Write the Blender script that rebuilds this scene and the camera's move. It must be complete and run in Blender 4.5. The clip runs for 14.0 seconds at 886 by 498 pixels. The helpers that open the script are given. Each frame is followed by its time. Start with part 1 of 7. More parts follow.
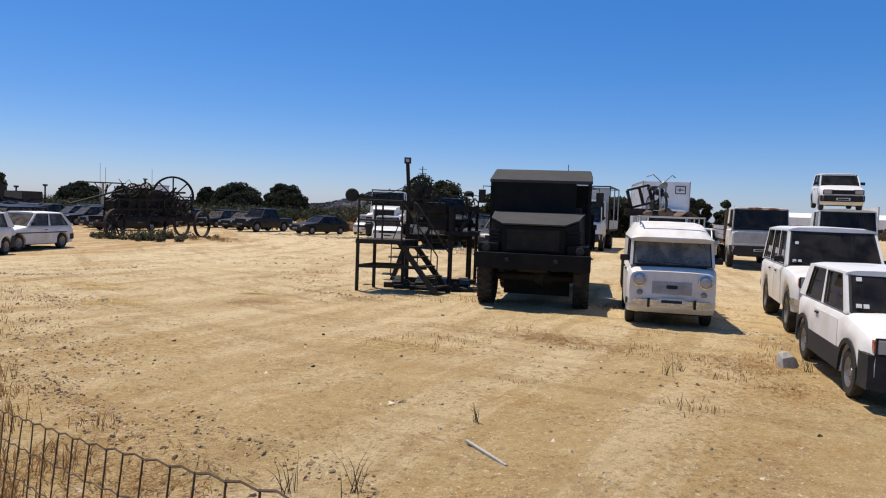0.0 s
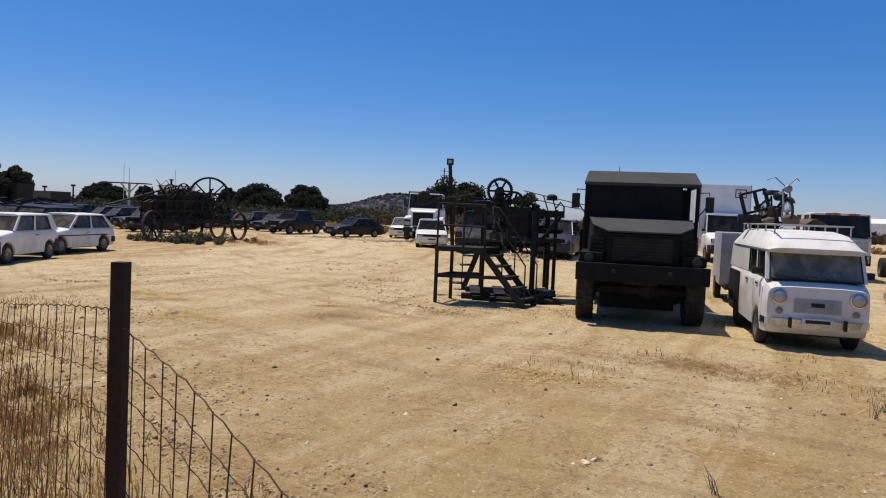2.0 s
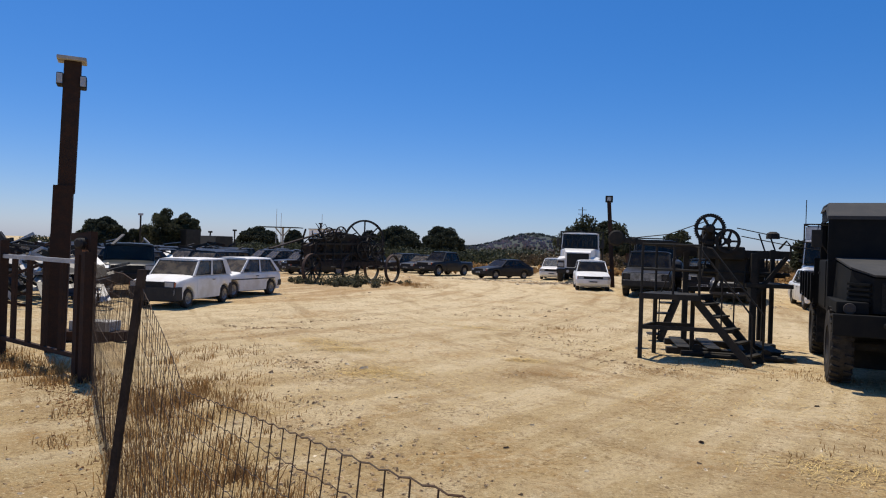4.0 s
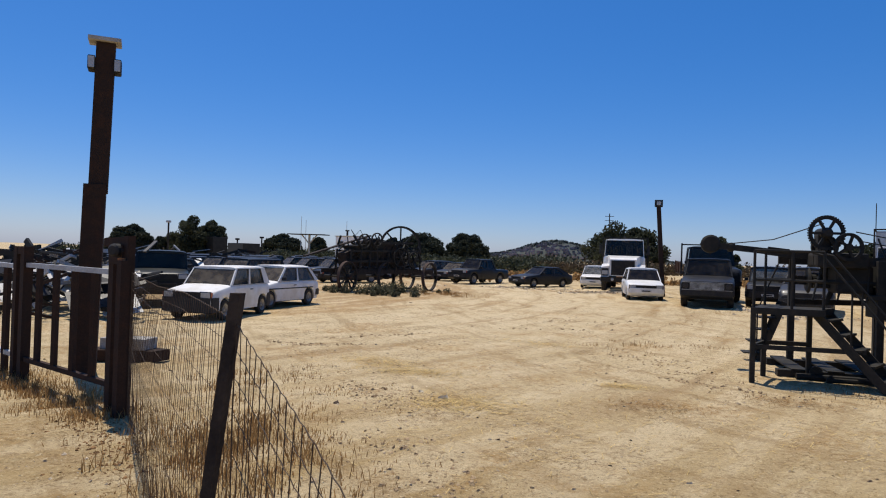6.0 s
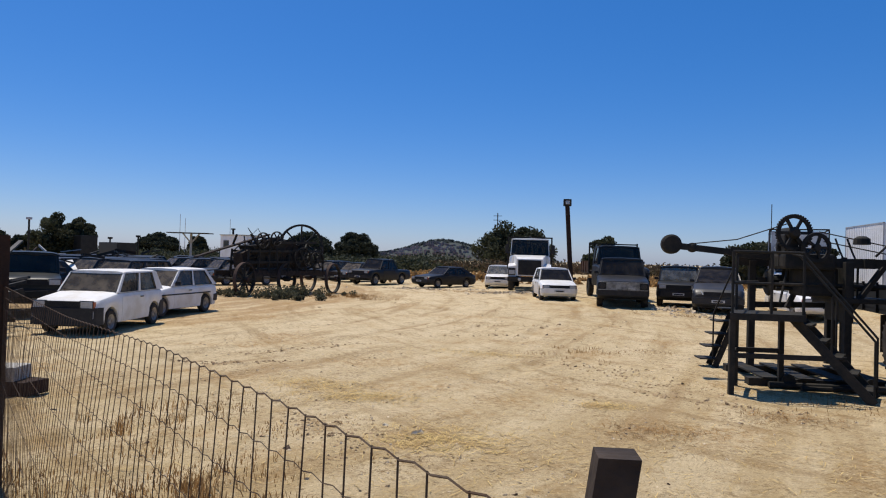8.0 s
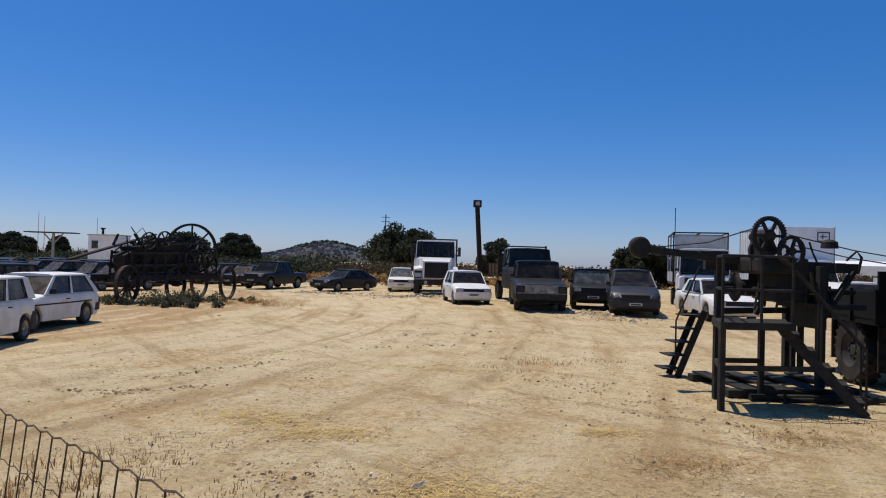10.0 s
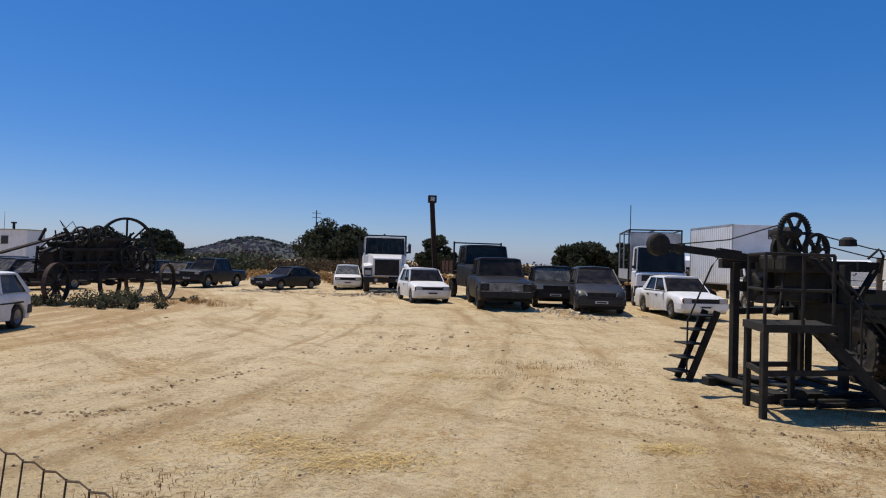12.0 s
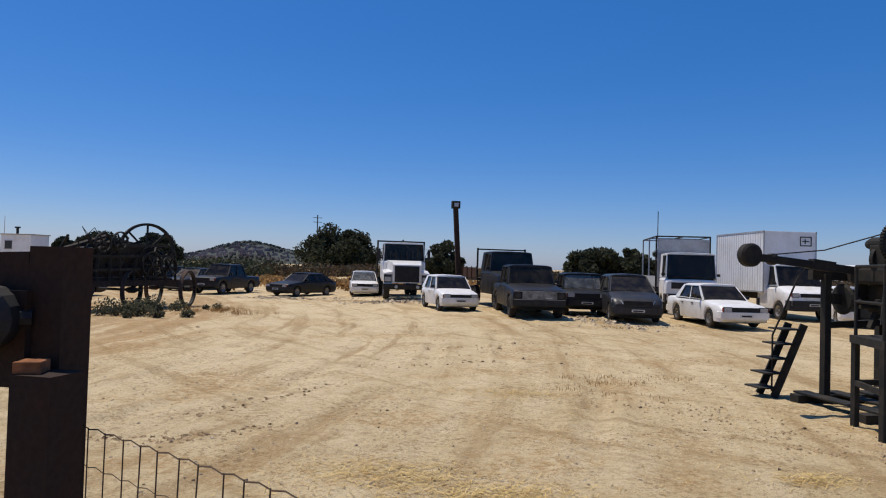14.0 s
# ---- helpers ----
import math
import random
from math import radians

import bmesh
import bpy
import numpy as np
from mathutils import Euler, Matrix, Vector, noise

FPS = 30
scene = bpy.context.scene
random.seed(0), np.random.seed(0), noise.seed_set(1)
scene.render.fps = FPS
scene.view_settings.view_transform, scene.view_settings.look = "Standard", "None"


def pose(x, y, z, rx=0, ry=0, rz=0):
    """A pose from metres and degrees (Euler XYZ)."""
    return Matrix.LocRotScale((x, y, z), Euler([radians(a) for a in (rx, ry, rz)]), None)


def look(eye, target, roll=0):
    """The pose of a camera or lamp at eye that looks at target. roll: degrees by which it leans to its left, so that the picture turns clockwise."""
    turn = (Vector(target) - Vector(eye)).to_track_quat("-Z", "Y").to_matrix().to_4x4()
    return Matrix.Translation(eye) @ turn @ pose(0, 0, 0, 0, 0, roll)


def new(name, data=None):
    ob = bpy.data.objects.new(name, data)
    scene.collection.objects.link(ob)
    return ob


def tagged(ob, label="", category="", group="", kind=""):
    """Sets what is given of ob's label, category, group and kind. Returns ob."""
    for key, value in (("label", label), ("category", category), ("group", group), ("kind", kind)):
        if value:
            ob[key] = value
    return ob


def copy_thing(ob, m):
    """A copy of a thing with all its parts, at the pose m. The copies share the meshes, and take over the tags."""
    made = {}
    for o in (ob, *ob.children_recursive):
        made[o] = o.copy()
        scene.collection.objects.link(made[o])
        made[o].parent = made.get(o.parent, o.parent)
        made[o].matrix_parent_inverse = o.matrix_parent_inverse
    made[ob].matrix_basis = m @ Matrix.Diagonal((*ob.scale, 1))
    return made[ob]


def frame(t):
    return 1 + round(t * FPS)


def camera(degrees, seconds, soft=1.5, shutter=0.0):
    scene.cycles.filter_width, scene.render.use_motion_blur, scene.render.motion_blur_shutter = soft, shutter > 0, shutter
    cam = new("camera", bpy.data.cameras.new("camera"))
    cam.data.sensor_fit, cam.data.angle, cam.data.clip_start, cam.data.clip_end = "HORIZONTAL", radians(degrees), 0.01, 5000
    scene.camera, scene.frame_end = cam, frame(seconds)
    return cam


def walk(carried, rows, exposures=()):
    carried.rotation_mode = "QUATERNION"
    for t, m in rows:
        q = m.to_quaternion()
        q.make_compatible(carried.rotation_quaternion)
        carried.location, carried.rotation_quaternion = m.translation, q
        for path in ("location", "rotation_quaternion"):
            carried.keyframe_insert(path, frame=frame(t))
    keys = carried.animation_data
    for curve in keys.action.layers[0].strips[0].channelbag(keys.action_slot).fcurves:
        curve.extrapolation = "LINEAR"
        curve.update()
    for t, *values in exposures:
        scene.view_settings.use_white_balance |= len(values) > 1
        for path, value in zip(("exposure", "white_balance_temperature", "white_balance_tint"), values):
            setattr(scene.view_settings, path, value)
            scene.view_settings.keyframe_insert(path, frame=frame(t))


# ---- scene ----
cam = camera(66.0, 14.0, soft=1.1)
METRES, EYE, TILT, LEAN, TURN = 12.4, 1.86, -1.93, 1.37, 0.0
ROWS = [
    (0.0, 0.0, 0.0, 0.0, 0.07, -1.08, -3.49),
    (0.5, -0.0242, 0.0291, 0.0023, 0.39, -0.88, -3.5),
    (1.0, -0.0539, 0.0533, 0.003, 0.85, -0.94, -3.66),
    (1.5, -0.0867, 0.0806, 0.0025, 1.12, -1.32, -3.72),
    (2.0, -0.1205, 0.1048, 0.0014, 1.44, -1.01, -3.85),
    (2.5, -0.1494, 0.1261, 0.0031, 2.55, -1.13, -3.63),
    (3.0, -0.1762, 0.1573, 0.0027, 6.44, -0.1, -3.61),
    (3.5, -0.2019, 0.1848, 0.0029, 10.85, 1.18, -3.64),
    (6.0, -0.3272, 0.3192, 0.0022, 14.4, 2.12, -3.65),
    (6.5, -0.3537, 0.3419, 0.0024, 14.37, 2.2, -3.52),
    (7.0, -0.3804, 0.3649, 0.0054, 12.42, 2.46, -3.38),
    (7.5, -0.4058, 0.3992, 0.0053, 8.73, 2.43, -3.21),
    (8.0, -0.4316, 0.4296, 0.0053, 4.89, 2.6, -3.16),
    (8.5, -0.4573, 0.4546, 0.0071, 4.43, 2.67, -2.91),
    (9.0, -0.4794, 0.4878, 0.0067, 1.0, 2.95, -2.81),
    (11.5, -0.5948, 0.6163, 0.0096, -9.25, 3.28, -2.6),
    (12.0, -0.6147, 0.6388, 0.0082, -10.89, 3.24, -2.59),
    (12.5, -0.6379, 0.6551, 0.0104, -11.68, 3.56, -2.56),
    (13.0, -0.6648, 0.6652, 0.0128, -11.42, 3.78, -2.51),
    (13.5, -0.6836, 0.6804, 0.0115, -11.13, 3.53, -2.55),
    (14.0, -0.7038, 0.6991, 0.0132, -11.14, 3.64, -2.63),
]
walk(cam, [(t, pose(0, 0, EYE, TILT, LEAN, TURN) @ pose(METRES * x, METRES * y, METRES * z, 90 + pitch, roll, yaw)) for t, x, y, z, yaw, pitch, roll in ROWS],
     exposures=[(0.0, 0.20, 6950, 13), (1.0, 0.0, 6950, 13), (2.5, 0.06, 6900, 13), (3.5, 0.08, 6750, 12), (6.0, 0.02, 6600, 12), (7.4, -0.07, 6600, 12), (8.0, 0.04, 6600, 12), (9.0, -0.07, 6600, 12), (14.0, -0.07, 6600, 13)])

# ---- sky and sun ----
SUN_TO = Vector((-0.27, 0.28, 1.0)).normalized()
world = bpy.data.worlds.new("world")
scene.world = world
world.use_nodes = True
wn = world.node_tree.nodes
sky = wn.new("ShaderNodeTexSky")
sky.sky_type = "NISHITA"
sky.sun_disc = False
sky.sun_elevation = math.asin(SUN_TO.z)
sky.sun_rotation = math.atan2(SUN_TO.x, SUN_TO.y)
sky.altitude = 100
sky.air_density = 0.85
sky.dust_density = 0.6
sky.ozone_density = 3.0
hue = wn.new("ShaderNodeHueSaturation")
hue.inputs["Saturation"].default_value = 1.38
tint = wn.new("ShaderNodeMix")
tint.data_type, tint.blend_type = "RGBA", "MULTIPLY"
tint.inputs[0].default_value = 1.0
tint.inputs[7].default_value = (0.95, 0.965, 1.10, 1)
world.node_tree.links.new(sky.outputs[0], tint.inputs[6])
world.node_tree.links.new(tint.outputs[2], hue.inputs["Color"])
haze = wn.new("ShaderNodeMix")  # an even veil of haze over the whole sky
haze.data_type = "RGBA"
haze.inputs[0].default_value = 0.24
haze.inputs[7].default_value = (0.95, 2.7, 7.0, 1)
world.node_tree.links.new(hue.outputs[0], haze.inputs[6])
world.node_tree.links.new(haze.outputs[2], wn["Background"].inputs[0])
wn["Background"].inputs[1].default_value = 0.101
sun_data = bpy.data.lights.new("sun", "SUN")
sun_data.energy = 4.3
sun_data.angle = radians(0.53)
sun_data.color = (1.0, 0.94, 0.83)
sun = new("sun", sun_data)
sun.matrix_world = look(tuple(SUN_TO * 60), (0, 0, 0))


# ---- materials ----
def material(name, color, rough=0.6, metal=0.0, second=None, scale=6.0, amount=0.5, fine=60.0, bump=0.1, coat=0.0, rand=0.0, thresholds=(0.42, 0.66), dist=0.01, grain=0.16, thin=0.0, spec=None):
    """A surface with a broad second colour in patches, fine grain and relief."""
    m = bpy.data.materials.new(name)
    m.use_nodes = True
    nt = m.node_tree
    b = nt.nodes["Principled BSDF"]
    b.inputs["Metallic"].default_value = metal
    b.inputs["Coat Weight"].default_value = coat
    b.inputs["Specular IOR Level"].default_value = spec if spec is not None else (0.2 if rough > 0.58 else 0.4)
    tc = nt.nodes.new("ShaderNodeTexCoord")
    n1 = nt.nodes.new("ShaderNodeTexNoise")
    n1.inputs["Scale"].default_value = scale
    n1.inputs["Detail"].default_value = 6
    n1.inputs["Roughness"].default_value = 0.62
    n2 = nt.nodes.new("ShaderNodeTexNoise")
    n2.inputs["Scale"].default_value = fine
    n2.inputs["Detail"].default_value = 4
    for n in (n1, n2):
        nt.links.new(tc.outputs["Object"], n.inputs["Vector"])
    ramp = nt.nodes.new("ShaderNodeMapRange")
    ramp.inputs[1].default_value, ramp.inputs[2].default_value = thresholds
    ramp.inputs[3].default_value, ramp.inputs[4].default_value = 0.0, amount
    nt.links.new(n1.outputs[0], ramp.inputs[0])
    mix = nt.nodes.new("ShaderNodeMix")
    mix.data_type = "RGBA"
    c2 = second or tuple(c * 0.6 for c in color)
    mix.inputs[6].default_value = (*color, 1)
    mix.inputs[7].default_value = (*c2, 1)
    nt.links.new(ramp.outputs[0], mix.inputs[0])
    val = nt.nodes.new("ShaderNodeMapRange")
    val.inputs[1].default_value, val.inputs[2].default_value = 0.3, 0.7
    val.inputs[3].default_value, val.inputs[4].default_value = 1 - grain, 1 + grain
    nt.links.new(n2.outputs[0], val.inputs[0])
    mul = nt.nodes.new("ShaderNodeMix")
    mul.data_type, mul.blend_type = "RGBA", "MULTIPLY"
    mul.inputs[0].default_value = 1.0
    nt.links.new(mix.outputs[2], mul.inputs[6])
    nt.links.new(val.outputs[0], mul.inputs[7])
    out = mul.outputs[2]
    if rand:
        info = nt.nodes.new("ShaderNodeNewGeometry")
        rr = nt.nodes.new("ShaderNodeMapRange")
        rr.inputs[3].default_value, rr.inputs[4].default_value = 1 - rand, 1 + rand
        nt.links.new(info.outputs["Random Per Island"], rr.inputs[0])
        m2 = nt.nodes.new("ShaderNodeMix")
        m2.data_type, m2.blend_type = "RGBA", "MULTIPLY"
        m2.inputs[0].default_value = 1.0
        nt.links.new(out, m2.inputs[6])
        nt.links.new(rr.outputs[0], m2.inputs[7])
        out = m2.outputs[2]
    nt.links.new(out, b.inputs["Base Color"])
    rg = nt.nodes.new("ShaderNodeMapRange")
    rg.inputs[3].default_value, rg.inputs[4].default_value = max(rough - 0.12, 0.03), min(rough + 0.15, 1.0)
    nt.links.new(n1.outputs[0], rg.inputs[0])
    nt.links.new(rg.outputs[0], b.inputs["Roughness"])
    if bump:
        bp = nt.nodes.new("ShaderNodeBump")
        bp.inputs["Strength"].default_value = bump
        bp.inputs["Distance"].default_value = dist
        nt.links.new(n2.outputs[0], bp.inputs["Height"])
        nt.links.new(bp.outputs[0], b.inputs["Normal"])
    if thin:
        tl = nt.nodes.new("ShaderNodeBsdfTranslucent")
        nt.links.new(out, tl.inputs[0])
        ms = nt.nodes.new("ShaderNodeMixShader")
        ms.inputs[0].default_value = thin
        nt.links.new(b.outputs[0], ms.inputs[1])
        nt.links.new(tl.outputs[0], ms.inputs[2])
        nt.links.new(ms.outputs[0], nt.nodes["Material Output"].inputs[0])
    return m


def glass_material(name, tint, gloss=0.03, dusty=(0.02, 0.09), film=(0.52, 0.42, 0.29)):
    m = bpy.data.materials.new(name)
    m.use_nodes = True
    nt = m.node_tree
    nt.nodes.remove(nt.nodes["Principled BSDF"])
    tr = nt.nodes.new("ShaderNodeBsdfTransparent")
    tr.inputs[0].default_value = (*tint, 1)
    gl = nt.nodes.new("ShaderNodeBsdfGlossy")
    gl.inputs["Roughness"].default_value = gloss
    dust = nt.nodes.new("ShaderNodeBsdfDiffuse")
    dust.inputs[0].default_value = (*film, 1)
    fr = nt.nodes.new("ShaderNodeFresnel")
    fr.inputs[0].default_value = 1.38
    mx = nt.nodes.new("ShaderNodeMixShader")
    nt.links.new(fr.outputs[0], mx.inputs[0])
    nt.links.new(tr.outputs[0], mx.inputs[1])
    nt.links.new(gl.outputs[0], mx.inputs[2])
    mx2 = nt.nodes.new("ShaderNodeMixShader")
    tc = nt.nodes.new("ShaderNodeTexCoord")
    ns = nt.nodes.new("ShaderNodeTexNoise")
    ns.inputs["Scale"].default_value = 3.5
    ns.inputs["Detail"].default_value = 5
    mr = nt.nodes.new("ShaderNodeMapRange")
    mr.inputs[1].default_value, mr.inputs[2].default_value = 0.4, 0.75
    mr.inputs[3].default_value, mr.inputs[4].default_value = dusty
    nt.links.new(tc.outputs["Object"], ns.inputs["Vector"])
    nt.links.new(ns.outputs[0], mr.inputs[0])
    nt.links.new(mr.outputs[0], mx2.inputs[0])
    nt.links.new(mx.outputs[0], mx2.inputs[1])
    nt.links.new(dust.outputs[0], mx2.inputs[2])
    nt.links.new(mx2.outputs[0], nt.nodes["Material Output"].inputs[0])
    return m


WHITE = material("white_paint", (0.81, 0.80, 0.77), 0.38, second=(0.62, 0.58, 0.50), scale=2.2, amount=0.6, fine=35, bump=0.02, coat=0.2, grain=0.03)
WHITE_OLD = material("chalky_white_paint", (0.72, 0.71, 0.68), 0.55, second=(0.55, 0.51, 0.43), scale=2.2, amount=0.7, fine=30, bump=0.05, grain=0.03)
CREAM = material("off_white_paint", (0.66, 0.65, 0.60), 0.5, second=(0.48, 0.44, 0.36), scale=2.6, amount=0.7, fine=30, bump=0.03, grain=0.03)
RUSTY_WHITE = material("rusted_white_paint", (0.66, 0.64, 0.58), 0.7, second=(0.26, 0.12, 0.06), scale=3.0, amount=1.0, fine=30, bump=0.1, thresholds=(0.5, 0.6))
GREY_DARK = material("dark_grey_paint", (0.012, 0.012, 0.012), 0.42, second=(0.026, 0.024, 0.021), scale=2.0, amount=0.8, fine=40, bump=0.01, coat=0.04, grain=0.03, spec=0.28)
GREY_METAL = material("metallic_grey_paint", (0.018, 0.018, 0.019), 0.42, metal=0.0, second=(0.04, 0.037, 0.033), scale=2.0, amount=0.6, fine=40, bump=0.01, coat=0.04, grain=0.03)
BLACK_PAINT = material("black_paint", (0.009, 0.009, 0.009), 0.42, second=(0.024, 0.022, 0.019), scale=2.2, amount=0.7, fine=40, bump=0.01, coat=0.04, grain=0.03, spec=0.28)
BLUE_DARK = material("dark_blue_paint", (0.011, 0.011, 0.012), 0.42, second=(0.026, 0.025, 0.024), scale=2.2, amount=0.7, fine=40, bump=0.01, coat=0.04, grain=0.03, spec=0.28)
GREEN_DARK = material("dark_green_paint", (0.010, 0.014, 0.012), 0.42, second=(0.024, 0.023, 0.02), scale=2.2, amount=0.7, fine=40, bump=0.01, coat=0.04, grain=0.03, spec=0.28)
ARMY = material("dull_dark_olive_paint", (0.011, 0.012, 0.012), 0.72, second=(0.020, 0.019, 0.016), scale=2.5, amount=0.8, fine=40, bump=0.05, grain=0.03, spec=0.1)
ARMY_TOP = material("weathered_grey_canvas", (0.050, 0.051, 0.050), 0.8, second=(0.075, 0.072, 0.066), scale=3, amount=0.8, fine=80, bump=0.08)
IRON = material("dark_oily_iron", (0.024, 0.024, 0.021), 0.72, metal=0.1, second=(0.050, 0.042, 0.032), scale=5, amount=0.9, fine=70, bump=0.15)
RUST = material("rusted_steel", (0.075, 0.036, 0.022), 0.85, second=(0.035, 0.022, 0.018), scale=6, amount=0.9, fine=60, bump=0.25)
RUST_BRIGHT = material("bright_orange_rust", (0.30, 0.12, 0.05), 0.9, second=(0.17, 0.07, 0.03), scale=14, amount=0.9, fine=90, bump=0.3)
GALV = material("rusty_galvanised_wire", (0.10, 0.072, 0.048), 0.75, metal=0.1, second=(0.075, 0.04, 0.022), scale=8, amount=0.8, fine=90, bump=0.05)
RUST_DARK = material("dark_brown_rusted_steel", (0.034, 0.021, 0.015), 0.85, second=(0.055, 0.028, 0.017), scale=7, amount=0.9, fine=60, bump=0.3)
WOOD_DARK = material("weathered_dark_timber", (0.032, 0.024, 0.019), 0.9, second=(0.075, 0.055, 0.04), scale=9, amount=0.7, fine=50, bump=0.4)
WOOD = material("old_sun_bleached_timber", (0.20, 0.15, 0.10), 0.9, second=(0.11, 0.08, 0.055), scale=9, amount=0.7, fine=50, bump=0.4)
RUBBER = material("dusty_rubber", (0.022, 0.021, 0.020), 0.85, second=(0.09, 0.075, 0.055), scale=5, amount=0.6, fine=60, bump=0.1)
PLASTIC = material("black_plastic", (0.022, 0.022, 0.023), 0.6, second=(0.05, 0.046, 0.04), scale=5, amount=0.6, fine=80, bump=0.05)
PLASTIC_GREY = material("faded_grey_plastic", (0.030, 0.030, 0.030), 0.7, second=(0.055, 0.05, 0.045), scale=5, amount=0.6, fine=80, bump=0.05)
CHROME = material("dull_chrome", (0.62, 0.62, 0.60), 0.25, metal=1.0, second=(0.35, 0.32, 0.28), scale=8, amount=0.6, fine=80, bump=0.02)
RIM = material("dusty_wheel_steel", (0.28, 0.28, 0.27), 0.5, metal=0.6, second=(0.16, 0.12, 0.09), scale=9, amount=0.8, fine=60, bump=0.05)
RIM_DARK = material("dark_wheel_steel", (0.05, 0.05, 0.05), 0.6, metal=0.4, second=(0.07, 0.055, 0.04), scale=9, amount=0.8, fine=60, bump=0.05)
LENS = material("clear_lamp_lens", (0.42, 0.43, 0.43), 0.12, second=(0.30, 0.29, 0.26), scale=14, amount=0.6, fine=90, bump=0.1, coat=0.6)
LENS_RED = material("red_lamp_lens", (0.28, 0.02, 0.015), 0.2, scale=12, amount=0.3, bump=0.05, coat=0.5)
LENS_ORANGE = material("faded_orange_lamp_lens", (0.32, 0.05, 0.02), 0.25, scale=12, amount=0.3, bump=0.05, coat=0.5)
CANVAS_BROWN = material("brown_sackcloth", (0.15, 0.11, 0.08), 0.9, second=(0.085, 0.06, 0.045), scale=9, amount=0.7, fine=90, bump=0.3)
SEAT = material("dark_seat_cloth", (0.045, 0.043, 0.042), 0.9, second=(0.09, 0.08, 0.07), scale=7, amount=0.6, fine=90, bump=0.2)
PLATE = material("white_plate", (0.6, 0.6, 0.57), 0.5, scale=5, amount=0.3, bump=0.0)
INK = material("dark_lettering", (0.03, 0.03, 0.035), 0.6, scale=5, amount=0.2, bump=0.0)
GLASS = glass_material("dusty_window_glass", (0.62, 0.66, 0.64))
GLASS_DARK = glass_material("dark_window_glass", (0.22, 0.24, 0.24))
# in these two the pale film is dust plus sky reflection put into its colour
GLASS_DUST_GLARE = glass_material("dust_and_glare_window_glass", (0.20, 0.21, 0.20), 0.06, (0.10, 0.36))
SCREEN_DUST_GLARE = glass_material("dust_and_glare_windscreen", (0.5, 0.52, 0.5), 0.08, (0.16, 0.48), (0.50, 0.49, 0.45))
BOX_WHITE = material("white_box_panel", (0.80, 0.80, 0.79), 0.5, second=(0.66, 0.64, 0.60), scale=1.4, amount=0.7, fine=20, bump=0.04, grain=0.03)
GREY_TRIM = material("tarnished_bright_trim", (0.34, 0.34, 0.33), 0.4, metal=0.6, second=(0.07, 0.065, 0.06), scale=5, amount=0.8, fine=40, bump=0.05)
ALU = material("weathered_aluminium", (0.40, 0.41, 0.42), 0.5, metal=0.15, second=(0.28, 0.27, 0.26), scale=3, amount=0.7, fine=40, bump=0.05)
CONCRETE = material("pale_concrete", (0.42, 0.40, 0.36), 0.9, second=(0.30, 0.27, 0.22), scale=5, amount=0.8, fine=50, bump=0.3)
STONE = material("pale_dusty_stone", (0.52, 0.42, 0.28), 0.95, second=(0.26, 0.20, 0.14), scale=9, amount=0.8, fine=50, bump=0.4, rand=0.35)
STONE_DARK = material("earth_brown_stone", (0.42, 0.30, 0.165), 0.95, second=(0.27, 0.18, 0.10), scale=9, amount=0.8, fine=50, bump=0.4, rand=0.3)
STONE_BLACK = material("dark_brown_stone", (0.10, 0.07, 0.045), 0.95, second=(0.06, 0.04, 0.03), scale=9, amount=0.8, fine=50, bump=0.4, rand=0.3)
STONE_PALE = material("bleached_stone", (0.70, 0.60, 0.42), 0.95, second=(0.56, 0.44, 0.28), scale=9, amount=0.7, fine=50, bump=0.3, rand=0.2)
# brown rust with the sunlight on the wheel treads put into its colour
RUST_SUNLIT = material("sunlit_brown_rust", (0.095, 0.062, 0.048), 0.9, second=(0.06, 0.04, 0.032), scale=6, amount=0.9, fine=60, bump=0.2)
LITTER = material("brown_leaf_litter", (0.26, 0.14, 0.055), 0.9, second=(0.15, 0.08, 0.035), scale=8, amount=0.9, fine=60, bump=0.1, rand=0.4)
DRY_GRASS = material("dry_straw_grass", (0.38, 0.23, 0.09), 0.9, second=(0.22, 0.12, 0.05), scale=3, amount=0.8, fine=20, bump=0, rand=0.35, thin=0.5)
STRAW = material("bright_flat_straw", (0.58, 0.42, 0.16), 0.8, second=(0.46, 0.30, 0.11), scale=3, amount=0.8, fine=20, bump=0, rand=0.3)
GREEN_WEED = material("grey_green_weeds", (0.075, 0.085, 0.055), 0.9, second=(0.14, 0.12, 0.075), scale=3, amount=0.8, fine=20, bump=0, rand=0.35, thin=0.45)
LEAF = material("dark_green_leaves", (0.042, 0.049, 0.026), 0.8, second=(0.066, 0.068, 0.040), scale=0.6, amount=0.9, fine=6, bump=0, rand=0.4, thin=0.3)
SCRUB_BROWN = material("dry_brown_scrub", (0.115, 0.075, 0.045), 0.9, second=(0.055, 0.055, 0.03), scale=0.25, amount=1.0, fine=6, bump=0, rand=0.35, thin=0.3)
LEAF_PINE = material("pine_needles", (0.034, 0.042, 0.026), 0.85, second=(0.052, 0.058, 0.038), scale=0.5, amount=0.9, fine=6, bump=0, rand=0.4, thin=0.2)
BARK = material("grey_brown_bark", (0.09, 0.065, 0.045), 0.95, second=(0.14, 0.11, 0.08), scale=5, amount=0.8, fine=30, bump=0.5)
HILL = material("hazy_wooded_hill", (0.050, 0.062, 0.056), 0.95, second=(0.08, 0.082, 0.068), scale=0.16, amount=0.9, fine=0.3, bump=0.0)
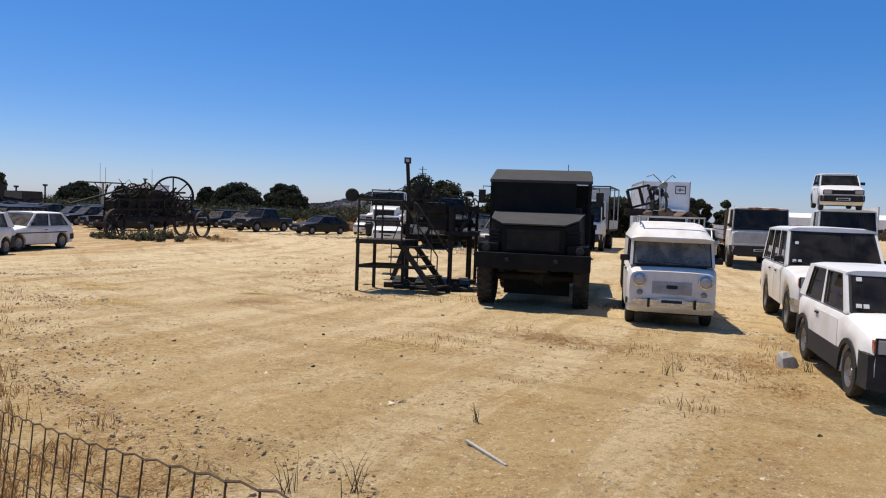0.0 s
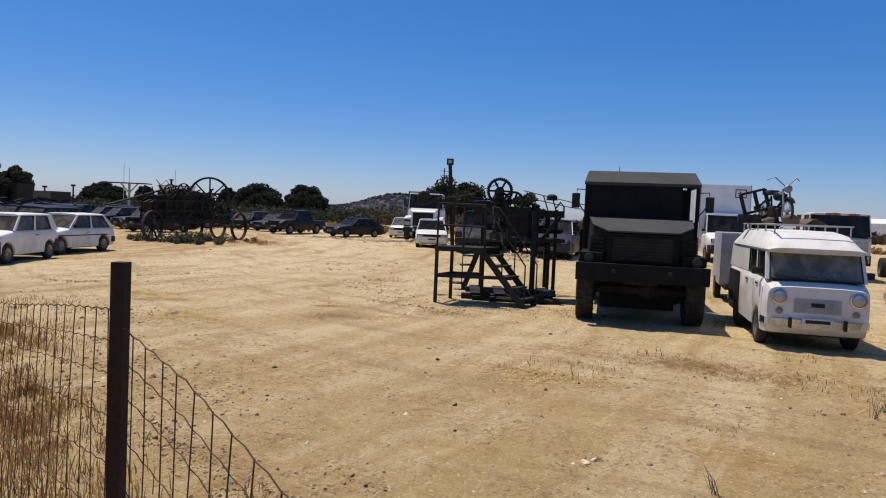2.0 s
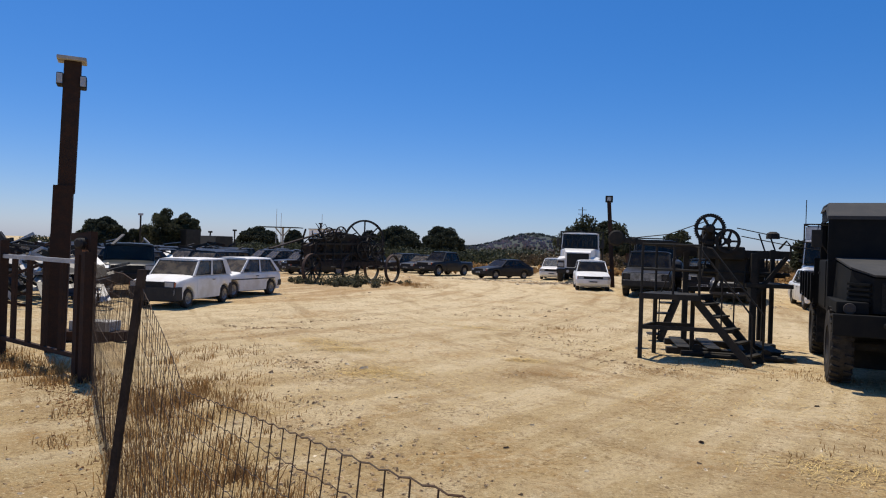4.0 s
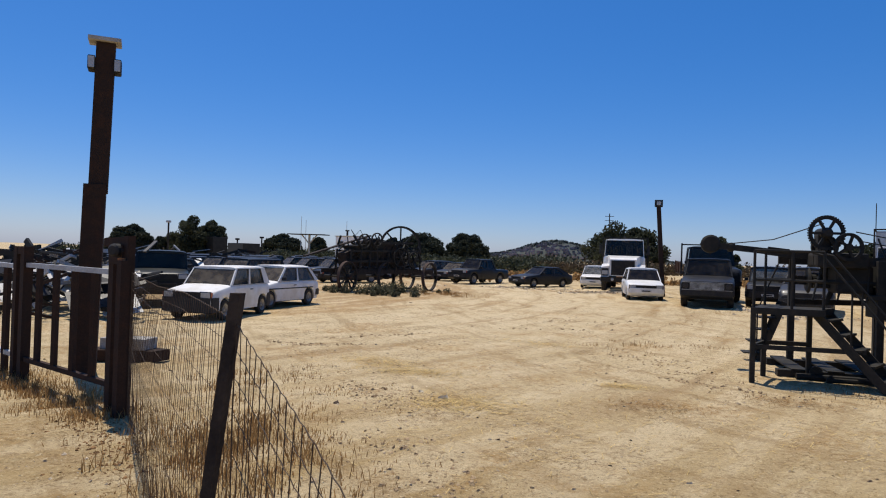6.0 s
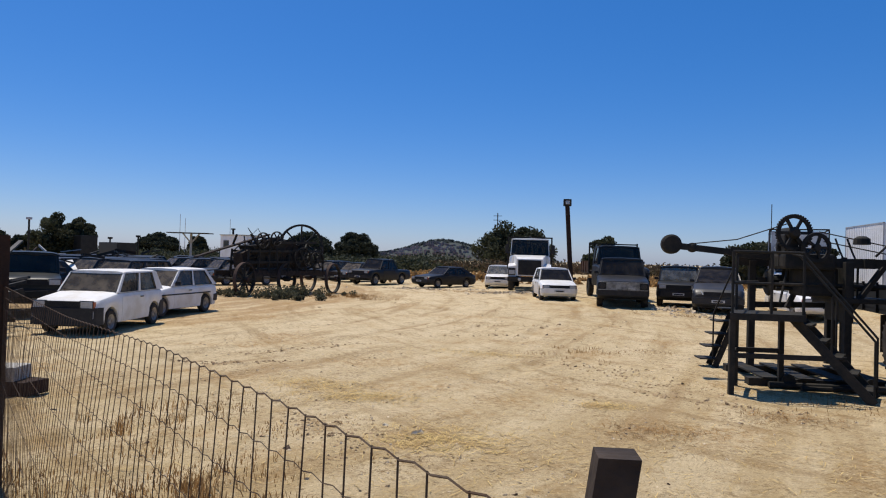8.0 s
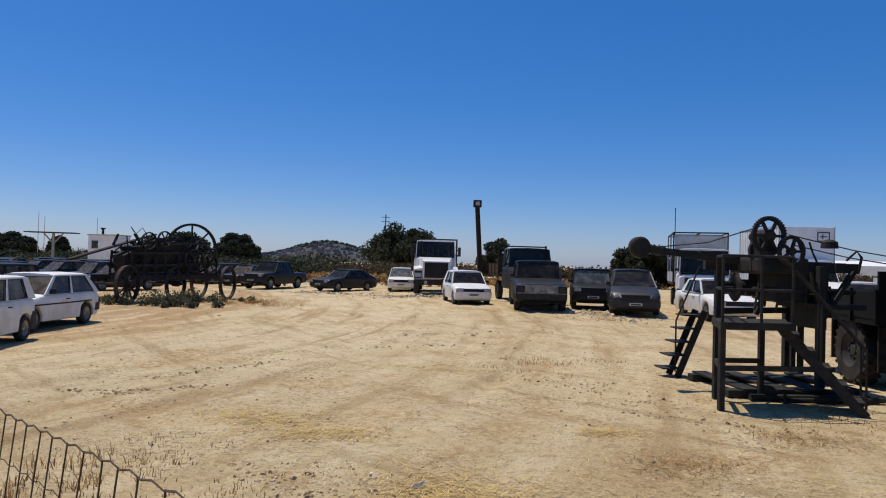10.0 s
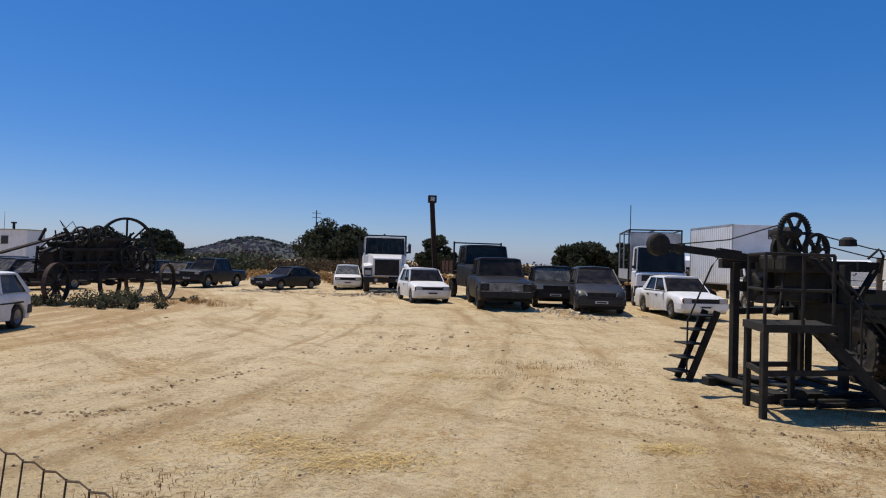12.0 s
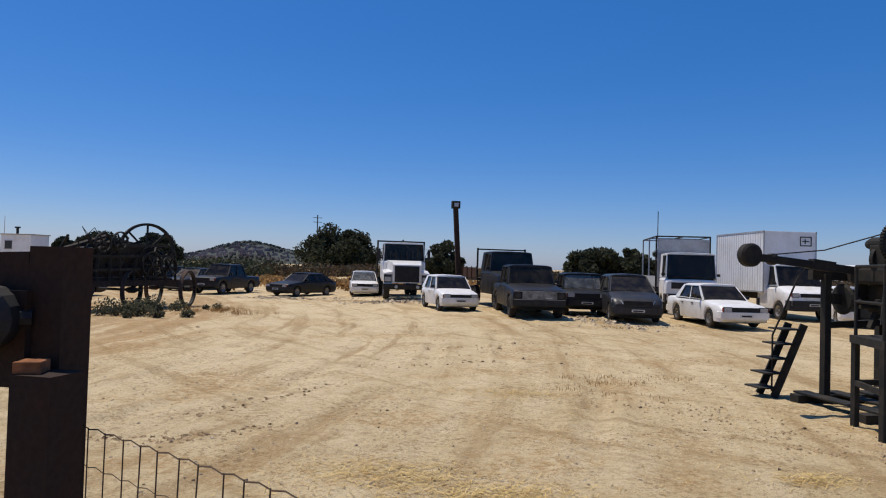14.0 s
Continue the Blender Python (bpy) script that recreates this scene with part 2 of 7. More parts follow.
HOUSES = material("distant_house_walls", (0.34, 0.27, 0.25), 0.9, second=(0.20, 0.14, 0.12), scale=0.05, amount=0.9, fine=0.5, bump=0.0, rand=0.3)


def ground_material():
    m = bpy.data.materials.new("dry_sandy_earth")
    m.use_nodes = True
    nt = m.node_tree
    b = nt.nodes["Principled BSDF"]
    b.inputs["Roughness"].default_value = 0.95
    b.inputs["Specular IOR Level"].default_value = 0.15
    tc = nt.nodes.new("ShaderNodeTexCoord")

    def tex(scale, detail, rough=0.6, stretch=None, turn=0.0):
        n = nt.nodes.new("ShaderNodeTexNoise")
        n.inputs["Scale"].default_value = scale
        n.inputs["Detail"].default_value = detail
        n.inputs["Roughness"].default_value = rough
        if stretch:
            mp = nt.nodes.new("ShaderNodeMapping")
            mp.inputs["Rotation"].default_value = (0, 0, turn)
            mp.inputs["Scale"].default_value = stretch
            nt.links.new(tc.outputs["Object"], mp.inputs[0])
            nt.links.new(mp.outputs[0], n.inputs["Vector"])
        else:
            nt.links.new(tc.outputs["Object"], n.inputs["Vector"])
        return n.outputs[0]

    def rng(src, a, c, lo, hi):
        r = nt.nodes.new("ShaderNodeMapRange")
        for i, v in ((1, a), (2, c), (3, lo), (4, hi)):
            r.inputs[i].default_value = v
        nt.links.new(src, r.inputs[0])
        return r.outputs[0]

    def mixc(fac, a, c, mode="MIX"):
        x = nt.nodes.new("ShaderNodeMix")
        x.data_type, x.blend_type = "RGBA", mode
        if isinstance(fac, float):
            x.inputs[0].default_value = fac
        else:
            nt.links.new(fac, x.inputs[0])
        for i, v in ((6, a), (7, c)):
            if isinstance(v, tuple):
                x.inputs[i].default_value = (*v, 1)
            else:
                nt.links.new(v, x.inputs[i])
        return x.outputs[2]

    sep = nt.nodes.new("ShaderNodeSeparateXYZ")
    nt.links.new(tc.outputs["Object"], sep.inputs[0])

    def calc(op, p, q):
        n = nt.nodes.new("ShaderNodeMath")
        n.operation = op
        for i, v in ((0, p), (1, q)):
            if isinstance(v, (int, float)):
                n.inputs[i].default_value = v
            else:
                nt.links.new(v, n.inputs[i])
        return n.outputs[0]

    def tracks(cx, cy, freq, wobble):
        """Grain that runs in wide arcs round a point, like wheel tracks."""
        dx, dy = calc("SUBTRACT", sep.outputs[0], cx), calc("SUBTRACT", sep.outputs[1], cy)
        d = calc("SQRT", calc("ADD", calc("MULTIPLY", dx, dx), calc("MULTIPLY", dy, dy)), 0.0)
        d = calc("ADD", d, calc("MULTIPLY", tex(0.12, 3), wobble))
        comb = nt.nodes.new("ShaderNodeCombineXYZ")
        nt.links.new(calc("MULTIPLY", d, freq), comb.inputs[0])
        nt.links.new(calc("MULTIPLY", calc("ARCTAN2", dy, dx), 5.0), comb.inputs[1])
        n = nt.nodes.new("ShaderNodeTexNoise")
        n.inputs["Scale"].default_value = 1.0
        n.inputs["Detail"].default_value = 6
        n.inputs["Roughness"].default_value = 0.62
        nt.links.new(comb.outputs[0], n.inputs["Vector"])
        return n.outputs[0], d

    col = mixc(rng(tex(0.22, 6), 0.38, 0.62, 0, 1), (0.47, 0.352, 0.195), (0.41, 0.285, 0.138))
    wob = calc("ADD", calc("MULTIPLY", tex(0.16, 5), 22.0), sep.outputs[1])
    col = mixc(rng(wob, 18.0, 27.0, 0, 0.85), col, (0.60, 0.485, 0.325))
    arcs, lane = tracks(-46.0, 34.0, 1.5, 1.2)
    # reddish verge inside the bend of the lane, pale worn lane outside it
    verge = calc("MULTIPLY", rng(lane, 36.4, 34.6, 0, 0.75), rng(sep.outputs[1], 17.0, 24.0, 0, 1))
    col = mixc(verge, col, (0.42, 0.275, 0.15))
    worn = calc("MULTIPLY", rng(lane, 35.6, 37.0, 0, 0.7), rng(lane, 44.0, 40.5, 0, 1))
    col = mixc(calc("MULTIPLY", worn, rng(sep.outputs[1], 13.0, 24.0, 0, 1)), col, (0.68, 0.56, 0.395))
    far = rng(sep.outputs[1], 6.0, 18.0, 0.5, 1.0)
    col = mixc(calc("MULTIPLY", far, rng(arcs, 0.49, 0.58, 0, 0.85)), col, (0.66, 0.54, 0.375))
    col = mixc(calc("MULTIPLY", far, rng(arcs, 0.455, 0.37, 0, 0.75)), col, (0.37, 0.255, 0.14))
    arcs2, spare = tracks(20.0, 42.0, 1.7, 0.7)
    col = mixc(rng(arcs2, 0.46, 0.36, 0, 0.5), col, (0.31, 0.205, 0.10))
    col = mixc(rng(tex(0.9, 5, 0.65), 0.5, 0.68, 0, 0.5), col, (0.50, 0.385, 0.235))
    # blotches of pale dust and darker trodden earth, at half a metre and at a hand's width
    col = mixc(rng(tex(2.1, 7, 0.72), 0.54, 0.66, 0, 0.45), col, (0.60, 0.475, 0.305))
    col = mixc(rng(tex(1.6, 7, 0.74), 0.46, 0.36, 0, 0.45), col, (0.29, 0.185, 0.085))
    col = mixc(rng(tex(6.5, 6, 0.75), 0.44, 0.36, 0, 0.45), col, (0.25, 0.16, 0.075))
    # reddish litter in ragged patches
    litter = calc("MULTIPLY", rng(tex(0.42, 6, 0.7), 0.50, 0.62, 0, 1), rng(tex(9.0, 6, 0.75), 0.42, 0.60, 0, 1))
    col = mixc(calc("MULTIPLY", litter, 0.75), col, (0.36, 0.205, 0.07))
    # dark soil crumbs and chips, with their small shadows put into the colour
    crumb_shade = calc("MULTIPLY", rng(tex(0.7, 5, 0.7), 0.42, 0.62, 0.2, 1), rng(tex(13.0, 7, 0.8), 0.515, 0.58, 0, 1))
    col = mixc(calc("MULTIPLY", crumb_shade, 0.9), col, (0.21, 0.135, 0.065))
    chip_shade = calc("MULTIPLY", rng(tex(1.1, 4, 0.7), 0.40, 0.60, 0.1, 1), rng(tex(34.0, 5, 0.75), 0.56, 0.62, 0, 1))
    col = mixc(calc("MULTIPLY", chip_shade, 0.8), col, (0.17, 0.105, 0.05))
    col = mixc(rng(tex(22.0, 5, 0.75), 0.58, 0.66, 0, 0.8), col, (0.68, 0.565, 0.39))
    col = mixc(1.0, col, rng(tex(60, 3, 0.7), 0.3, 0.7, 0.84, 1.17), "MULTIPLY")
    col = mixc(1.0, col, (0.97, 0.955, 0.84), "MULTIPLY")
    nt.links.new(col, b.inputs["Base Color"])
    add = nt.nodes.new("ShaderNodeMath")
    nt.links.new(tex(5.0, 8, 0.7), add.inputs[0])
    nt.links.new(rng(tex(38.0, 5, 0.7), 0, 1, 0, 0.4), add.inputs[1])
    bp = nt.nodes.new("ShaderNodeBump")
    bp.inputs["Strength"].default_value = 1.0
    bp.inputs["Distance"].default_value = 0.055
    nt.links.new(add.outputs[0], bp.inputs["Height"])
    nt.links.new(bp.outputs[0], b.inputs["Normal"])
    return m


EARTH = ground_material()


# ---- mesh tools ----
def part(name, bm, mat, parent=None, label="", smooth=False):
    """Link a bmesh as one mesh object, under a thing or a part."""
    me = bpy.data.meshes.new(name)
    bm.normal_update()
    if smooth:
        for f in bm.faces:
            f.smooth = True
        for e in bm.edges:
            if len(e.link_faces) != 2 or e.calc_face_angle(0.0) > 0.6:
                e.smooth = False
    bm.to_mesh(me)
    bm.free()
    me.materials.append(mat)
    ob = new(name, me)
    ob.parent = parent
    if label:
        ob["label"] = label
    return ob


def again(ob, m, parent):
    """The same part once more, on the same mesh, with the parts under it."""
    o = ob.copy()
    scene.collection.objects.link(o)
    o.parent = parent
    o.matrix_local = m
    for c in ob.children:
        k = c.copy()
        scene.collection.objects.link(k)
        k.parent = o
        k.matrix_local = c.matrix_local
    return o


def thing(name, m, label, category, group="", kind=""):
    ob = new(name)
    ob.empty_display_size = 0.3
    ob.matrix_world = m
    return tagged(ob, label, category, group, kind)


def mesh(*pieces):
    bm = bmesh.new()
    for p in pieces:
        p(bm)
    return bm


def box(x0, x1, y0, y1, z0, z1, bev=0.0):
    def f(bm):
        vs = [bm.verts.new((x, y, z)) for x in (x0, x1) for y in (y0, y1) for z in (z0, z1)]
        fs = [bm.faces.new([vs[i] for i in q]) for q in ((0, 1, 3, 2), (4, 6, 7, 5), (0, 4, 5, 1), (2, 3, 7, 6), (0, 2, 6, 4), (1, 5, 7, 3))]
        if bev:
            es = list({e for q in fs for e in q.edges})
            bmesh.ops.bevel(bm, geom=es, offset=bev, segments=2, affect="EDGES", profile=0.6)
    return f


def beam(p, q, w, h=None, up=(0, 0, 1)):
    """A bar of rectangular section from p to q."""
    h = h or w

    def f(bm):
        a, b = Vector(p), Vector(q)
        d = (b - a).normalized()
        u = Vector(up)
        if abs(d.dot(u)) > 0.97:
            u = Vector((1, 0, 0))
        s = d.cross(u).normalized()
        u = s.cross(d)
        ring = []
        for c in (a, b):
            ring.append([bm.verts.new(c + s * (i * w / 2) + u * (j * h / 2)) for i, j in ((-1, -1), (1, -1), (1, 1), (-1, 1))])
        for i in range(4):
            bm.faces.new((ring[0][i], ring[0][(i + 1) % 4], ring[1][(i + 1) % 4], ring[1][i]))
        bm.faces.new(ring[0][::-1])
        bm.faces.new(ring[1])
    return f


def tube(pts, r, n=8, r2=None):
    """A round bar along points; r2: radius at the far end."""
    def f(bm):
        P = [Vector(p) for p in pts]
        rings = []
        for i, c in enumerate(P):
            d = (P[min(i + 1, len(P) - 1)] - P[max(i - 1, 0)]).normalized()
            u = Vector((0, 0, 1)) if abs(d.z) < 0.9 else Vector((1, 0, 0))
            s = d.cross(u).normalized()
            u = s.cross(d)
            rr = r if r2 is None else r + (r2 - r) * i / (len(P) - 1)
            rings.append([bm.verts.new(c + (s * math.cos(2 * math.pi * k / n) + u * math.sin(2 * math.pi * k / n)) * rr) for k in range(n)])
        for a, b in zip(rings, rings[1:]):
            for k in range(n):
                bm.faces.new((a[k], a[(k + 1) % n], b[(k + 1) % n], b[k]))
        bm.faces.new(rings[0][::-1])
        bm.faces.new(rings[-1])
    return f


def lathe(profile, axis="y", n=24, at=(0, 0, 0), closed=False):
    """A turned body: (distance along the axis, radius) pairs."""
    def f(bm):
        rings = []
        for a, r in profile:
            ring = []
            for k in range(n):
                t = 2 * math.pi * k / n
                c, s = math.cos(t) * r, math.sin(t) * r
                v = {"x": (a, c, s), "y": (c, a, s), "z": (c, s, a)}[axis]
                ring.append(bm.verts.new(Vector(v) + Vector(at)))
            rings.append(ring)
        pairs = list(zip(rings, rings[1:])) + ([(rings[-1], rings[0])] if closed else [])
        for a, b in pairs:
            for k in range(n):
                bm.faces.new((a[k], a[(k + 1) % n], b[(k + 1) % n], b[k]))
        if not closed:
            bm.faces.new(rings[0][::-1])
            bm.faces.new(rings[-1])
        bmesh.ops.recalc_face_normals(bm, faces=bm.faces[:])
    return f


def loft(rings, cap=True):
    def f(bm):
        R = [[bm.verts.new(v) for v in ring] for ring in rings]
        n = len(R[0])
        for a, b in zip(R, R[1:]):
            for k in range(n):
                bm.faces.new((a[k], a[(k + 1) % n], b[(k + 1) % n], b[k]))
        if cap:
            bm.faces.new(R[0][::-1])
            bm.faces.new(R[-1])
        bmesh.ops.recalc_face_normals(bm, faces=bm.faces[:])
    return f


def slab(poly, thick):
    """A flat polygon made thick along its normal, both ways."""
    def f(bm):
        P = [Vector(p) for p in poly]
        n = (P[1] - P[0]).cross(P[2] - P[0]).normalized() * (thick / 2)
        a = [bm.verts.new(p + n) for p in P]
        b = [bm.verts.new(p - n) for p in P]
        bm.faces.new(a)
        bm.faces.new(b[::-1])
        for i in range(len(P)):
            j = (i + 1) % len(P)
            bm.faces.new((a[i], b[i], b[j], a[j]))
        bmesh.ops.recalc_face_normals(bm, faces=bm.faces[:])
    return f


def ring_wheel(R, r, spokes, hub, axis="y", width=0.05, spoke=0.03, n=28):
    """A spoked wheel: rim, spokes and hub."""
    rim = lathe([(-width / 2, R - r), (-width / 2, R), (width / 2, R), (width / 2, R - r)], axis, n, closed=True)
    out = [rim, lathe([(-width * 0.9, hub), (width * 0.9, hub)], axis, 12)]
    for k in range(spokes):
        t = 2 * math.pi * k / spokes
        c, s = math.cos(t), math.sin(t)
        a = {"y": (c * hub * 0.8, 0, s * hub * 0.8), "x": (0, c * hub * 0.8, s * hub * 0.8)}[axis]
        b = {"y": (c * (R - r / 2), 0, s * (R - r / 2)), "x": (0, c * (R - r / 2), s * (R - r / 2))}[axis]
        out.append(beam(a, b, spoke, spoke, up=(0, 1, 0) if axis == "y" else (1, 0, 0)))
    return out


def spoked(name, parent, mat, R, r, spokes, hub, width, spoke, n, label=""):
    """A spoked wheel in the xz plane, with its spokes and hub as parts."""
    w = part(name, mesh(lathe([(-width / 2, R - r), (-width / 2, R), (width / 2, R), (width / 2, R - r)], "y", n, closed=True)), mat, parent, label)
    part("hub", mesh(lathe([(-width * 0.9, hub), (width * 0.9, hub)], "y", 14)), mat, w)
    first = part("spoke", mesh(beam((hub * 0.8, 0, 0), (R - r / 2, 0, 0), spoke, spoke)), mat, w)
    for k in range(1, spokes):
        again(first, pose(0, 0, 0, 0, 360 * k / spokes, 0), w)
    return w


def smooth_step(a, b, v):
    t = min(1.0, max(0.0, (v - a) / (b - a)))
    return t * t * (3 - 2 * t)


def ground_z(x, y):
    """The gentle rise of the yard towards its far edge."""
    return 0.2 * smooth_step(20, 33, y) * smooth_step(-9, -3, x)


def at(x, y, heading, dz=0.0, rx=0.0, ry=0.0):
    return Matrix.Translation((x, y, ground_z(x, y) + dz)) @ Euler((radians(rx), radians(ry), radians(heading))).to_matrix().to_4x4()


# ---- vehicles ----
WHEELS = {}


def add_wheel(parent, x, y, r, w, rim=None, z=None, hub=0.62):
    """A wheel with its rim; y > 0 shows its face to that side."""
    rim = rim or RIM
    key = (round(r, 3), round(w, 3), rim.name, hub)
    side = 0 if y > 0 else 180
    m = pose(x, y, r if z is None else z, 0, 0, side)
    if key in WHEELS:
        return again(WHEELS[key], m, parent)
    h = w / 2
    tyre = part("wheel", mesh(lathe([(-h, r * hub), (-h, r * 0.9), (-h * 0.75, r * 0.985), (0, r), (h * 0.75, r * 0.985), (h, r * 0.9), (h, r * hub)], "y", 26, closed=True)), RUBBER, parent, smooth=True)
    rb = mesh(lathe([(-h * 0.8, r * hub), (-h * 0.8, r * 0.2), (h * 0.35, r * 0.2), (h * 0.45, r * hub * 0.6), (h * 0.75, r * hub * 0.9), (h * 0.92, r * hub)], "y", 20, closed=True),
              lathe([(h * 0.2, r * 0.21), (h * 0.6, r * 0.17), (h * 0.66, r * 0.08)], "y", 12))
    for k in range(8):
        t = 2 * math.pi * k / 8
        lathe([(h * 0.40, r * 0.045), (h * 0.62, r * 0.045)], "y", 6, at=(math.cos(t) * r * hub * 0.48, 0, math.sin(t) * r * hub * 0.48))(rb)
    part("rim", rb, rim, tyre, smooth=True)
    tyre.matrix_local = m
    WHEELS[key] = tyre
    return tyre


def interp(points, v):
    for (a, za), (b, zb) in zip(points, points[1:]):
        if v <= b:
            return za + (zb - za) * max(0.0, (v - a)) / max(b - a, 1e-6)
    return points[-1][1]


BASE = dict(L=3.9, W=1.6, H=1.42, wb=2.35, fo=0.72, r=0.28, tw=0.17, clear=0.2, nose=0.62, hood=0.78, cowl=0.86, tail=0.86, belt=0.86,
            a0=0.29, a1=0.43, a2=0.86, a3=0.97, side=((0.06, 0.40), (0.46, 0.80)), top=0.78, bumper="plastic", lamps="square", grille=True, doors=((0.33, 0.60),),
            skirt=None, glass=None, crown=0.035, rim=None, wheels=True, seats=True, lampz=None, taper=0.10, hatch=True, mirror=True, roofmat=None, lampw=0.26, gap=0.0, plate=True, stickers=False)


def vehicle(name, m, paint, label, category="car", group="", **kw):
    """A car, van or pickup. Local x points forward, the origin lies on the ground midway between the axles."""
    S = dict(BASE)
    S.update(kw)
    L, W, H, wb, r = S["L"], S["W"], S["H"], S["wb"], S["r"]
    xf = wb / 2 + S["fo"]
    glass = S["glass"] or GLASS
    car = thing(name, m, label, category, group)
    X = lambda s: xf - s * L
    top = [(0.0, S["nose"]), (0.03, S["nose"] + (S["hood"] - S["nose"]) * 0.75), (0.07, S["hood"]), (S["a0"], S["cowl"]), (S["a0"] + 0.06, S["belt"]), (S["a3"] - 0.02, S["belt"]), (1.0, S["tail"] - 0.03)]
    if S["a3"] < 0.9:
        top = top[:5] + [(S["a3"] - 0.03, S["belt"]), (S["a3"] + 0.03, S["tail"]), (0.985, S["tail"] - 0.02), (1.0, S["tail"] - 0.08)]
    arch = r * 1.17

    def section(s):
        x = X(s)
        d = min(s, 1 - s) * L
        w = W / 2 * (1 - S["taper"] * max(0.0, 1 - d / 0.32) ** 2)
        zt = interp(top, s)
        zb = S["clear"] + 0.10 * max(0.0, 1 - d / 0.12)
        for ax in (wb / 2, -wb / 2):
            if abs(x - ax) < arch:
                zb = max(zb, r + math.sqrt(arch * arch - (x - ax) ** 2))
        zb = min(zb, zt - 0.17)
        zs = zt - 0.10
        half = [(0.0, zt + 0.012), (0.5 * w, zt + 0.010), (0.84 * w, zt - 0.004), (0.945 * w, zt - 0.035), (0.992 * w, zs), (w, zs + (zb - zs) * 0.35), (0.995 * w, zs + (zb - zs) * 0.75), (0.97 * w, zb + 0.012), (0.80 * w, zb), (0.0, zb)]
        return x, half

    stations = {0.0, 0.012, 0.035, 0.07, 0.12, 0.985, 0.96, 0.93, 1.0, S["a0"], S["a3"], 0.4, 0.5, 0.6}
    for ax in (wb / 2, -wb / 2):
        c = (xf - ax) / L
        for k in range(-6, 7):
            stations.add(min(0.999, max(0.001, c + math.sin(k / 6 * math.pi / 2) * arch * 1.001 / L)))
        stations.update(min(0.998, max(0.002, c + q * arch * 1.04 / L)) for q in (-1, 1))
    rings = []
    for s in sorted(stations):
        x, half = section(s)
        rings.append([(x, y, z) for y, z in half] + [(x, -y, z) for y, z in half[-2:0:-1]])
    part("body", mesh(loft(rings)), paint, car, smooth=True)
    # doors, a hair proud of the flanks
    for d0, d1 in S["doors"]:
        for side in (1, -1):
            pts = []
            for k in range(6):
                s = d0 + (d1 - d0) * k / 5
                x, half = section(s)
                pts.append([(x, side * (y + 0.006), z) for y, z in half[4:8]])
            bm = bmesh.new()
            V = [[bm.verts.new(p) for p in q] for q in pts]
            W2 = [[bm.verts.new((p[0], p[1] - side * 0.02, p[2])) for p in q] for q in pts]
            for a, b in zip(V, V[1:]):
                for i in range(3):
                    bm.faces.new((a[i], b[i], b[i + 1], a[i + 1]))
            for i in range(5):
                bm.faces.new((V[i][0], W2[i][0], W2[i + 1][0], V[i + 1][0]))
                bm.faces.new((V[i][3], V[i + 1][3], W2[i + 1][3], W2[i][3]))
            for i in (0, 5):
                for j in range(3):
                    bm.faces.new((V[i][j], V[i][j + 1], W2[i][j + 1], W2[i][j]))
            bmesh.ops.recalc_face_normals(bm, faces=bm.faces[:])
            door = part("door", bm, paint, car, smooth=True)
            hx = X(d1 - 0.035)
            yy = section(d1 - 0.035)[1][4]
            part("handle", mesh(box(hx - 0.02, hx + 0.12, side * yy[0] + 0.0, side * (yy[0] + 0.03), yy[1] - 0.055, yy[1] - 0.03, 0.004)), PLASTIC, door, "black handle")
    # cabin
    wbse, wtop = W / 2 * 0.945, W / 2 * S["top"]
    zb0, zb1, zt0 = S["cowl"] - 0.02, (S["belt"] if S["a3"] > 0.9 else S["tail"]) - 0.02, H - 0.05
    xa0, xa1, xr1, xr0 = X(S["a0"]), X(S["a1"]), X(S["a2"]), X(S["a3"])
    zbelt = S["belt"] - 0.02

    def sp(s, v, side, inset=0.0):
        xb, xt = xa0 + (xr0 - xa0) * s, xa1 + (xr1 - xa1) * s
        zb = zb0 + (zbelt - zb0) * min(1, s * 6)
        if s > 0.85:
            zb = zbelt + (zb1 - zbelt) * (s - 0.85) / 0.15
        y = wbse + (wtop - wbse) * v - inset
        return (xb + (xt - xb) * v, side * y, zb + (zt0 - zb) * v)

    cuts = [0.0] + [c for w in S["side"] for c in w] + [1.0]
    for side in (1, -1):
        frame_bm = bmesh.new()
        for i in range(0, len(cuts), 2):
            s0, s1 = cuts[i], cuts[i + 1]
            slab([sp(s0, 0, side, 0.02), sp(s1, 0, side, 0.02), sp(s1, 1, side, 0.02), sp(s0, 1, side, 0.02)], 0.045)(frame_bm)
        slab([sp(0, 0, side, 0.02), sp(1, 0, side, 0.02), sp(1, 0.06, side, 0.02), sp(0, 0.06, side, 0.02)], 0.04)(frame_bm)
        slab([sp(0, 0.92, side, 0.02), sp(1, 0.92, side, 0.02), sp(1, 1, side, 0.02), sp(0, 1, side, 0.02)], 0.04)(frame_bm)
        part("side_frame", frame_bm, paint, car)
    rf = []
    for k in range(9):
        u = k / 8
        x = xa1 + 0.03 + (xr1 - xa1 - 0.06) * u
        e = 1 - (2 * u - 1) ** 6
        zc = H - 0.02 - (1 - e) * 0.02
        wt = wtop + 0.005
        rf.append([(x, -wt, zc - 0.045), (x, -wt * 0.97, zc - 0.012), (x, -wt * 0.8, zc + S["crown"] * 0.5), (x, 0, zc + S["crown"]), (x, wt * 0.8, zc + S["crown"] * 0.5), (x, wt * 0.97, zc - 0.012), (x, wt, zc - 0.045), (x, 0, zc - 0.05)])
    part("roof", mesh(loft(rf)), S["roofmat"] or paint, car, smooth=True)
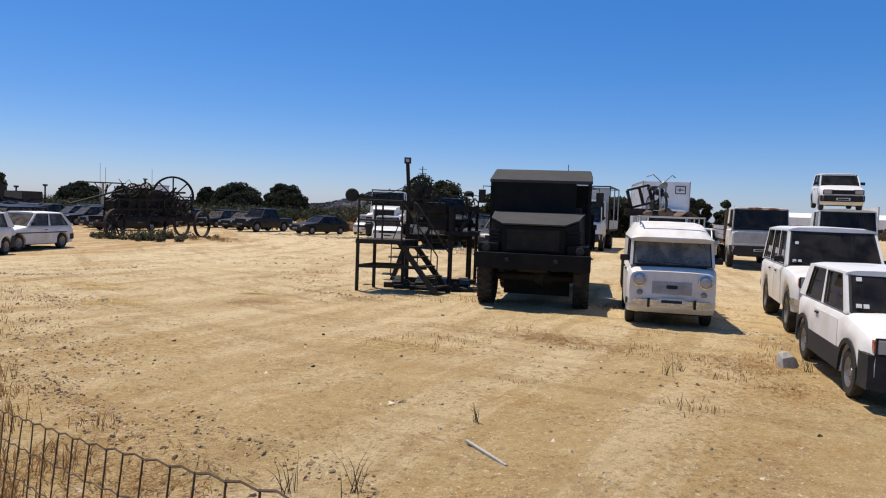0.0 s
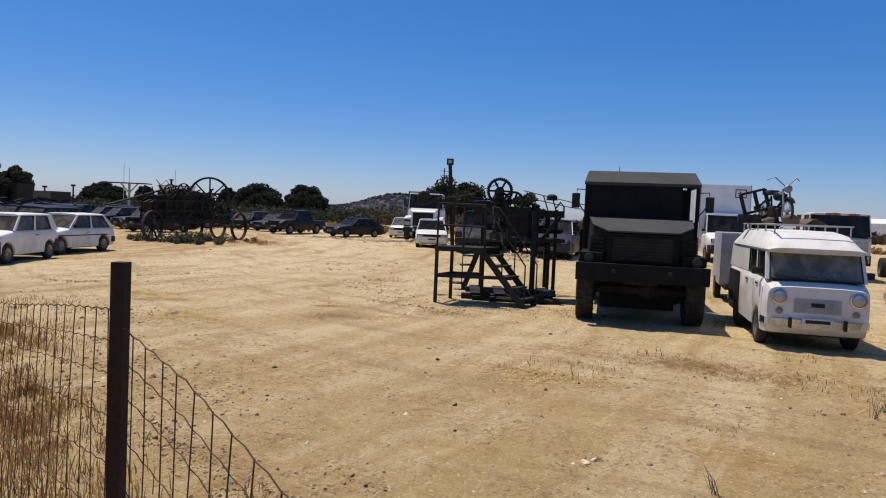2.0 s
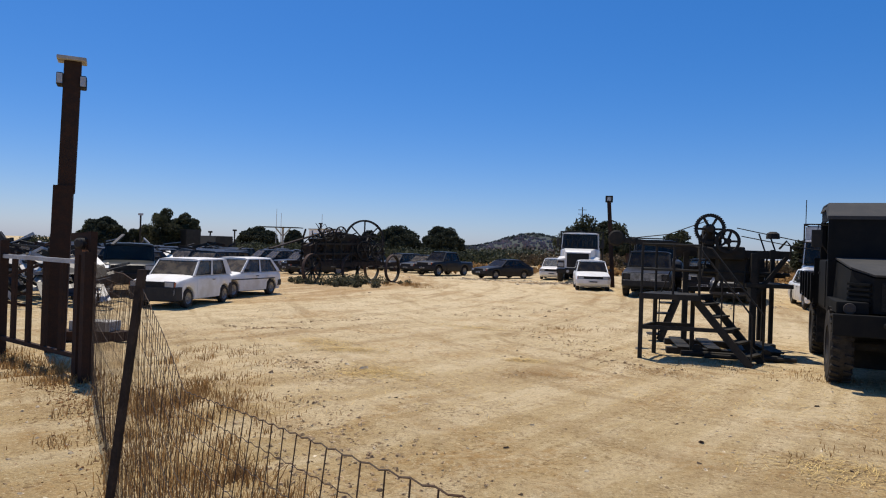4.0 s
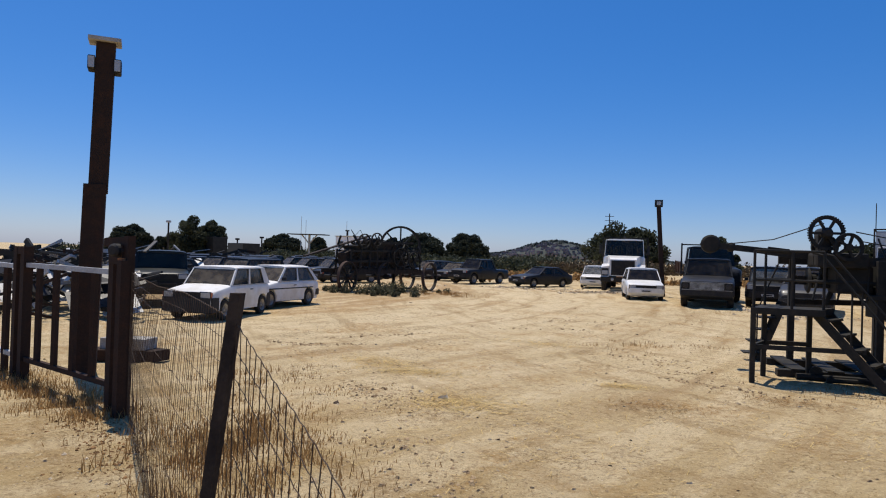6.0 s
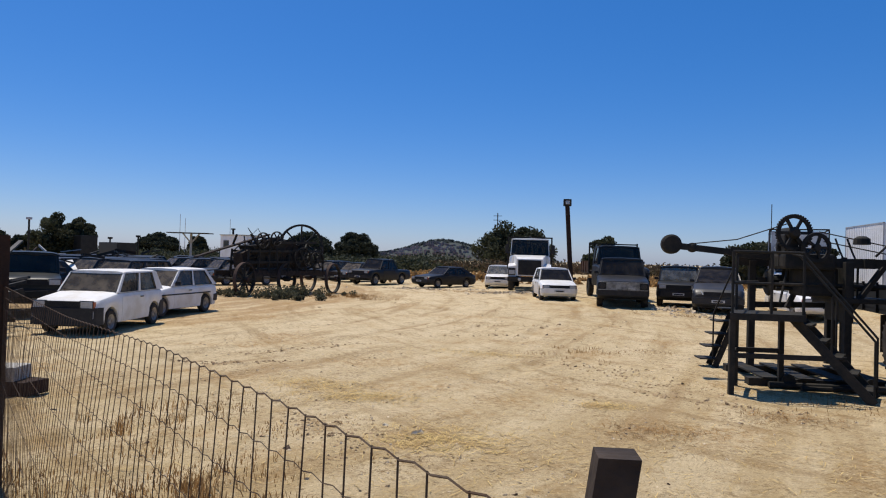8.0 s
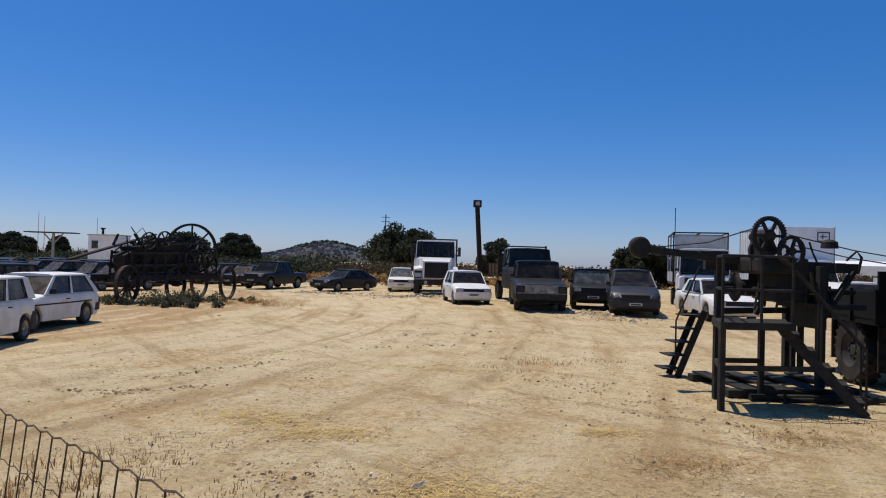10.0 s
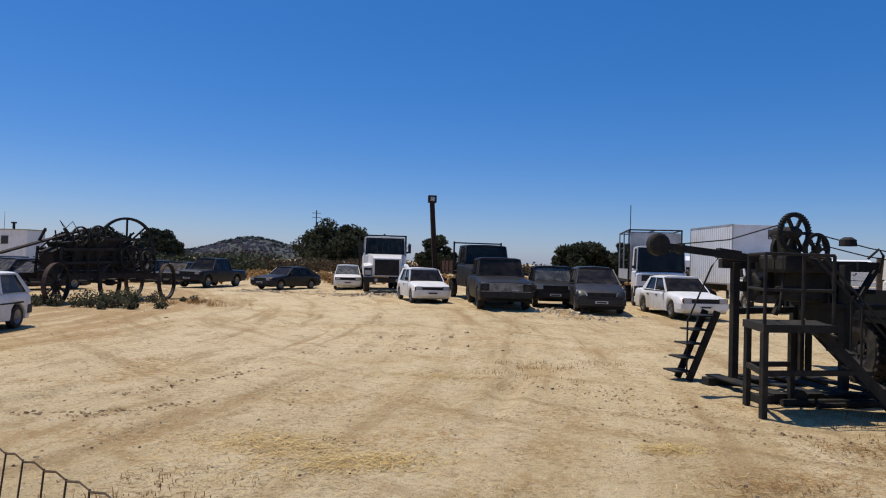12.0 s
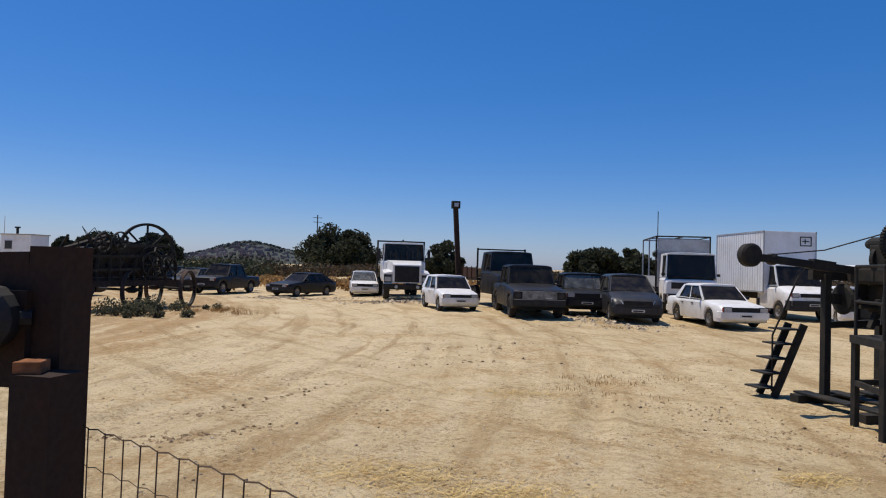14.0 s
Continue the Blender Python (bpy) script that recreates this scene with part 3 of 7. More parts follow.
    for nm, s, q in (("windscreen", 0.004, 1), ("rear_window", 0.996, -1)):
        pts = [sp(s, 0.04, 1, 0.05), sp(s, 0.04, -1, 0.05), sp(s, 0.97, -1, 0.05), sp(s, 0.97, 1, 0.05)]
        part(nm, mesh(slab(pts, 0.006)), SCREEN_DUST_GLARE if q == 1 and glass == GLASS else glass, car)
        if q == 1 and S["stickers"]:
            a, b = Vector(pts[1]), Vector(pts[0])
            up = (Vector(pts[2]) - a).normalized()
            for f, hh in ((0.04, 0.03), (0.10, 0.03), (0.05, 0.42)):
                c = a.lerp(b, f) + up * (0.03 + hh) + Vector((0.012, 0, 0.006))
                d = (b - a).normalized()
                part("sticker", mesh(slab([c, c + d * 0.06, c + d * 0.06 + up * 0.06, c + up * 0.06], 0.003)), PLATE, car, "small white windscreen sticker")
        if q == 1:
            part("screen_surround", mesh(*[beam(a, b, 0.03, 0.02) for a, b in zip(pts, pts[1:] + pts[:1])]), PLASTIC, car, "black rubber seal")
            a, b = Vector(pts[0]), Vector(pts[1])
            for f0, f1 in ((0.30, 0.62), (0.66, 0.95)):
                p0 = a.lerp(b, f0) + Vector((0.02, 0, 0.02))
                p1 = a.lerp(b, f1).lerp(Vector(pts[2]) if f1 > 0.9 else Vector(pts[3]).lerp(Vector(pts[2]), f1), 0.10) + Vector((0.025, 0, 0.01))
                part("wiper", mesh(beam(p0, p1, 0.014, 0.012)), PLASTIC, car)
    for side in (1, -1):
        for s0, s1 in S["side"]:
            edge = [sp(s0, 0.05, side, 0.004), sp(s1, 0.05, side, 0.004), sp(s1, 0.93, side, 0.004), sp(s0, 0.93, side, 0.004)]
            part("window_seal", mesh(*[beam(a, b, 0.022, 0.016) for a, b in zip(edge, edge[1:] + edge[:1])]), PLASTIC, car, "black rubber seal")
            part("side_window", mesh(slab([sp(s0, 0.05, side, 0.025), sp(s1, 0.05, side, 0.025), sp(s1, 0.93, side, 0.025), sp(s0, 0.93, side, 0.025)], 0.006)), glass, car)
    # nose
    zl = S["lampz"] or (S["nose"] + S["hood"]) / 2 - 0.06
    yl = W / 2 * (1 - S["taper"])
    if S["grille"]:
        gb = mesh(box(xf - 0.03, xf + 0.012, -yl * 0.62, yl * 0.62, zl - 0.075, zl + 0.075, 0.004))
        for k in range(4):
            z = zl - 0.055 + k * 0.036
            box(xf + 0.008, xf + 0.022, -yl * 0.60, yl * 0.60, z, z + 0.012)(gb)
        part("grille", gb, PLASTIC, car, "black slatted grille")
    for side in (1, -1):
        if S["lamps"] == "square":
            part("lamp_surround", mesh(box(xf - 0.03, xf + 0.008, side * (yl + 0.0), side * (yl - 0.04 - S["lampw"]), zl - 0.088, zl + 0.088, 0.006)), PLASTIC, car)
            lw = S["lampw"]
            hl = part("headlight", mesh(box(xf - 0.03, xf + 0.016, side * (yl - 0.02), side * (yl - 0.02 - lw), zl - 0.072, zl + 0.072, 0.012)), LENS, car)
            part("indicator", mesh(box(xf - 0.08, xf + 0.006, side * (yl + 0.012), side * (yl - 0.018), zl - 0.065, zl + 0.065, 0.006)), LENS_ORANGE, car, "orange indicator")
        elif S["lamps"] == "round":
            hl = part("headlight", mesh(lathe([(xf - 0.05, 0.105), (xf + 0.02, 0.10), (xf + 0.035, 0.088), (xf + 0.05, 0.05), (xf + 0.055, 0.012)], "x", 20, at=(0, side * (yl - 0.16), zl))), LENS, car, smooth=True)
            part("lamp_ring", mesh(lathe([(xf + 0.0, 0.125), (xf + 0.03, 0.12), (xf + 0.036, 0.10), (xf + 0.0, 0.10)], "x", 20, at=(0, side * (yl - 0.16), zl), closed=True)), CHROME, hl, "chrome ring")
        elif S["lamps"] == "slant":
            part("headlight", mesh(loft([[(xf - 0.02, side * (yl - 0.30), zl - 0.03), (xf - 0.30, side * (yl + 0.045), zl + 0.02), (xf - 0.34, side * (yl + 0.040), zl + 0.15), (xf - 0.12, side * (yl - 0.24), zl + 0.075)],
                                         [(xf + 0.03, side * (yl - 0.30), zl - 0.035), (xf - 0.20, side * (yl + 0.075), zl + 0.01), (xf - 0.30, side * (yl + 0.06), zl + 0.155), (xf - 0.06, side * (yl - 0.24), zl + 0.085)]])), LENS, car)
        if S["bumper"]:
            part("tail_light", mesh(box(X(1) - 0.012, X(1) + 0.03, side * (yl - 0.02), side * (yl - 0.16), S["tail"] - 0.30, S["tail"] - 0.10, 0.008)), LENS_RED, car, "red tail light")
        if S["mirror"]:
            q = sp(0.07, 0.10, side)
            part("mirror", mesh(box(q[0] - 0.04, q[0] + 0.04, q[1] + side * 0.02, q[1] + side * 0.17, q[2], q[2] + 0.11, 0.02), beam((q[0], q[1] - side * 0.02, q[2] + 0.03), (q[0], q[1] + side * 0.05, q[2] + 0.05), 0.04, 0.03)), PLASTIC if S["mirror"] is True else paint, car)
    if S["bumper"]:
        bmat = {"plastic": PLASTIC, "chrome": CHROME, "paint": paint, "grey": PLASTIC_GREY}[S["bumper"]]
        tall = {"chrome": 0.10, "grey": 0.36}.get(S["bumper"], 0.20)
        for nm, s0, sgn in (("front_bumper", 0.0, 1), ("rear_bumper", 1.0, -1)):
            x = X(s0)
            z0 = S["clear"] + (0.02 if S["bumper"] == "grey" else 0.14)
            out = []
            for yy, back in ((-W / 2 * 1.005, 0.26), (-W / 2 * 0.97, 0.03), (-W / 2 * 0.80, -0.035), (0, -0.055), (W / 2 * 0.80, -0.035), (W / 2 * 0.97, 0.03), (W / 2 * 1.005, 0.26)):
                xx = x - sgn * back
                out.append([(xx, yy, z0), (xx, yy, z0 + tall), (xx - sgn * 0.06, yy * 0.985, z0 + tall + 0.012), (xx - sgn * 0.06, yy * 0.985, z0 - 0.012)])
            bp = part(nm, mesh(loft(out)), bmat, car)
    if S["bumper"] and S["plate"]:
        pl = part("number_plate", mesh(box(xf + 0.056, xf + 0.064, -0.22, 0.22, S["clear"] + 0.18, S["clear"] + 0.27)), PLATE, car, "white number plate")
        part("lettering_bar", mesh(box(xf + 0.064, xf + 0.067, -0.17, 0.17, S["clear"] + 0.195, S["clear"] + 0.245)), INK, pl)
    if S["skirt"]:
        z1 = S["skirt"]
        for side in (1, -1):
            a, b = -wb / 2 + arch * 1.05, wb / 2 - arch * 1.05
            part("side_skirt", mesh(box(a, b, side * (W / 2 - 0.03), side * (W / 2 + 0.012), S["clear"] + 0.02, z1, 0.006)), PLASTIC_GREY, car, "grey plastic side skirt")
            for ax, ov in ((wb / 2, S["fo"]), (-wb / 2, L - wb - S["fo"])):
                sg = 1 if ax > 0 else -1
                rr = []
                for k in range(11):
                    t = math.pi * k / 10
                    c, sn = math.cos(t), math.sin(t)
                    rr.append([(ax + c * arch, side * (W / 2 - 0.02), r + sn * arch), (ax + c * (arch + 0.07), side * (W / 2 - 0.02), r + sn * (arch + 0.06)), (ax + c * (arch + 0.07), side * (W / 2 + 0.014), r + sn * (arch + 0.06)), (ax + c * arch, side * (W / 2 + 0.014), r + sn * arch)])
                part("arch_trim", mesh(loft(rr)), PLASTIC_GREY, car)
    part("underbody", mesh(box(X(0.97), X(0.05), -W * 0.36, W * 0.36, S["clear"] - 0.03, S["clear"] + 0.1)), PLASTIC, car)
    if S["seats"]:
        xs = xa0 - (xa0 - xr0) * 0.50
        zs = S["belt"] - 0.38
        for side in (1, -1):
            part("seat", mesh(box(xs - 0.22, xs + 0.26, side * 0.13, side * (W / 2 - 0.22), zs - 0.05, zs + 0.12, 0.04),
                              beam((xs - 0.2, side * W * 0.23, zs + 0.05), (xs - 0.36, side * W * 0.23, min(H - 0.25, zs + 0.66)), 0.42, 0.10, up=(1, 0, 0)),
                              box(xs - 0.44, xs - 0.36, side * W * 0.23 - 0.12, side * W * 0.23 + 0.12, min(H - 0.26, zs + 0.66), min(H - 0.12, zs + 0.84), 0.02)), SEAT, car)
        part("dashboard", mesh(box(xa0 - 0.42, xa0 - 0.05, -W / 2 + 0.16, W / 2 - 0.16, zs + 0.15, S["cowl"] + 0.0, 0.03)), PLASTIC, car)
        wheel_bm = mesh(lathe([(-0.012, 0.172), (0, 0.186), (0.012, 0.172), (0, 0.158)], "x", 18, at=(0, 0, 0), closed=True), beam((0, -0.17, 0), (0, 0.17, 0), 0.03, 0.015), beam((0, 0, 0), (0, 0, -0.17), 0.03, 0.015))
        st = part("steering_wheel", wheel_bm, PLASTIC, car)
        st.matrix_local = pose(xa0 - 0.52, W * 0.23, S["cowl"] + 0.0, 0, -24, 0)
    if S["wheels"]:
        tr = W / 2 - S["tw"] / 2 - 0.015
        for x in (wb / 2, -wb / 2):
            for side in (1, -1):
                add_wheel(car, x, side * tr, r, S["tw"], S["rim"])
    return car


def front_at(x, y, heading, wb, dz=0.0):
    """The pose of a vehicle whose front axle's middle stands at x, y."""
    h = radians(heading)
    cx, cy = x - math.cos(h) * wb / 2, y - math.sin(h) * wb / 2
    return at(cx, cy, heading, dz)


# ---- ground ----
def graded(lo, hi, n0, n1, step, far):
    """Coordinates that are dense between n0 and n1 and spread out beyond."""
    out = [n0 + step * i for i in range(int((n1 - n0) / step) + 1)]
    s = step
    while out[-1] < hi:
        s *= far
        out.append(out[-1] + s)
    s = step
    while out[0] > lo:
        s *= far
        out.insert(0, out[0] - s)
    return out


def relief(x, y):
    near = smooth_step(75, 45, abs(y - 15) + abs(x + 4) * 0.6)
    z = 0.030 * noise.noise(Vector((x * 0.22, y * 0.22, 0))) + 0.018 * noise.noise(Vector((x * 0.9, y * 0.9, 3)))
    u = x * 0.74 + y * 0.67
    z += 0.010 * noise.noise(Vector((u * 2.6, (y - x) * 0.25, 7)))
    # ridges thrown up beside the wheel tracks along the fence
    for c, w, hgt in ((2.35, 0.16, 0.075), (2.90, 0.15, 0.060), (3.75, 0.30, 0.040)):
        e = 0.67 * x + 0.74 * y - c - 0.25 * noise.noise(Vector((x * 0.5, y * 0.5, 8 + c)))
        z += hgt * math.exp(-(e / w) ** 2) * max(0.0, 0.4 + noise.noise(Vector((x * 2.2, y * 2.2, 6)))) - 0.4 * hgt * math.exp(-((e - 0.42) / 0.2) ** 2)
    # shallow ruts that follow the bend of the lane
    d = math.hypot(x + 46.0, y - 34.0) + 0.9 * noise.noise(Vector((x * 0.11, y * 0.11, 12)))
    for c in (36.9, 38.6, 39.5, 41.2, 42.8, 44.4):
        q = (d - c) / 0.19
        if abs(q) < 4:
            z += (-0.045 * math.exp(-q * q) + 0.026 * (math.exp(-((abs(q) - 1.7) / 0.6) ** 2))) * (0.45 + 0.8 * noise.noise(Vector((x * 0.35, y * 0.35, c))))
    z += 0.014 * noise.noise(Vector((x * 3.1, y * 3.1, 5))) + 0.011 * noise.noise(Vector((x * 7.5, y * 7.5, 9)))
    return z * near


gx = graded(-2500, 2500, -14.0, 8.0, 0.075, 1.10)
gy = graded(-200, 3500, 2.0, 24.0, 0.075, 1.10)
gv = []
for yy in gy:
    for xx in gx:
        gv.append((xx, yy, ground_z(xx, yy) + relief(xx, yy)))
nx = len(gx)
gf = [(j * nx + i, j * nx + i + 1, (j + 1) * nx + i + 1, (j + 1) * nx + i) for j in range(len(gy) - 1) for i in range(nx - 1)]
gm = bpy.data.meshes.new("ground")
gm.from_pydata(gv, [], gf)
gm.polygons.foreach_set("use_smooth", [True] * len(gf))
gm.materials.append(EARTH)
ground = tagged(new("ground", gm), "pale sandy earth yard with wheel tracks and scattered stones", "ground", kind="structure")

# ---- parked cars and vans ----
PANDA = dict(L=3.38, W=1.46, H=1.39, wb=2.16, fo=0.66, r=0.27, tw=0.15, nose=0.66, hood=0.80, cowl=0.90, belt=0.90, tail=0.90, a0=0.28, a1=0.40, a2=0.90, a3=0.985,
             side=((0.05, 0.42), (0.48, 0.84)), top=0.86, skirt=0.48, bumper="grey", doors=((0.33, 0.66),), crown=0.02)
vehicle("small_hatchback", front_at(5.21, 7.30, -106, 2.16), WHITE, "boxy white small hatchback with black plastic skirts and red indicators", "car", **{**PANDA, "glass": GLASS_DARK, "stickers": True, "mirror": False})
vehicle("small_hatchback", front_at(-14.65, 19.7, -86, 2.16), WHITE_OLD, "boxy chalky white small hatchback parked on the sand", "car", **{**PANDA, "skirt": None, "bumper": "grey", "clear": 0.22, "plate": False, "mirror": False, "glass": GLASS_DUST_GLARE})
strip = vehicle("compact_hatchback", front_at(-15.55, 23.75, -96, 2.29), WHITE_OLD, "faded white three-door hatchback with a dark side strip", "car", L=3.65, W=1.57, H=1.36, wb=2.29, fo=0.66,
        nose=0.58, hood=0.74, cowl=0.86, belt=0.86, tail=0.84, a0=0.30, a1=0.45, a2=0.86, a3=0.985, side=((0.06, 0.44), (0.49, 0.90)), top=0.80, glass=GLASS_DUST_GLARE)
for q in (1, -1):
    part("side_strip", mesh(box(-1.35, 1.30, q * 0.782, q * 0.797, 0.60, 0.635, 0.004)), PLASTIC, strip, "dark side strip")
vehicle("off_road_car", front_at(6.87, 11.75, -108, 2.65), WHITE, "white five-door off-road estate with large tyres", "car", L=4.4, W=1.70, H=1.86, wb=2.65, fo=0.72, r=0.375, tw=0.26, clear=0.40,
        nose=0.92, hood=1.06, cowl=1.14, belt=1.14, tail=1.14, a0=0.28, a1=0.38, a2=0.96, a3=0.995, side=((0.05, 0.30), (0.34, 0.60), (0.64, 0.94)), top=0.84, bumper="chrome", doors=((0.31, 0.50), (0.51, 0.68)), glass=GLASS_DARK, stickers=True)
vehicle("hatchback", front_at(-2.95, 35.3, -86, 2.4), WHITE, "white supermini hatchback with a dusty bonnet", "car", L=3.6, W=1.58, H=1.40, wb=2.40, fo=0.62, nose=0.56, hood=0.74, cowl=0.86, belt=0.86, tail=0.86, bumper="paint", glass=GLASS_DARK)
vehicle("people_carrier", front_at(2.5, 31.0, -106, 2.76), GREY_METAL, "dark grey rounded people carrier with slanted headlights", "car", L=4.28, W=1.75, H=1.64, wb=2.76, fo=0.82, r=0.31, tw=0.19,
        nose=0.66, hood=0.86, cowl=1.04, belt=1.00, tail=1.0, a0=0.25, a1=0.45, a2=0.92, a3=0.99, top=0.76, lamps="slant", bumper="paint", glass=GLASS_DARK, lampz=0.68, crown=0.06, side=((0.08, 0.36), (0.40, 0.68), (0.72, 0.94)))
vehicle("saloon_car", front_at(5.35, 29.5, -96, 2.54), WHITE, "white four-door saloon with dark windows and a black side strip", "car", L=4.4, W=1.69, H=1.42, wb=2.54, fo=0.88, r=0.29,
        nose=0.60, hood=0.76, cowl=0.88, belt=0.88, tail=0.92, a0=0.30, a1=0.44, a2=0.72, a3=0.82, doors=((0.32, 0.52), (0.53, 0.70)), side=((0.06, 0.44), (0.48, 0.86)), bumper="paint", glass=GLASS_DARK)
vehicle("off_road_car", front_at(1.75, 33.6, -104, 2.2), BLACK_PAINT, "black small off-road car with a bare front", "car", L=3.7, W=1.68, H=1.64, wb=2.2, fo=0.72, r=0.34, tw=0.2, clear=0.3, nose=0.80, hood=0.94, cowl=1.02, belt=1.02, tail=1.0,
        a0=0.32, a1=0.40, a2=0.93, a3=0.99, top=0.86, glass=GLASS)
vehicle("hatchback", front_at(11.0, 30.2, -118, 2.5), WHITE, "white hatchback standing in front of the box truck", "car", glass=GLASS_DARK, bumper="paint")
vehicle("hatchback", front_at(-5.6, 48.2, -92, 2.4), WHITE, "white hatchback beside the white truck", "car", bumper="paint", L=3.7, wb=2.4, glass=GLASS)
vehicle("coupe", front_at(-10.0, 49.0, -132, 2.55), BLACK_PAINT, "black low fastback car", "car", L=4.3, W=1.7, H=1.34, wb=2.55, fo=0.85, a0=0.32, a1=0.46, a2=0.74, a3=0.95, nose=0.58, hood=0.74, glass=GLASS_DARK)
vehicle("pickup_truck", front_at(-14.3, 49.6, -116, 3.0), BLACK_PAINT, "black double-cab pickup parked on the sand", "pickup", L=4.9, W=1.75, H=1.72, wb=3.0, fo=0.8, r=0.36, tw=0.22, clear=0.34, nose=0.84, hood=1.0, cowl=1.06, belt=1.06, tail=1.02,
        a0=0.27, a1=0.37, a2=0.62, a3=0.68, glass=GLASS_DARK, side=((0.06, 0.46), (0.52, 0.94)))
SALOON = dict(seats=False, L=4.4, W=1.70, H=1.40, wb=2.6, fo=0.82, r=0.3, tw=0.18, a0=0.31, a1=0.44, a2=0.72, a3=0.84, tail=0.90, nose=0.60, hood=0.76, doors=((0.33, 0.52), (0.53, 0.69)), glass=GLASS_DUST_GLARE)
ESTATE = dict(seats=False, L=4.3, W=1.70, H=1.46, wb=2.6, fo=0.8, r=0.3, tw=0.18, a0=0.30, a1=0.42, a2=0.92, a3=0.99, nose=0.62, hood=0.78, doors=((0.33, 0.52), (0.53, 0.69)), side=((0.05, 0.32), (0.36, 0.62), (0.66, 0.93)), glass=GLASS_DUST_GLARE)
G = "dark cars in the scrap rows"
rows = [
    (-21.5, 43.2, -128, BLACK_PAINT, SALOON, 0), (-23.9, 46.6, -128, GREY_METAL, ESTATE, 0), (-27.3, 49.8, -126, BLACK_PAINT, SALOON, 0), (-30.2, 53.0, -126, GREY_DARK, SALOON, 0),
    (-27.6, 54.2, -140, GREY_METAL, SALOON, 0), (-29.6, 57.6, -140, BLACK_PAINT, ESTATE, 0), (-31.4, 61.0, -140, GREY_DARK, SALOON, 0), (-33.8, 62.5, -140, BLUE_DARK, SALOON, 0), (-36.0, 65.0, -140, BLACK_PAINT, ESTATE, 0), (-26.4, 57.4, -140, BLACK_PAINT, SALOON, 0), (-24.2, 58.6, -122, GREY_DARK, ESTATE, 0),
    (-21.0, 30.6, -104, BLACK_PAINT, ESTATE, 0), (-24.8, 36.8, -116, BLACK_PAINT, ESTATE, 0), (-37.0, 55.0, -120, BLACK_PAINT, ESTATE, 0), (-40.0, 58.0, -120, GREY_DARK, SALOON, 0), (-36.5, 59.5, -124, BLACK_PAINT, SALOON, 0),
    (-16.6, 53.5, -116, GREY_DARK, SALOON, 0), (-19.2, 55.5, -116, BLUE_DARK, ESTATE, 0), (-22.4, 57.0, -116, GREEN_DARK, SALOON, 0),
    (-23.6, 52.6, -132, GREY_DARK, ESTATE, 0),
    (-22.8, 27.6, -96, BLACK_PAINT, SALOON, 0), (-26.0, 29.2, -100, BLUE_DARK, ESTATE, 0), (-29.5, 31.0, -96, GREY_DARK, SALOON, 0), (-33.0, 32.5, -90, BLACK_PAINT, ESTATE, 0), (-36.5, 34.0, -90, GREEN_DARK, SALOON, 0),
    (-24.5, 34.0, -110, BLACK_PAINT, ESTATE, 0), (-27.6, 35.6, -112, GREY_DARK, SALOON, 0), (-30.8, 37.0, -108, GREEN_DARK, SALOON, 0), (-34.2, 38.4, -110, BLACK_PAINT, ESTATE, 0), (-37.6, 40.0, -110, BLUE_DARK, SALOON, 0), (-41.0, 41.6, -106, GREY_DARK, ESTATE, 0),
    (-29.6, 42.5, -120, BLUE_DARK, SALOON, 0), (-33.0, 44.5, -120, GREY_DARK, ESTATE, 0), (-36.6, 46.5, -116, BLACK_PAINT, SALOON, 0), (-40.2, 48.5, -118, GREEN_DARK, ESTATE, 0), (-44.0, 50.0, -118, BLACK_PAINT, ESTATE, 0), (-33.0, 52.5, -122, BLUE_DARK, ESTATE, 0),
    (-25.6, 31.6, -100, GREY_DARK, SALOON, 0), (-28.2, 39.4, -118, BLACK_PAINT, SALOON, 0), (-31.6, 41.0, -112, BLACK_PAINT, ESTATE, 0), (-26.6, 38.2, -140, BLACK_PAINT, SALOON, 0), (-30.6, 46.6, -140, GREY_DARK, ESTATE, 0),
]
for x, y, h, paint, spec, dz in rows:
    word = {"black_paint": "black", "dark_grey_paint": "dark grey", "dark_blue_paint": "dark blue", "dark_green_paint": "dark green", "metallic_grey_paint": "metallic grey"}[paint.name]
    kind = "saloon" if spec is SALOON else "estate"
    vehicle(kind + "_car", front_at(x, y, h, spec["wb"], dz), paint, ("dusty %s scrapped %s car stacked on another" if dz > 1 else "dusty %s scrapped %s car in a tight row") % (word, kind), "car", G, **spec)


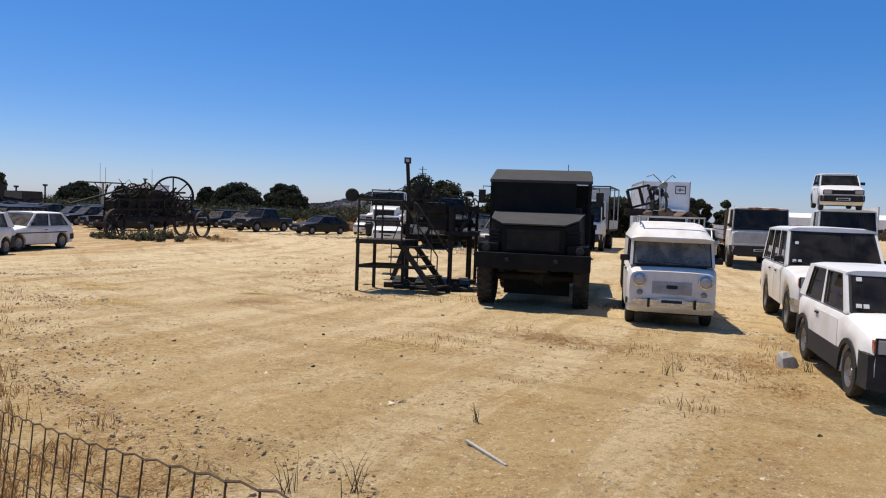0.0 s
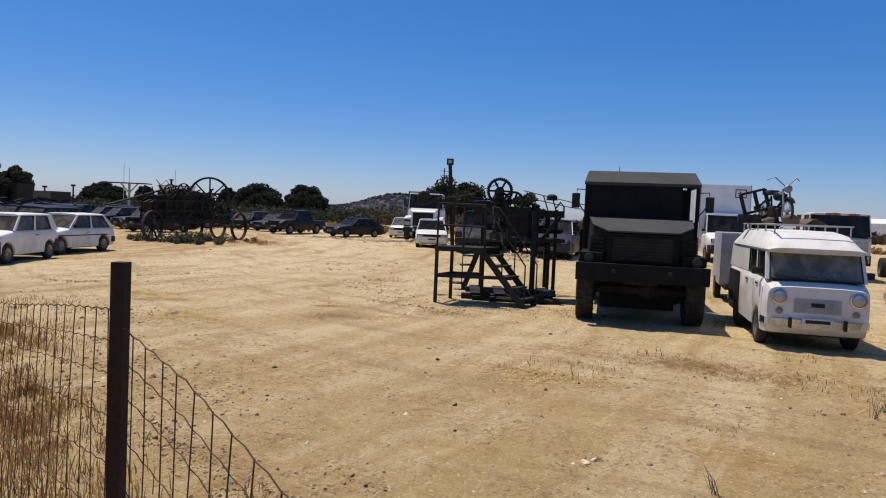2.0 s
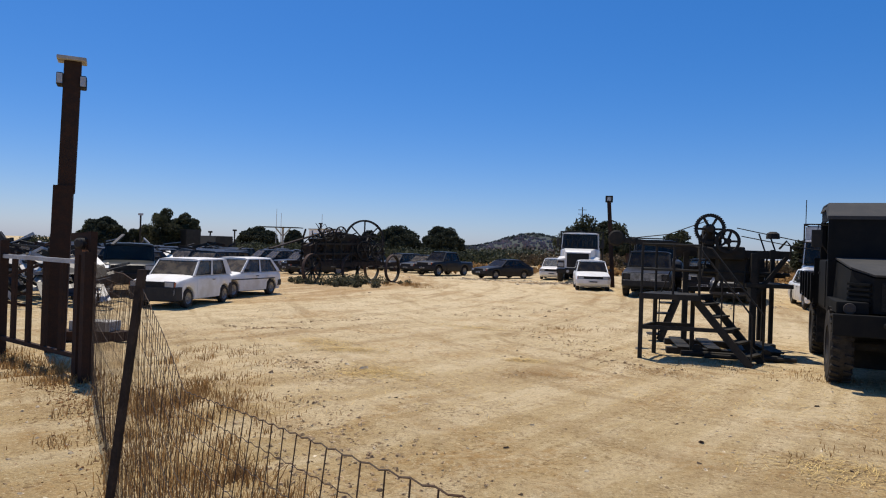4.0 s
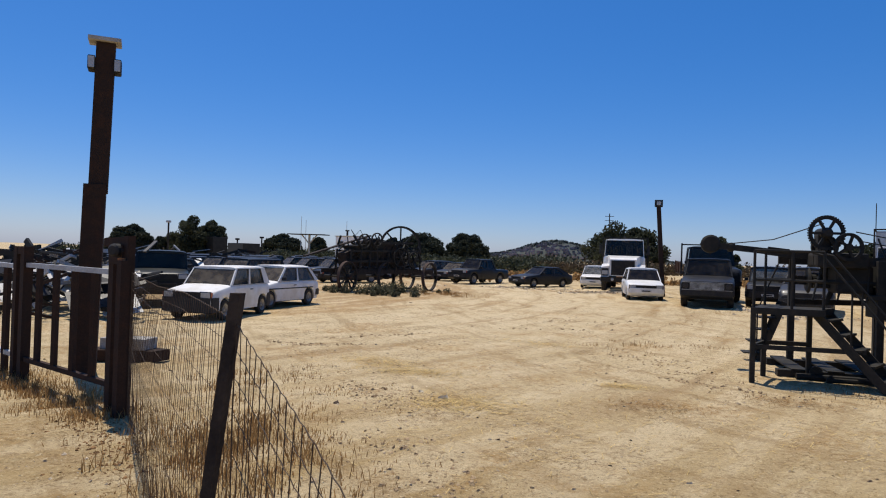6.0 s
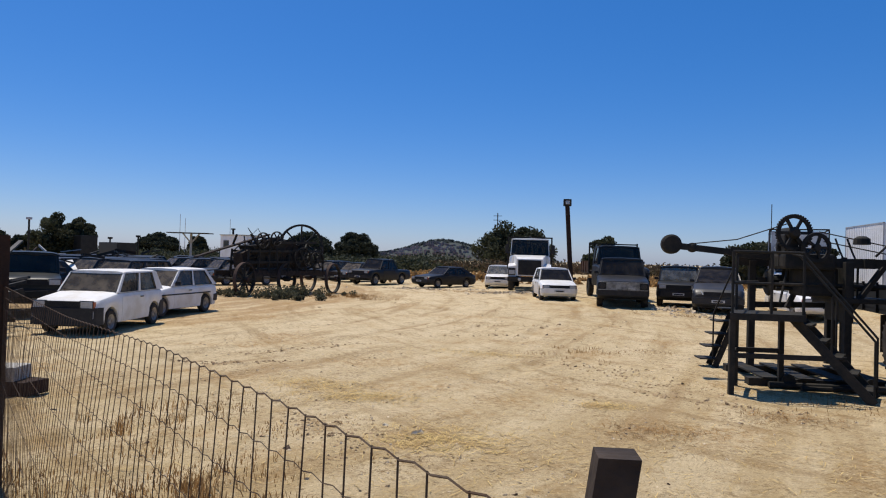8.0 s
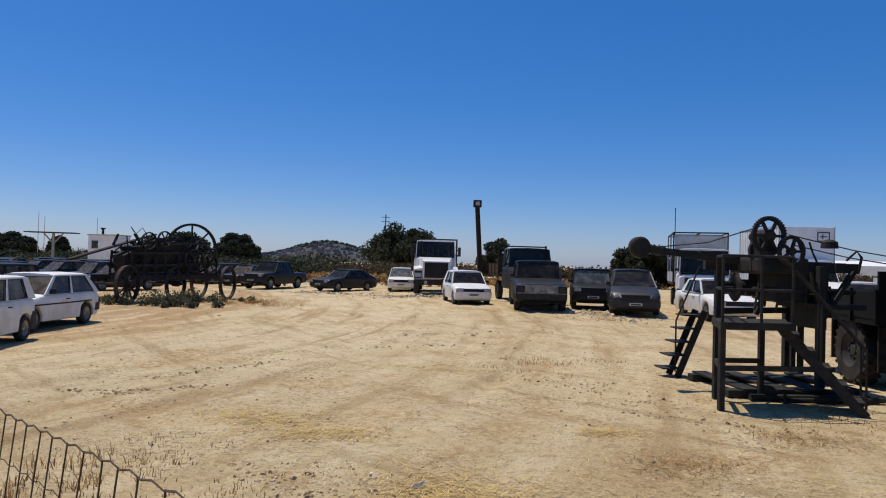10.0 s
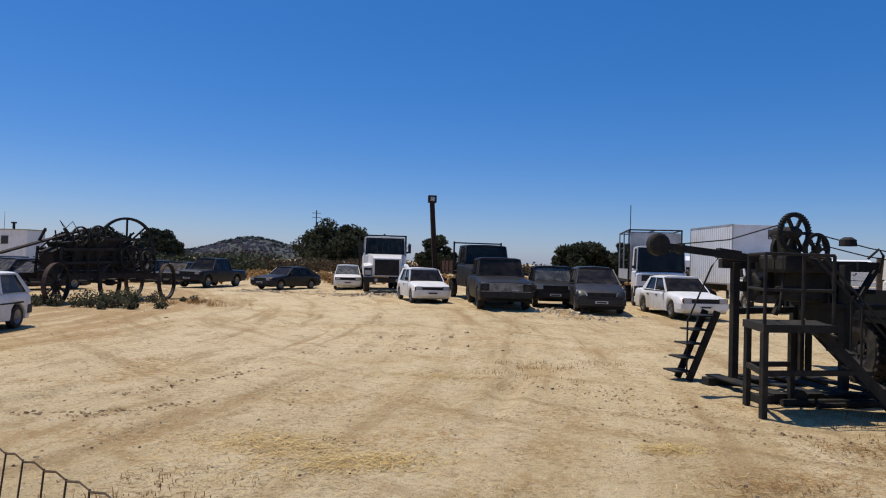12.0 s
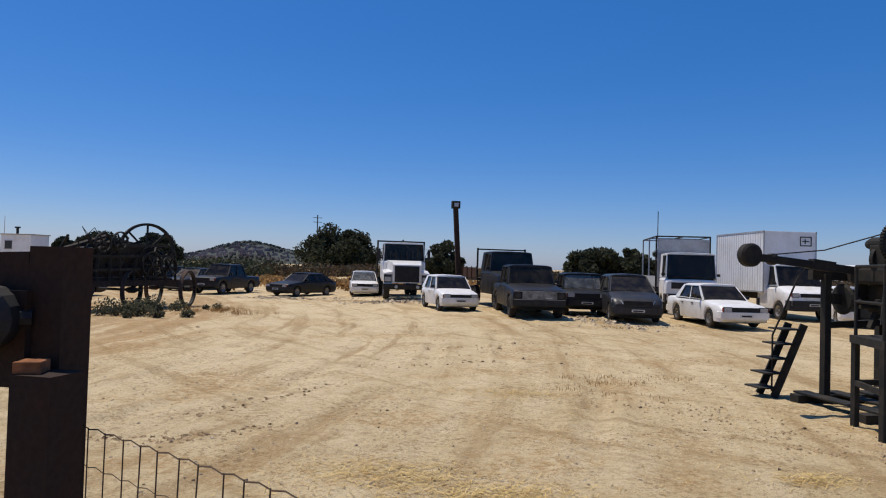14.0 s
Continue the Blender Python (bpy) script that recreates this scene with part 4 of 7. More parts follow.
# ---- army truck ----
def army_truck(m):
    """A bonneted military truck; local x forward, origin under the front axle."""
    t = thing("army_truck", m, "dark olive military truck with a faceted bonnet and canvas cab roof", "truck")
    xb = 0.92
    part("bumper", mesh(box(xb - 0.14, xb, -1.15, 1.15, 0.80, 1.12, 0.015)), ARMY, t, "deep flat steel bumper")
    for s in (1, -1):
        part("towing_eye", mesh(lathe([(xb, 0.03), (xb + 0.04, 0.045), (xb + 0.05, 0.025)], "x", 10, at=(0, s * 0.48, 0.99))), IRON, t)
        wing = mesh(box(-0.62, xb - 0.16, s * 0.68, s * 1.10, 1.12, 1.30, 0.02), box(-0.80, -0.55, s * 0.68, s * 1.10, 0.75, 1.30, 0.02))
        part("wing", wing, ARMY, t)
        part("headlight", mesh(lathe([(0.70, 0.05), (0.79, 0.085), (0.81, 0.08), (0.82, 0.03)], "x", 14, at=(0, s * 0.93, 1.20))), RIM_DARK, t)
    # bonnet with sloped sides, louvres on the flanks of the face
    hood = loft([[(0.72, -0.62, 1.14), (0.72, -0.62, 1.66), (0.72, 0.62, 1.66), (0.72, 0.62, 1.14)],
                 [(0.42, -0.95, 1.14), (0.42, -0.88, 1.76), (0.42, 0.88, 1.76), (0.42, 0.95, 1.14)],
                 [(-0.75, -1.02, 1.14), (-0.75, -0.98, 1.90), (-0.75, 0.98, 1.90), (-0.75, 1.02, 1.14)]])
    part("bonnet", mesh(hood), ARMY, t, "faceted sheet steel bonnet")
    part("bonnet_lid", mesh(slab([(0.76, -0.62, 1.695), (0.76, 0.62, 1.695), (0.43, 0.89, 1.80), (-0.74, 0.99, 1.945), (-0.74, -0.99, 1.945), (0.43, -0.89, 1.80)], 0.03)), ARMY_TOP, t, "dust-grey bonnet top")
    gb = mesh(box(0.70, 0.735, -0.52, 0.52, 1.18, 1.60, 0.01))
    for k in range(7):
        box(0.73, 0.765, -0.50, 0.50, 1.21 + k * 0.055, 1.235 + k * 0.055)(gb)
    part("grille", gb, IRON, t, "black slatted grille")
    for s in (1, -1):
        lb = bmesh.new()
        for k in range(5):
            z = 1.26 + k * 0.075
            beam((0.705, s * 0.66, z), (0.44, s * 0.92, z), 0.05, 0.035)(lb)
        part("louvre_panel", lb, ARMY, t)
    # cab
    cb = mesh(box(-2.35, -0.75, -1.10, 1.10, 1.05, 1.92, 0.02), box(-2.35, -2.28, -1.10, 1.10, 1.92, 2.62))
    for s in (1, -1):
        beam((-0.78, s * 1.07, 1.92), (-0.78, s * 1.07, 2.66), 0.07)(cb)
        beam((-2.3, s * 1.05, 1.92), (-2.3, s * 1.05, 2.66), 0.07)(cb)
    beam((-0.86, -1.08, 2.64), (-0.86, 1.08, 2.64), 0.06, 0.10)(cb)
    part("cab", cb, ARMY, t)
    # no glass here: an added dull sheet carries the windscreen's darkness
    part("blackout_panel", mesh(box(-0.80, -0.76, -1.04, 0.78, 1.92, 2.60)), ARMY, t, "dull dark sheet standing in for the darkness of the windscreen")
    part("cab_roof", mesh(loft([[(-0.73, -1.12, 2.60), (-0.73, -1.12, 2.66), (-0.73, 1.12, 2.66), (-0.73, 1.12, 2.60)],
                               [(-1.30, -1.11, 2.80), (-1.30, -1.06, 2.92), (-1.30, 1.06, 2.92), (-1.30, 1.11, 2.80)],
                               [(-2.45, -1.11, 2.80), (-2.45, -1.06, 2.94), (-2.45, 1.06, 2.94), (-2.45, 1.11, 2.80)]])), ARMY_TOP, t, "grey canvas cab roof")
    for s in (1, -1):
        part("roof_side", mesh(slab([(-0.85, s * 1.07, 2.60), (-2.35, s * 1.07, 2.60), (-2.35, s * 1.07, 2.90), (-1.45, s * 1.07, 2.90)], 0.03)), ARMY, t)
    for s in (1, -1):
        d = part("door", mesh(box(-2.2, -0.95, s * 1.08, s * 1.115, 1.10, 1.90, 0.01)), ARMY, t)
        part("handle", mesh(box(-2.1, -1.98, s * 1.115, s * 1.14, 1.66, 1.69)), IRON, d)
        part("mirror", mesh(box(-0.70, -0.66, s * 1.20, s * 1.36, 2.12, 2.42, 0.02), tube([(-0.85, s * 1.08, 2.5), (-0.68, s * 1.26, 2.5), (-0.68, s * 1.28, 2.3), (-0.85, s * 1.08, 2.0)], 0.012, 6)), IRON, t)
    part("seat", mesh(box(-2.1, -1.6, -0.9, 0.9, 1.2, 1.5, 0.04), box(-2.25, -2.1, -0.9, 0.9, 1.5, 2.1, 0.04)), SEAT, t)
    # frame and load bed
    for s in (1, -1):
        part("chassis_rail", mesh(box(-5.9, xb - 0.12, s * 0.38, s * 0.48, 0.78, 1.02)), IRON, t)
    part("axle", mesh(tube([(0, -0.9, 0.58), (0, 0.9, 0.58)], 0.08, 10), lathe([(-0.2, 0.1), (0, 0.2), (0.2, 0.1)], "y", 12, at=(0, 0.2, 0.58))), IRON, t)
    part("axle", mesh(tube([(-3.6, -0.9, 0.58), (-3.6, 0.9, 0.58)], 0.08, 10), lathe([(-0.2, 0.1), (0, 0.22), (0.2, 0.1)], "y", 12, at=(-3.6, 0.0, 0.58))), IRON, t)
    part("engine_sump", mesh(box(-0.9, 0.5, -0.32, 0.32, 0.72, 1.14, 0.05)), IRON, t)
    part("gearbox", mesh(box(-2.6, -0.95, -0.34, 0.34, 0.46, 0.86, 0.06)), IRON, t)
    # added plate and cross sheets that stand for the deep shade under the truck
    part("axle_shield", mesh(box(-0.78, -0.72, -0.72, 0.72, 0.14, 1.05, 0.01)), IRON, t, "black plate added behind the front axle to darken the underside")
    part("mud_guard", mesh(box(-2.7, -2.66, -1.1, 1.1, 0.32, 1.05)), RUBBER, t, "rubber sheet added under the truck to deepen its shade")
    part("rear_mud_flap", mesh(box(-4.4, -4.36, -1.1, 1.1, 0.35, 1.05)), RUBBER, t)
    part("spare_tyre", mesh(lathe([(-0.14, 0.3), (-0.14, 0.5), (0, 0.55), (0.14, 0.5), (0.14, 0.3)], "z", 24, at=(-5.2, 0, 0.72), closed=True)), RUBBER, t)
    part("fuel_tank", mesh(box(-2.1, -1.1, 0.62, 1.05, 0.62, 1.02, 0.05)), ARMY, t)
    part("bed_floor", mesh(box(-6.0, -2.5, -1.18, 1.18, 1.08, 1.18)), ARMY, t)
    for s in (1, -1):
        pb = mesh(box(-6.0, -2.5, s * 1.15, s * 1.19, 1.18, 1.62))
        for k in range(5):
            box(-6.0 + k * 0.86, -5.94 + k * 0.86, s * 1.19, s * 1.23, 1.1, 1.66)(pb)
        part("dropside", pb, ARMY, t)
    part("headboard", mesh(box(-2.56, -2.5, -1.18, 1.18, 1.18, 1.95)), ARMY, t)
    for x in (0.0, -3.6):
        for s in (1, -1):
            w = add_wheel(t, x, s * 0.98, 0.58, 0.32, RIM_DARK, hub=0.52)
    lug = bmesh.new()
    for k in range(26):
        a = 2 * math.pi * k / 26
        for q in (1, -1):
            c, sn = math.cos(a + q * 0.06), math.sin(a + q * 0.06)
            beam((c * 0.575, q * 0.03, sn * 0.575), (math.cos(a) * 0.575, q * 0.15, math.sin(a) * 0.575), 0.05, 0.05, up=(c, 0, sn))(lug)
    first = part("tread", lug, RUBBER, t, "chunky tyre tread")
    first.matrix_local = pose(0, 0.98, 0.58)
    for x, y in ((0, -0.98), (-3.6, 0.98), (-3.6, -0.98)):
        again(first, pose(x, y, 0.58), t)
    return t


army_truck(at(1.92, 14.32, -102))


# ---- old van with a loaded roof rack ----
van = vehicle("old_van", front_at(4.11, 12.40, -103, 2.0), WHITE_OLD, "old white panel van with round headlights and chrome bumper", "van", L=3.75, W=1.50, H=1.58, wb=2.0, fo=0.68, r=0.28, tw=0.16, clear=0.26,
              nose=0.98, hood=1.06, cowl=1.10, belt=1.12, tail=1.12, a0=0.045, a1=0.10, a2=0.97, a3=0.995, side=((0.03, 0.20), (0.23, 0.42)), top=0.92, bumper="chrome", lamps="round", grille=False, lampz=0.84,
              doors=((0.06, 0.22), (0.25, 0.46)), crown=0.02, taper=0.06, glass=GLASS)
xf = 1.68
gb = mesh(box(xf - 0.02, xf + 0.012, -0.33, 0.33, 0.60, 0.82, 0.004))
for k in range(9):
    box(xf + 0.01, xf + 0.02, -0.31, 0.31, 0.615 + k * 0.022, 0.625 + k * 0.022)(gb)
part("grille", gb, ALU, van, "pale slatted grille")
part("badge", mesh(box(xf + 0.02, xf + 0.028, -0.09, 0.09, 0.70, 0.76, 0.01)), PLASTIC, van)
for s in (1, -1):
    part("fog_lamp", mesh(lathe([(xf - 0.02, 0.052), (xf + 0.02, 0.05), (xf + 0.03, 0.02)], "x", 14, at=(0, s * 0.53, 0.62))), RIM, van)
    part("overrider", mesh(box(xf + 0.03, xf + 0.10, s * 0.36, s * 0.40, 0.37, 0.53, 0.012)), PLASTIC, van)
part("dark_flank", mesh(box(-1.7, -0.6, -0.772, -0.752, 0.45, 1.05, 0.004)), PLASTIC, van, "black patch on the flank")
rr = []
for x, q, h in ((1.54, 0.97, 0.03), (1.42, 0.99, 0.09), (1.22, 1.0, 0.19), (0.98, 1.0, 0.27), (0.6, 1.0, 0.31), (-1.5, 1.0, 0.31), (-1.85, 0.99, 0.22), (-1.98, 0.96, 0.05)):
    w = 0.71 * q
    rr.append([(x, -w, 1.54), (x, -w * 0.985, 1.55 + h * 0.10), (x, -w * 0.88, 1.55 + h * 0.52), (x, -w * 0.79, 1.55 + h * 0.86), (x, -w * 0.62, 1.55 + h * 0.97), (x, 0, 1.55 + h), (x, w * 0.62, 1.55 + h * 0.97), (x, w * 0.79, 1.55 + h * 0.86), (x, w * 0.88, 1.55 + h * 0.52), (x, w * 0.985, 1.55 + h * 0.10), (x, w, 1.54)])
part("raised_roof", mesh(loft(rr)), WHITE_OLD, van, "rounded raised white roof", smooth=True)
# roof rack
rack = thing("roof_rack", van.matrix_world @ pose(0, 0, 0), "white tubular roof rack on the old van", "roof rack")
for s in (1, -1):
    part("side_rail", mesh(tube([(1.2, s * 0.55, 1.94), (-1.75, s * 0.55, 1.94)], 0.014, 6)), ALU, rack)
    for k in range(5):
        part("foot", mesh(tube([(1.1 - k * 0.7, s * 0.55, 1.78), (1.1 - k * 0.7, s * 0.55, 1.94)], 0.012, 6)), ALU, rack)
for k in range(9):
    part("cross_bar", mesh(tube([(1.2 - k * 0.365, -0.55, 1.94), (1.2 - k * 0.365, 0.55, 1.94)], 0.012, 6)), ALU, rack)
# moped on the rack
mo = thing("moped", van.matrix_world @ pose(-0.98, -0.14, 1.945, 0, 0, 13) @ Matrix.Scale(0.88, 4), "old moped standing on the roof rack", "moped")
for x in (0.52, -0.52):
    w = part("wheel", mesh(lathe([(-0.03, 0.24), (0, 0.275), (0.03, 0.24), (0, 0.215)], "y", 22, closed=True)), RUBBER, mo)
    w.matrix_local = pose(x, 0, 0.27)
    part("rim", mesh(*ring_wheel(0.22, 0.02, 14, 0.045, "y", 0.03, 0.006, 20)), ALU, w)
part("frame", mesh(tube([(0.45, 0, 0.62), (0.1, 0, 0.38), (-0.2, 0, 0.36), (-0.52, 0, 0.27)], 0.028, 8), tube([(-0.2, 0, 0.36), (-0.25, 0, 0.62)], 0.022, 8), tube([(-0.25, 0, 0.60), (-0.52, 0, 0.27)], 0.018, 8)), GREEN_DARK, mo)
part("engine", mesh(box(-0.2, 0.08, -0.09, 0.09, 0.16, 0.40, 0.03), lathe([(0.0, 0.07), (0.18, 0.06)], "x", 10, at=(0.05, 0, 0.30))), IRON, mo)
part("fork", mesh(tube([(0.52, 0.07, 0.27), (0.42, 0.07, 0.74)], 0.02, 8), tube([(0.52, -0.07, 0.27), (0.42, -0.07, 0.74)], 0.02, 8)), ALU, mo)
part("handlebar", mesh(tube([(0.25, 0.34, 0.93), (0.38, 0.22, 0.98), (0.41, 0.0, 0.78), (0.38, -0.22, 0.98), (0.25, -0.34, 0.93)], 0.013, 6)), RIM, mo)
part("headlamp", mesh(lathe([(0.40, 0.05), (0.52, 0.085), (0.54, 0.07)], "x", 14, at=(0, 0, 0.74))), RIM, mo)
part("saddle", mesh(box(-0.48, -0.08, -0.11, 0.11, 0.64, 0.74, 0.04)), SEAT, mo)
part("mudguard", mesh(loft([[(0.52 + r * math.cos(a), w, 0.27 + r * math.sin(a)) for r, w in ((0.295, -0.045), (0.305, -0.045), (0.305, 0.045), (0.295, 0.045))] for a in (0.6, 0.9, 1.2, 1.5, 1.8, 2.1, 2.4, 2.7)])), GREEN_DARK, mo)
part("fuel_tank", mesh(lathe([(-0.14, 0.05), (-0.08, 0.095), (0.10, 0.10), (0.17, 0.05)], "x", 12, at=(0.12, 0, 0.60))), GREEN_DARK, mo, smooth=True)
# window frame leaning on the rack
wf = thing("window_frame", van.matrix_world @ pose(-1.29, -0.16, 2.12, 16, 0, 10), "old dark two-pane window frame propped on the roof rack", "window frame")
for a, b in (((0, 0), (0.46, 0)), ((0, 0.52), (0.46, 0.52)), ((0, 0.14), (0.46, 0.14)), ((0, 0), (0, 0.52)), ((0.46, 0), (0.46, 0.52)), ((0.20, 0.14), (0.20, 0.52))):
    part("bar", mesh(beam((0, -a[0], a[1]), (0, -b[0], b[1]), 0.06, 0.045)), WOOD_DARK, wf)
bag = thing("cloth_bundle", van.matrix_world @ pose(-0.50, 0.02, 1.945) @ Matrix.Scale(0.62, 4), "brown cloth bundle lying on the roof rack", "bundle")
bb = bmesh.new()
bmesh.ops.create_icosphere(bb, subdivisions=3, radius=0.24)
for v in bb.verts:
    v.co.z = max(-0.0, v.co.z * 0.75 + 0.14) + 0.0
    v.co += v.co.normalized() * 0.05 * noise.noise(v.co * 6)
part("cloth", bb, CANVAS_BROWN, bag, smooth=True)
bag2 = copy_thing(bag, van.matrix_world @ pose(-0.56, -0.32, 1.945, 0, 0, 70) @ Matrix.Scale(0.66, 4))
board = thing("plank", van.matrix_world @ pose(-1.2, -0.05, 1.955, 0, 0, 6), "dark plank laid across the roof rack under the window frame", "plank")
part("board", mesh(box(-0.07, 0.07, -0.72, 0.72, 0.0, 0.05, 0.006), box(-0.05, 0.05, -0.72, -0.30, 0.05, 0.16, 0.006)), WOOD_DARK, board)
tarp = thing("tarpaulin", van.matrix_world @ pose(-1.0, 0.42, 1.955, 0, 0, 12) @ Matrix.Diagonal((0.7, 0.7, 0.6, 1)), "folded brown tarpaulin on the roof rack", "tarpaulin")
tv0 = bmesh.new()
bmesh.ops.create_grid(tv0, x_segments=10, y_segments=8, size=0.5)
for v in tv0.verts:
    v.co.y *= 0.55
    v.co.z = 0.04 + 0.16 * max(0.0, 1 - abs(v.co.y) / 0.28) + 0.04 * noise.noise(v.co * 7)
for g in bmesh.ops.extrude_face_region(tv0, geom=tv0.faces[:])["geom"]:
    if isinstance(g, bmesh.types.BMVert):
        g.co.z -= 0.03
part("cloth", tv0, CANVAS_BROWN, tarp, smooth=True)

# ---- small box trailer behind the van ----
tr = thing("box_trailer", at(5.85, 19.22, -106), "pale grey flat-sided box trailer on small wheels", "trailer")
part("box", mesh(box(-1.1, 1.1, -0.62, 0.62, 0.42, 1.72, 0.02)), ALU, tr)
part("front_panel", mesh(box(1.1, 1.125, -0.60, 0.60, 0.46, 1.68, 0.006)), ALU, tr, "grey front panel")
part("chassis", mesh(box(-1.2, 1.3, -0.5, 0.5, 0.32, 0.42)), RUST, tr)
for s in (1, -1):
    add_wheel(tr, -0.2, s * 0.56, 0.29, 0.16)
part("drawbar", mesh(beam((1.2, 0.4, 0.37), (1.9, 0, 0.37), 0.06), beam((1.2, -0.4, 0.37), (1.9, 0, 0.37), 0.06)), RUST, tr)


# ---- other trucks ----
def bed_frame(parent, x0, x1, w, z, posts=2):
    part("bed_floor", mesh(box(x0, x1, -w, w, z, z + 0.12)), WOOD_DARK, parent)
    for s in (1, -1):
        part("chassis_rail", mesh(box(x0 + 0.1, x1 + 1.2, s * 0.34, s * 0.44, z - 0.28, z - 0.06)), IRON, parent)


def rear_wheels(parent, x, w, r, tw, mat=None):
    for s in (1, -1):
        add_wheel(parent, x, s * (w - tw / 2), r, tw, mat or RIM, hub=0.56)
        add_wheel(parent, x, s * (w - tw * 1.6), r, tw, mat or RIM, hub=0.56)


# bonneted white lorry
lorry = vehicle("bonneted_lorry", at(-3.75, 46.2, -92), WHITE, "white bonneted lorry with a black square grille", "lorry", L=1.75, W=2.35, H=2.98, wb=5.0, fo=-1.05, r=0.52, tw=0.30, clear=1.0, nose=1.95, hood=2.0, cowl=2.02, belt=2.0, tail=2.0,
                a0=0.05, a1=0.13, a2=0.95, a3=0.99, side=((0.08, 0.62),), top=0.90, bumper="", grille=False, lamps="", glass=GLASS_DARK, doors=((0.2, 0.8),), hatch=False)
part("bonnet", mesh(loft([[(3.05, -0.70, 0.85), (3.05, -0.72, 1.78), (3.05, 0.72, 1.78), (3.05, 0.70, 0.85)], [(2.9, -0.76, 0.85), (2.9, -0.74, 1.88), (2.9, 0.74, 1.88), (2.9, 0.76, 0.85)], [(1.4, -0.95, 0.85), (1.4, -0.92, 2.02), (1.4, 0.92, 2.02), (1.4, 0.95, 0.85)]])), WHITE, lorry, "white bonnet")
gb = mesh(box(3.04, 3.075, -0.63, 0.63, 0.90, 1.72, 0.02))
for k in range(14):
    box(3.07, 3.09, -0.60 + k * 0.09, -0.585 + k * 0.09, 0.93, 1.69)(gb)
part("grille", gb, PLASTIC, lorry, "large square black grille")
for s in (1, -1):
    part("wing", mesh(loft([[(3.0, s * 0.74, 0.80), (3.0, s * 0.74, 1.42), (3.0, s * 1.18, 1.34), (3.0, s * 1.18, 0.80)], [(1.9, s * 0.80, 0.80 + 0.3), (1.9, s * 0.80, 1.55), (1.9, s * 1.20, 1.5), (1.9, s * 1.20, 1.1)], [(1.4, s * 0.9, 0.9), (1.4, s * 0.9, 1.3), (1.4, s * 1.2, 1.3), (1.4, s * 1.2, 0.9)]])), WHITE, lorry)
    part("headlight", mesh(box(2.99, 3.03, s * 0.80, s * 1.14, 0.92, 1.16, 0.03)), LENS, lorry)
    part("lamp_panel", mesh(box(2.985, 3.015, s * 0.77, s * 1.17, 0.86, 1.28, 0.02)), PLASTIC, lorry)
    part("exhaust_mirror", mesh(box(1.20, 1.26, s * 1.26, s * 1.42, 2.1, 2.6, 0.02), tube([(1.2, s * 1.05, 2.6), (1.2, s * 1.34, 2.65), (1.2, s * 1.05, 2.0)], 0.015, 6)), PLASTIC, lorry)
part("bumper", mesh(box(3.0, 3.16, -1.2, 1.2, 0.52, 0.80, 0.03)), IRON, lorry)
for s in (1, -1):
    part("bumper_lamp", mesh(lathe([(3.15, 0.09), (3.19, 0.085), (3.2, 0.03)], "x", 12, at=(0, s * 0.55, 0.66))), LENS, lorry)
bed_frame(lorry, -4.2, -0.6, 1.2, 1.15)
hb = mesh(beam((-0.55, -1.3, 1.2), (-0.55, -1.3, 3.12), 0.09), beam((-0.55, 1.3, 1.2), (-0.55, 1.3, 3.12), 0.09), beam((-0.55, -1.3, 3.08), (-0.55, 1.3, 3.08), 0.08))
for k in range(7):
    beam((-0.55, -0.75 + k * 0.25, 1.9), (-0.55, -0.75 + k * 0.25, 3.05), 0.03)(hb)
part("headboard_frame", hb, IRON, lorry, "black headboard frame")
for k in range(6):
    part("screen_bar", mesh(beam((1.52, -0.75 + k * 0.30, 2.12), (1.44, -0.73 + k * 0.29, 2.55), 0.05)), IRON, lorry)
part("roof_beacon", mesh(lathe([(2.98, 0.07), (3.1, 0.06), (3.16, 0.03)], "z", 12, at=(0.5, 0, 0))), PLASTIC, lorry)
rear_wheels(lorry, -3.7, 1.2, 0.52, 0.28)

# grey crew-cab pickup and the dark lorry behind it
pk = vehicle("crew_cab_pickup", front_at(-0.72, 32.2, -98, 3.6), GREY_DARK, "weathered dark grey crew-cab pickup with full-width grille", "pickup", plate=False, L=5.4, W=1.94, H=1.90, wb=3.6, fo=0.82, r=0.39, tw=0.24, clear=0.34, nose=0.99, hood=1.07, cowl=1.20, belt=1.20, tail=1.15,
             a0=0.30, a1=0.37, a2=0.66, a3=0.70, side=((0.06, 0.46), (0.52, 0.93)), top=0.84, bumper="plastic", lamps="", grille=False, glass=GLASS_DARK, taper=0.04, rim=RIM_DARK)
xf = 1.8 + 0.82
part("grille", mesh(box(xf - 0.02, xf + 0.014, -0.60, 0.60, 0.70, 0.95, 0.01), *[box(xf + 0.01, xf + 0.035, -0.62, 0.62, 0.715 + k * 0.045, 0.728 + k * 0.045) for k in range(5)], box(xf, xf + 0.05, -0.90, 0.90, 0.955, 0.98), box(xf, xf + 0.05, -0.90, 0.90, 0.67, 0.695)), GREY_TRIM, pk, "wide dull aluminium grille")
for s in (1, -1):
    part("headlight", mesh(lathe([(xf, 0.10), (xf + 0.03, 0.095), (xf + 0.04, 0.04)], "x", 16, at=(0, s * 0.76, 0.83))), RIM_DARK, pk)
part("badge", mesh(box(xf + 0.036, xf + 0.044, 0.20, 0.44, 0.72, 0.75)), PLATE, pk)
